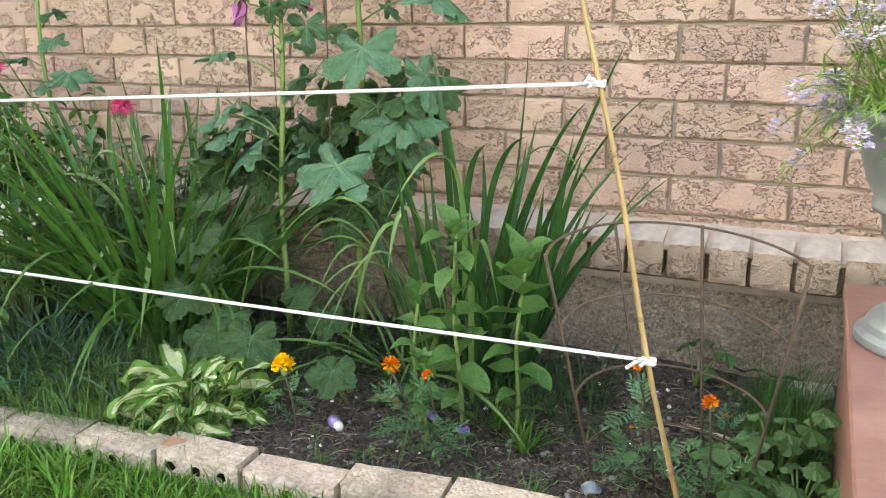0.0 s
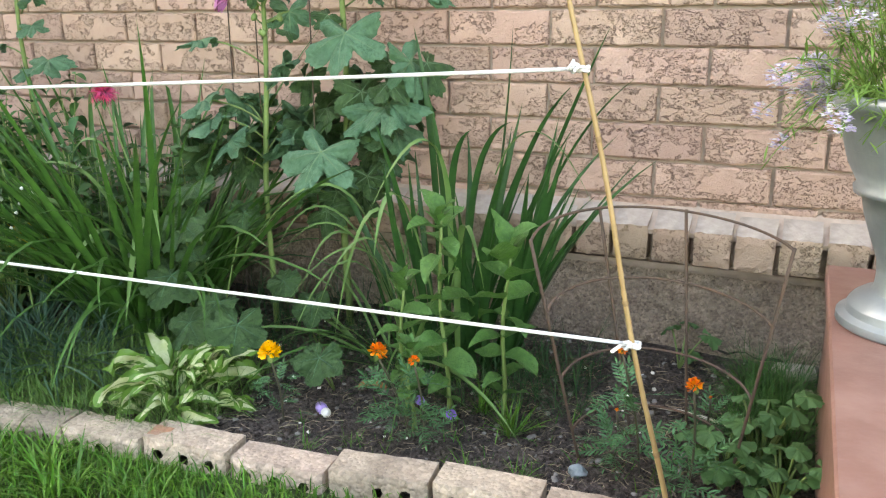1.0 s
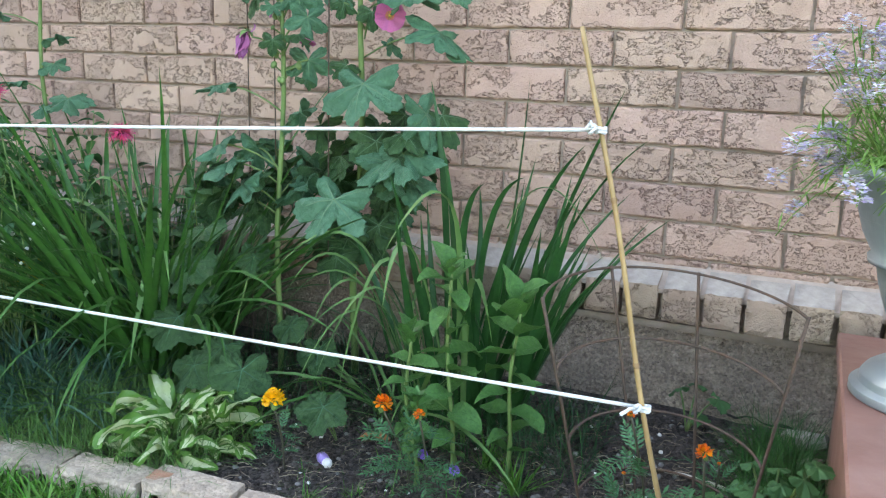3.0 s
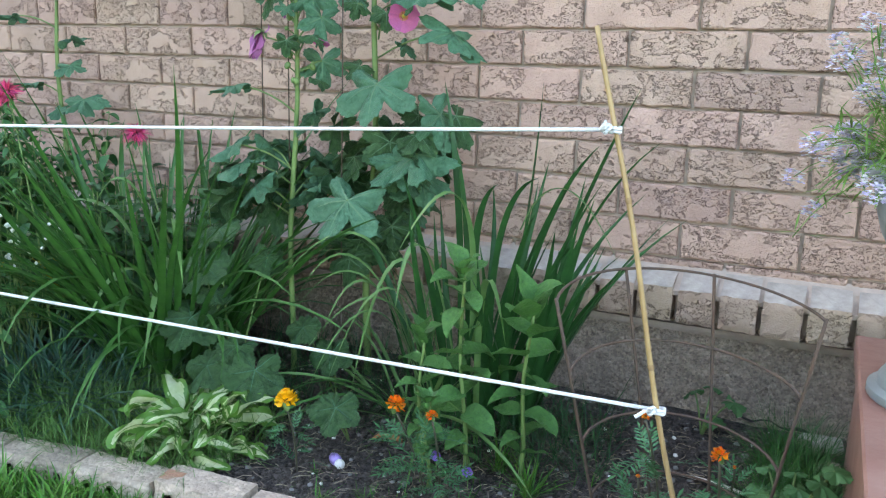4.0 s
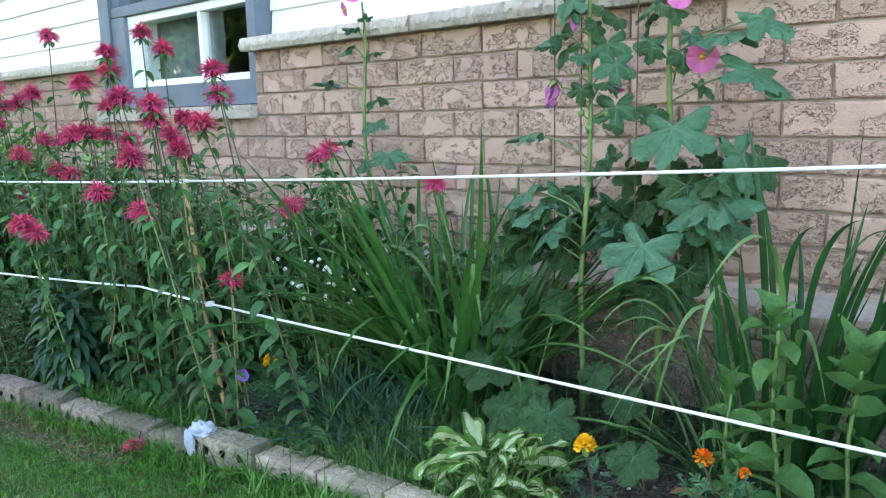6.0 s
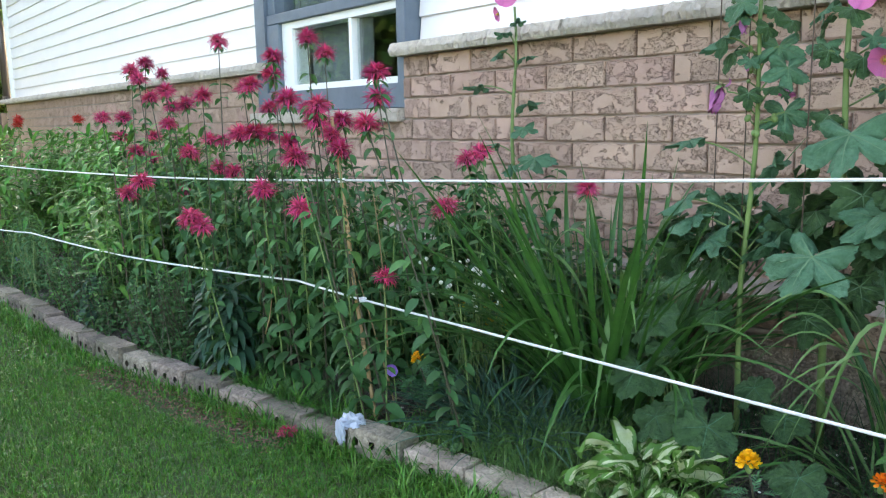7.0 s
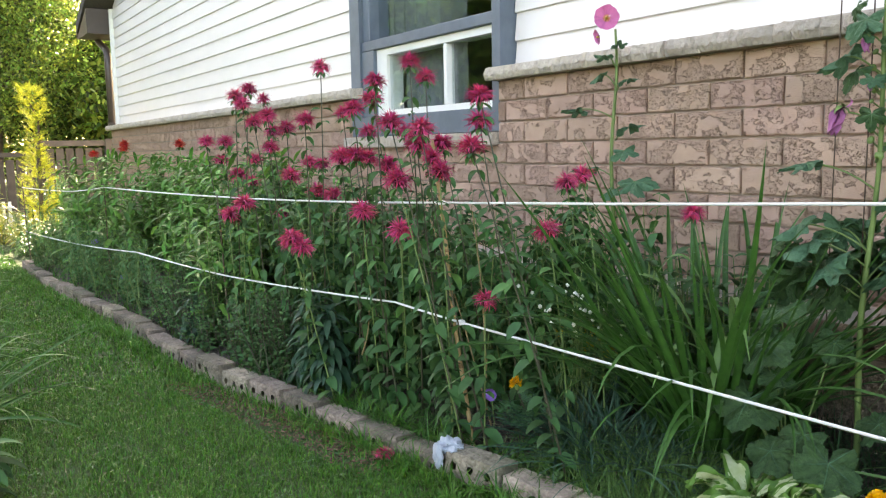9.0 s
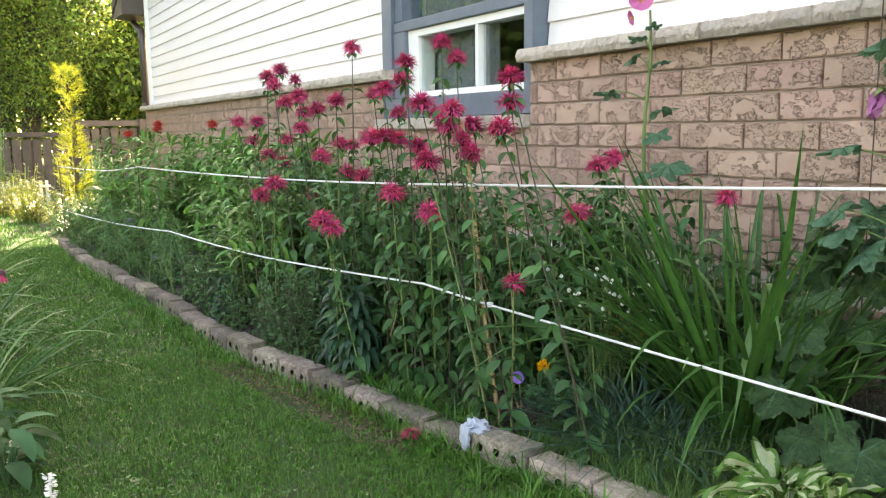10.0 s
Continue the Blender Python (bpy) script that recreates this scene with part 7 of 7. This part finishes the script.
# ---- lawn ----
def grass(name, label, n, x0, x1, y_lo, y_hi, h, w, material, seed, clumpy=0.0, by_edge=False):
    rs = np.random.RandomState(seed)
    x = rs.uniform(x0, x1, n)
    if by_edge:
        ey = np.interp(x, [p[0] for p in EDGE_PLAN][::-1], [p[1] for p in EDGE_PLAN][::-1])
        y = ey - 0.002 - rs.uniform(0, 1, n) ** 1.0 * (y_hi - y_lo)
    else:
        ey = np.interp(x, [p[0] for p in EDGE_PLAN][::-1], [p[1] for p in EDGE_PLAN][::-1])
        y = rs.uniform(y_lo, y_hi, n)
        keep = y < ey - 0.005
        x, y = x[keep], y[keep]
    n = len(x)
    keep = np.ones(n, bool)
    if clumpy:
        val = np.array([noise.noise(Vector((a * 3.2, b * 3.2, seed))) + 0.5 * noise.noise(Vector((a * 9, b * 9, seed))) for a, b in zip(x, y)])
        keep = val > rs.uniform(-1.2, clumpy, n)
        x, y = x[keep], y[keep]
        n = len(x)
    bare = (x > -2.3) & (x < -1.25) & (y > np.interp(x, [p[0] for p in EDGE_PLAN][::-1], [p[1] for p in EDGE_PLAN][::-1]) - 0.16) & (rs.uniform(0, 1, n) < 0.68)
    x, y = x[~bare], y[~bare]
    n = len(x)
    z = np.array([soil_z(a, b) for a, b in zip(x, y)]) - 0.004
    az, lean = rs.uniform(0, 2 * np.pi, n), rs.uniform(0.1, 1.0, n)
    hh = h * rs.uniform(0.4, 1.25, n)
    dx, dy = np.cos(az), np.sin(az)
    px, py = -dy * w / 2, dx * w / 2
    mx, mz = lean * hh * 0.35, hh * 0.6
    tx, tz = lean * hh * 0.95, hh * (1.0 - 0.35 * lean)
    V = np.stack([np.stack([x - px, y - py, z], 1), np.stack([x + px, y + py, z], 1),
                  np.stack([x + px * 0.8 + dx * mx, y + py * 0.8 + dy * mx, z + mz], 1), np.stack([x - px * 0.8 + dx * mx, y - py * 0.8 + dy * mx, z + mz], 1),
                  np.stack([x + dx * tx, y + dy * tx, z + tz], 1)], 1).reshape(-1, 3)
    b = np.arange(n)[:, None] * 5
    quads, tris = (b + [0, 1, 2, 3]).tolist(), (b + [3, 2, 4]).tolist()
    me = bpy.data.meshes.new(name)
    me.from_pydata(V.tolist(), [], quads + tris)
    me.materials.append(material)
    return tagged(new(name, me), label, "grass", kind="stuff")
grass("lawn_grass", "short shaded green lawn", 180000, -2.6, -0.1, -2.3, -0.9, 0.022, 0.0027, G_GRASS, 1, 0.42)
grass("lawn_grass", "short shaded green lawn further off", 90000, -7.2, -2.5, -2.4, -1.2, 0.026, 0.0046, G_GRASS, 2, 0.35)
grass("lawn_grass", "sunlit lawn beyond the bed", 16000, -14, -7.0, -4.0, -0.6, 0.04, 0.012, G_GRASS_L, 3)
grass("lawn_grass", "rough uncut grass against the edging", 7000, -0.75, 0.95, 0.0, 0.34, 0.05, 0.0034, G_GRASS_L, 4, 0.3, True)
grass("lawn_grass", "taller grass along the foot of the edging", 6000, -6.3, -1.0, 0.0, 0.09, 0.05, 0.004, G_GRASS, 5, 0.1, True)
grass("lawn_grass", "sunlit lawn open to the garden side", 24000, -9.0, 4.0, -6.5, -2.3, 0.045, 0.02, G_GRASS, 7)
grass("lawn_grass", "lawn around and behind the camera", 26000, -0.3, 0.93, -3.2, -1.1, 0.04, 0.006, G_GRASS, 6)
for i, (x, y, h, n) in enumerate(((-0.42, -1.0, 0.12, 50), (-0.33, -1.06, 0.13, 60), (-0.55, -1.02, 0.11, 50), (-0.16, -1.0, 0.09, 40), (0.02, -0.97, 0.08, 40), (-0.75, -1.06, 0.1, 50), (-0.9, -1.1, 0.08, 40), (-0.25, -0.99, 0.09, 40), (-0.48, -1.12, 0.12, 50), (-0.86, -0.99, 0.1, 16))):
    r = random.Random(700 + i); a = Acc(); g = [strip_geo(1, 0.045, 4, d, 0.3, "blade") for d in (0.5, 1.2)]
    for k in range(n):
        a.add(g[k % 2], (r.uniform(-0.03, 0.03), r.uniform(-0.03, 0.03), 0), r.uniform(0, 6.28), r.uniform(0.6, 1.45), 0, h * r.uniform(0.5, 1.1))
    e = thing("grass_tuft", (x, y, soil_z(x, y) - 0.004), "long bright green tuft of grass by the edging", "grass tuft", group="long grass tufts")
    a.part("tuft", e, G_GRASS_L)["kind"] = "stuff"
# weeds and grass that lean over the sunken bricks
a = Acc(); r = random.Random(89)
g = [strip_geo(1, 0.05, 4, d, 0.3, "blade") for d in (0.5, 1.2, 1.9)]
for i in range(2600):
    x = r.uniform(-1.75, -0.72) if i < 1300 else r.uniform(-6.2, -0.5)
    y = edge_y(x) + r.choice((r.uniform(-0.05, 0.0), r.uniform(0.07, 0.13)))
    a.add(g[i % 3], (x, y, soil_z(x, y) - 0.004), r.uniform(0, 6.28), r.uniform(0.5, 1.4), 0, r.uniform(0.03, 0.11))
tagged(a.part("edge_weeds", None, G_GRASS), "loose grass blades growing over the brick edging", "weeds", kind="stuff")
# broad-leaved lawn weeds
a = Acc(); r = random.Random(88)
for i in range(260):
    x, y = r.uniform(-4.5, -0.9), 0
    y = r.uniform(-2.15, edge_y(x) - 0.06)
    for k in range(5):
        a.add(tiny[k % 2], (x + r.uniform(-0.02, 0.02), y + r.uniform(-0.02, 0.02), -0.03), r.uniform(0, 6.28), r.uniform(0.0, 0.6), 0, r.uniform(0.009, 0.02))
tagged(a.part("lawn_weeds", None, G_STRAW), "small broad-leaved weeds in the lawn", "weeds", kind="stuff")

# ---- far end: golden cypress, sunlit plants, fence, trees ----
cyp = thing("golden_cypress", (-9.3, -0.99, -0.05), "narrow golden yellow cypress in sunlight", "cypress")
r = random.Random(33)
v, f = tube_mesh([(0, 0, -0.05), (0.02, 0.02, 0.6), (0.0, 0.05, 1.25), (0.05, -0.05, 1.5)], [0.03, 0.022, 0.012, 0.005], 6)
link_mesh("trunk", v, f, M_BARK, cyp)
a = Acc(); spray = pinnate_geo(1.0, 5, 0.32, 3)
for i in range(1200):
    t = r.random() ** 1.25
    z = 0.1 + 1.5 * t
    rad = 0.17 * (1 - t) ** 0.75 * (0.7 + 0.38 * math.sin(z * 14 + 2 * math.sin(z * 5))) + 0.025
    if 0.95 < z < 1.22:
        if r.random() < 0.65:
            continue
        rad *= 0.45
    elif z > 1.3:
        rad = 0.1
    az = r.uniform(0, 6.28)
    rr = rad * math.sqrt(r.uniform(0.2, 1))
    sx = 0.05 * (t > 0.8) * math.sin(t * 8) - (0.12 * (t - 0.85) * 6 if t > 0.85 else 0)
    a.add(spray, (rr * math.cos(az), rr * math.sin(az) + sx, z), az, r.uniform(0.2, 1.2), r.uniform(-1, 1), r.uniform(0.05, 0.1))
a.part("crown", cyp, G_GOLD)
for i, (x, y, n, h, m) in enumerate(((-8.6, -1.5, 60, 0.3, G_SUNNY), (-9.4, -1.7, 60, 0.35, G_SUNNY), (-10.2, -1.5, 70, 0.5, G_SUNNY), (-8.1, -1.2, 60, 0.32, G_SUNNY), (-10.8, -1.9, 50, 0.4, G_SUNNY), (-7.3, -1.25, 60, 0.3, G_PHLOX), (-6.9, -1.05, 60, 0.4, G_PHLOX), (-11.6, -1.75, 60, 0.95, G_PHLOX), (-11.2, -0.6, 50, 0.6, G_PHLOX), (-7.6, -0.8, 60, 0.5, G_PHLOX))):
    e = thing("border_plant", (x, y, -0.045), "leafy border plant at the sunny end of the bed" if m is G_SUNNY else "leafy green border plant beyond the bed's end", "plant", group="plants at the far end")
    r = random.Random(300 + i); a = Acc(); st = Acc()
    for k in range(n):
        p = Vector((r.uniform(-0.3, 0.3), r.uniform(-0.22, 0.22), h * r.uniform(0.3, 1.1)))
        st.tube([(p.x * 0.6, p.y * 0.6, 0), p], 0.004, 3)
        for w in range(7):
            t = r.uniform(0.25, 1)
            a.add(lance[w % 3], (p.x * (0.6 + 0.4 * t), p.y * (0.6 + 0.4 * t), p.z * t), r.uniform(0, 6.28), r.uniform(-0.3, 0.8), 0, r.uniform(0.07, 0.13))
    st.part("stem_growth", e, G_STEM)["kind"] = "stuff"
    a.part("foliage", e, m)["kind"] = "stuff"
picket = thing("picket_edging", (-10.6, -1.75, -0.05), "low white picket garden edging in the sun", "garden edging")
for i in range(9):
    part("picket", box_bm(-0.008, 0.008, i * 0.07, i * 0.07 + 0.035, 0, 0.32, 0.003), M_TRIM_W, picket)
for z in (0.08, 0.24):
    part("rail", box_bm(0.009, 0.022, -0.02, 0.62, z, z + 0.025), M_TRIM_W, picket)
fence = thing("wooden_fence", (-13.2, 0, 0), "weathered brown wooden board fence behind the garden", "fence")
for i in range(30):
    y = -3.2 + i * 0.14
    zt = 0.86 if y < -0.55 else 1.02
    part("board", box_bm(-0.01, 0.01, y, y + 0.115, -0.05, zt - 0.1, 0.003), M_FENCE, fence)
part("top_rail", box_bm(-0.02, 0.05, -3.2, -0.56, 0.8, 0.87, 0.004), M_FENCE, fence)
part("top_rail", box_bm(-0.02, 0.05, -0.5, 1.1, 0.95, 1.04, 0.004), M_FENCE, fence)
for y in (-3.2, -1.9, -0.55, 0.45):
    part("post", box_bm(0.012, 0.1, y, y + 0.09, -0.2, 1.06 if y > -1 else 0.9, 0.004), M_FENCE, fence)
bench = thing("bench", (-12.0, -1.75, -0.05), "weathered low wooden bench beyond the lawn", "bench")
part("seat", box_bm(-0.2, 0.2, -0.6, 0.45, 0.3, 0.36, 0.005), M_FENCE, bench)
for y in (-0.5, 0.35):
    part("leg", box_bm(-0.15, 0.15, y, y + 0.06, 0, 0.298), M_FENCE, bench)

def tree(at, height, crown_r, crown_z, n, seed, label, leaf=0.11):
    r = random.Random(seed)
    e = thing("tree", at, label, "tree", group="trees behind the garden")
    t = Acc()
    top = Vector((r.uniform(-0.3, 0.3), r.uniform(-0.3, 0.3), height * 0.85))
    t.tube(curve_pts((0, 0, -0.2), top, 0, (0.15, 0.1, 0), 8), [0.2 * (1 - 0.085 * k) for k in range(9)], 8)
    tips = []
    for i in range(16):
        z0 = height * r.uniform(0.2, 0.8)
        az = r.uniform(0, 6.28)
        L = crown_r * r.uniform(0.6, 1.05) * math.sin(math.pi * min(0.95, z0 / height + 0.15))
        tip = Vector((L * math.cos(az), L * math.sin(az), z0 + L * r.uniform(0.1, 0.5)))
        t.tube(curve_pts(top * (z0 / top.z), tip, 0, (0, 0, 0.15), 4), [0.07, 0.05, 0.035, 0.02, 0.01], 5)
        tips += [tip, tip * 0.75 + Vector((0, 0, z0 * 0.2)), tip * 0.5 + Vector((0, 0, z0 * 0.4))]
    t.part("trunk", e, M_BARK)
    clumps = [p + Vector((r.gauss(0, 0.5), r.gauss(0, 0.5), r.gauss(0, 0.5))) for p in tips for _ in range(3)]
    clumps += [Vector((r.gauss(0, crown_r * 0.45), r.gauss(0, crown_r * 0.45), r.uniform(crown_z, height))) for _ in range(60)]
    g = np.array([(0, 0, 0), (0.5, 0.32, 0.05), (1, 0, -0.1), (0.5, -0.32, 0.05)])
    rs = np.random.RandomState(seed)
    c = np.array([tuple(clumps[i]) for i in rs.randint(0, len(clumps), n)]) + rs.normal(0, 0.29, (n, 3))
    c[:, 2] = np.maximum(c[:, 2], crown_z - 0.4 + rs.uniform(0, 0.6, n))
    q1, q2, q3 = rs.uniform(0, 2 * np.pi, n), rs.uniform(-1.3, 1.0, n), rs.uniform(-1.2, 1.2, n)
    s = leaf * rs.uniform(0.6, 1.3, n)
    ax = np.stack([np.cos(q1) * np.cos(q2), np.sin(q1) * np.cos(q2), np.sin(q2)], 1)
    sd = np.stack([-np.sin(q1) * np.cos(q3), np.cos(q1) * np.cos(q3), np.sin(q3)], 1)
    V = np.stack([c, c + ax * s[:, None] * 0.5 + sd * s[:, None] * 0.34, c + ax * s[:, None], c + ax * s[:, None] * 0.5 - sd * s[:, None] * 0.34], 1).reshape(-1, 3)
    F = (np.arange(n)[:, None] * 4 + [0, 1, 2, 3]).tolist()
    link_mesh("crown", V.tolist(), F, G_TREE, e)
    return e
tree((-17.0, -2.6, -0.1), 9.0, 2.6, 0.9, 52000, 1, "broad leafy green tree behind the fence, backlit", 0.075)
tree((-18.5, -0.8, -0.1), 8.5, 1.9, 0.8, 56000, 2, "dense leafy tree with yellow-green sunlit leaves", 0.075)
tree((-19.5, 2.2, -0.1), 3.9, 2.0, 0.7, 18000, 3, "leafy tree partly hidden by the house", 0.17)
tree((-21.0, -1.0, -0.1), 10.0, 3.0, 0.3, 22000, 4, "tall leafy tree standing among the others", 0.13)
tree((-15.5, -6.0, -0.1), 4.6, 2.3, 0.6, 14000, 5, "leafy tree beside the garden", 0.14)

tree((-25.0, -0.3, -0.1), 9.0, 2.2, 0.1, 16000, 8, "dense leafy tree far behind the fence", 0.2)
# woods further back and the tall trees across the garden that the windows mirror
tree((-26.0, -3.5, -0.1), 10.0, 3.4, 0.2, 14000, 6, "dense leafy tree far behind the fence", 0.2)
tree((-27.0, 1.0, -0.1), 9.0, 2.8, 0.2, 14000, 7, "dense leafy tree far behind the fence", 0.2)
for i, (x, y, h) in enumerate(((-13.0, -7.6, 3.8), (-10.5, -10.5, 4.4), (-15.0, -11.0, 4.8), (-6.5, -13.0, 4.4))):
    tree((x, y, -0.1), h, 2.8, 0.6, 9000, 20 + i, "leafy garden tree across the lawn from the house", 0.4)

# ---- bricks of the house wall (pieces) ----
JOINT = 0.008
def worn_brick(seed):
    """A stretcher with an uneven, chipped outline."""
    rb_ = random.Random(seed)
    L, Hh, nl, nh = BL - JOINT, CH - JOINT + 0.001, 9, 3
    loop = [(-L / 2 + L * i / nl, -Hh / 2) for i in range(nl)] + [(L / 2, -Hh / 2 + Hh * i / nh) for i in range(nh)] + \
           [(L / 2 - L * i / nl, Hh / 2) for i in range(nl)] + [(-L / 2, Hh / 2 - Hh * i / nh) for i in range(nh)]
    bm = bmesh.new()
    rings = [[], [], []]
    for x_, z_ in loop:
        jx, jz = rb_.uniform(-0.0012, 0.0012), rb_.uniform(-0.0018, 0.0012)
        kx, kz = 1 - 0.0035 / (L / 2), 1 - rb_.uniform(0.0025, 0.0055) / (Hh / 2)
        rings[0].append(bm.verts.new((x_ * kx + jx, rb_.uniform(-0.001, 0.001), z_ * kz + jz)))
        rings[1].append(bm.verts.new((x_ + jx, 0.004, z_ + jz)))
        rings[2].append(bm.verts.new((x_, 0.05, z_)))
    m = len(loop)
    bm.faces.new(rings[0])
    for a_, b_ in ((0, 1), (1, 2)):
        for i in range(m):
            j = (i + 1) % m
            bm.faces.new((rings[a_][j], rings[a_][i], rings[b_][i], rings[b_][j]))
    return mesh_of(bm, "brick", M_BRICK)
worn = [worn_brick(q) for q in range(7)]
rnd = random.Random(5)
far_v, far_f = [], []
n_courses = 9
for c in range(n_courses):                      # counted down from the cap
    zc = Z_CAP - (c + 0.5) * CH
    off = 0.0 if c % 2 else -BL / 2 - 0.008     # joints of the odd and even courses
    def joint_x(k):
        """Where the k-th joint of this course stands; the odd courses were laid a little wider towards the deck."""
        return off + k * BL + (0.003 * (k + 3) if c % 2 and k > -3 else 0.0)
    k0, k1 = int((HOUSE_L - off) / BL) - 1, int((1.75 - off) / BL) + 1
    for k in range(k0, k1):
        xa, xb = joint_x(k), joint_x(k + 1)
        in_win = zc > SILL_Z
        spans = [(xa, xb)]
        if in_win:
            spans = []
            if xa < WIN_L:
                spans.append((xa, min(xb, WIN_L)))
            if xb > WIN_R:
                spans.append((max(xa, WIN_R), xb))
        for a, b in spans:
            a = max(a, HOUSE_L)
            if b - a < 0.04:
                continue
            w = b - a - JOINT
            y = rnd.uniform(-0.0018, 0.0018)
            jz, rz = rnd.uniform(-0.0012, 0.0012), rnd.uniform(-0.004, 0.004)
            if a > -6.6:
                s = w / (BL - JOINT)
                piece("brick", worn[rnd.randrange(7)], wall, ((a + b) / 2, y, zc + jz), (0, rz, 0), (s, 1, 1))
            else:
                i0 = len(far_v)
                for yy in (0.0, 0.05):
                    far_v += [(a + JOINT / 2, yy, zc - 0.039), (b - JOINT / 2, yy, zc - 0.039), (b - JOINT / 2, yy, zc + 0.039), (a + JOINT / 2, yy, zc + 0.039)]
                far_f += [tuple(i0 + q for q in f) for f in ((0, 1, 2, 3), (0, 4, 5, 1), (1, 5, 6, 2), (2, 6, 7, 3), (3, 7, 4, 0))]
far = link_mesh("far_bricks", far_v, far_f, M_BRICK, wall)
far["kind"] = "stuff"
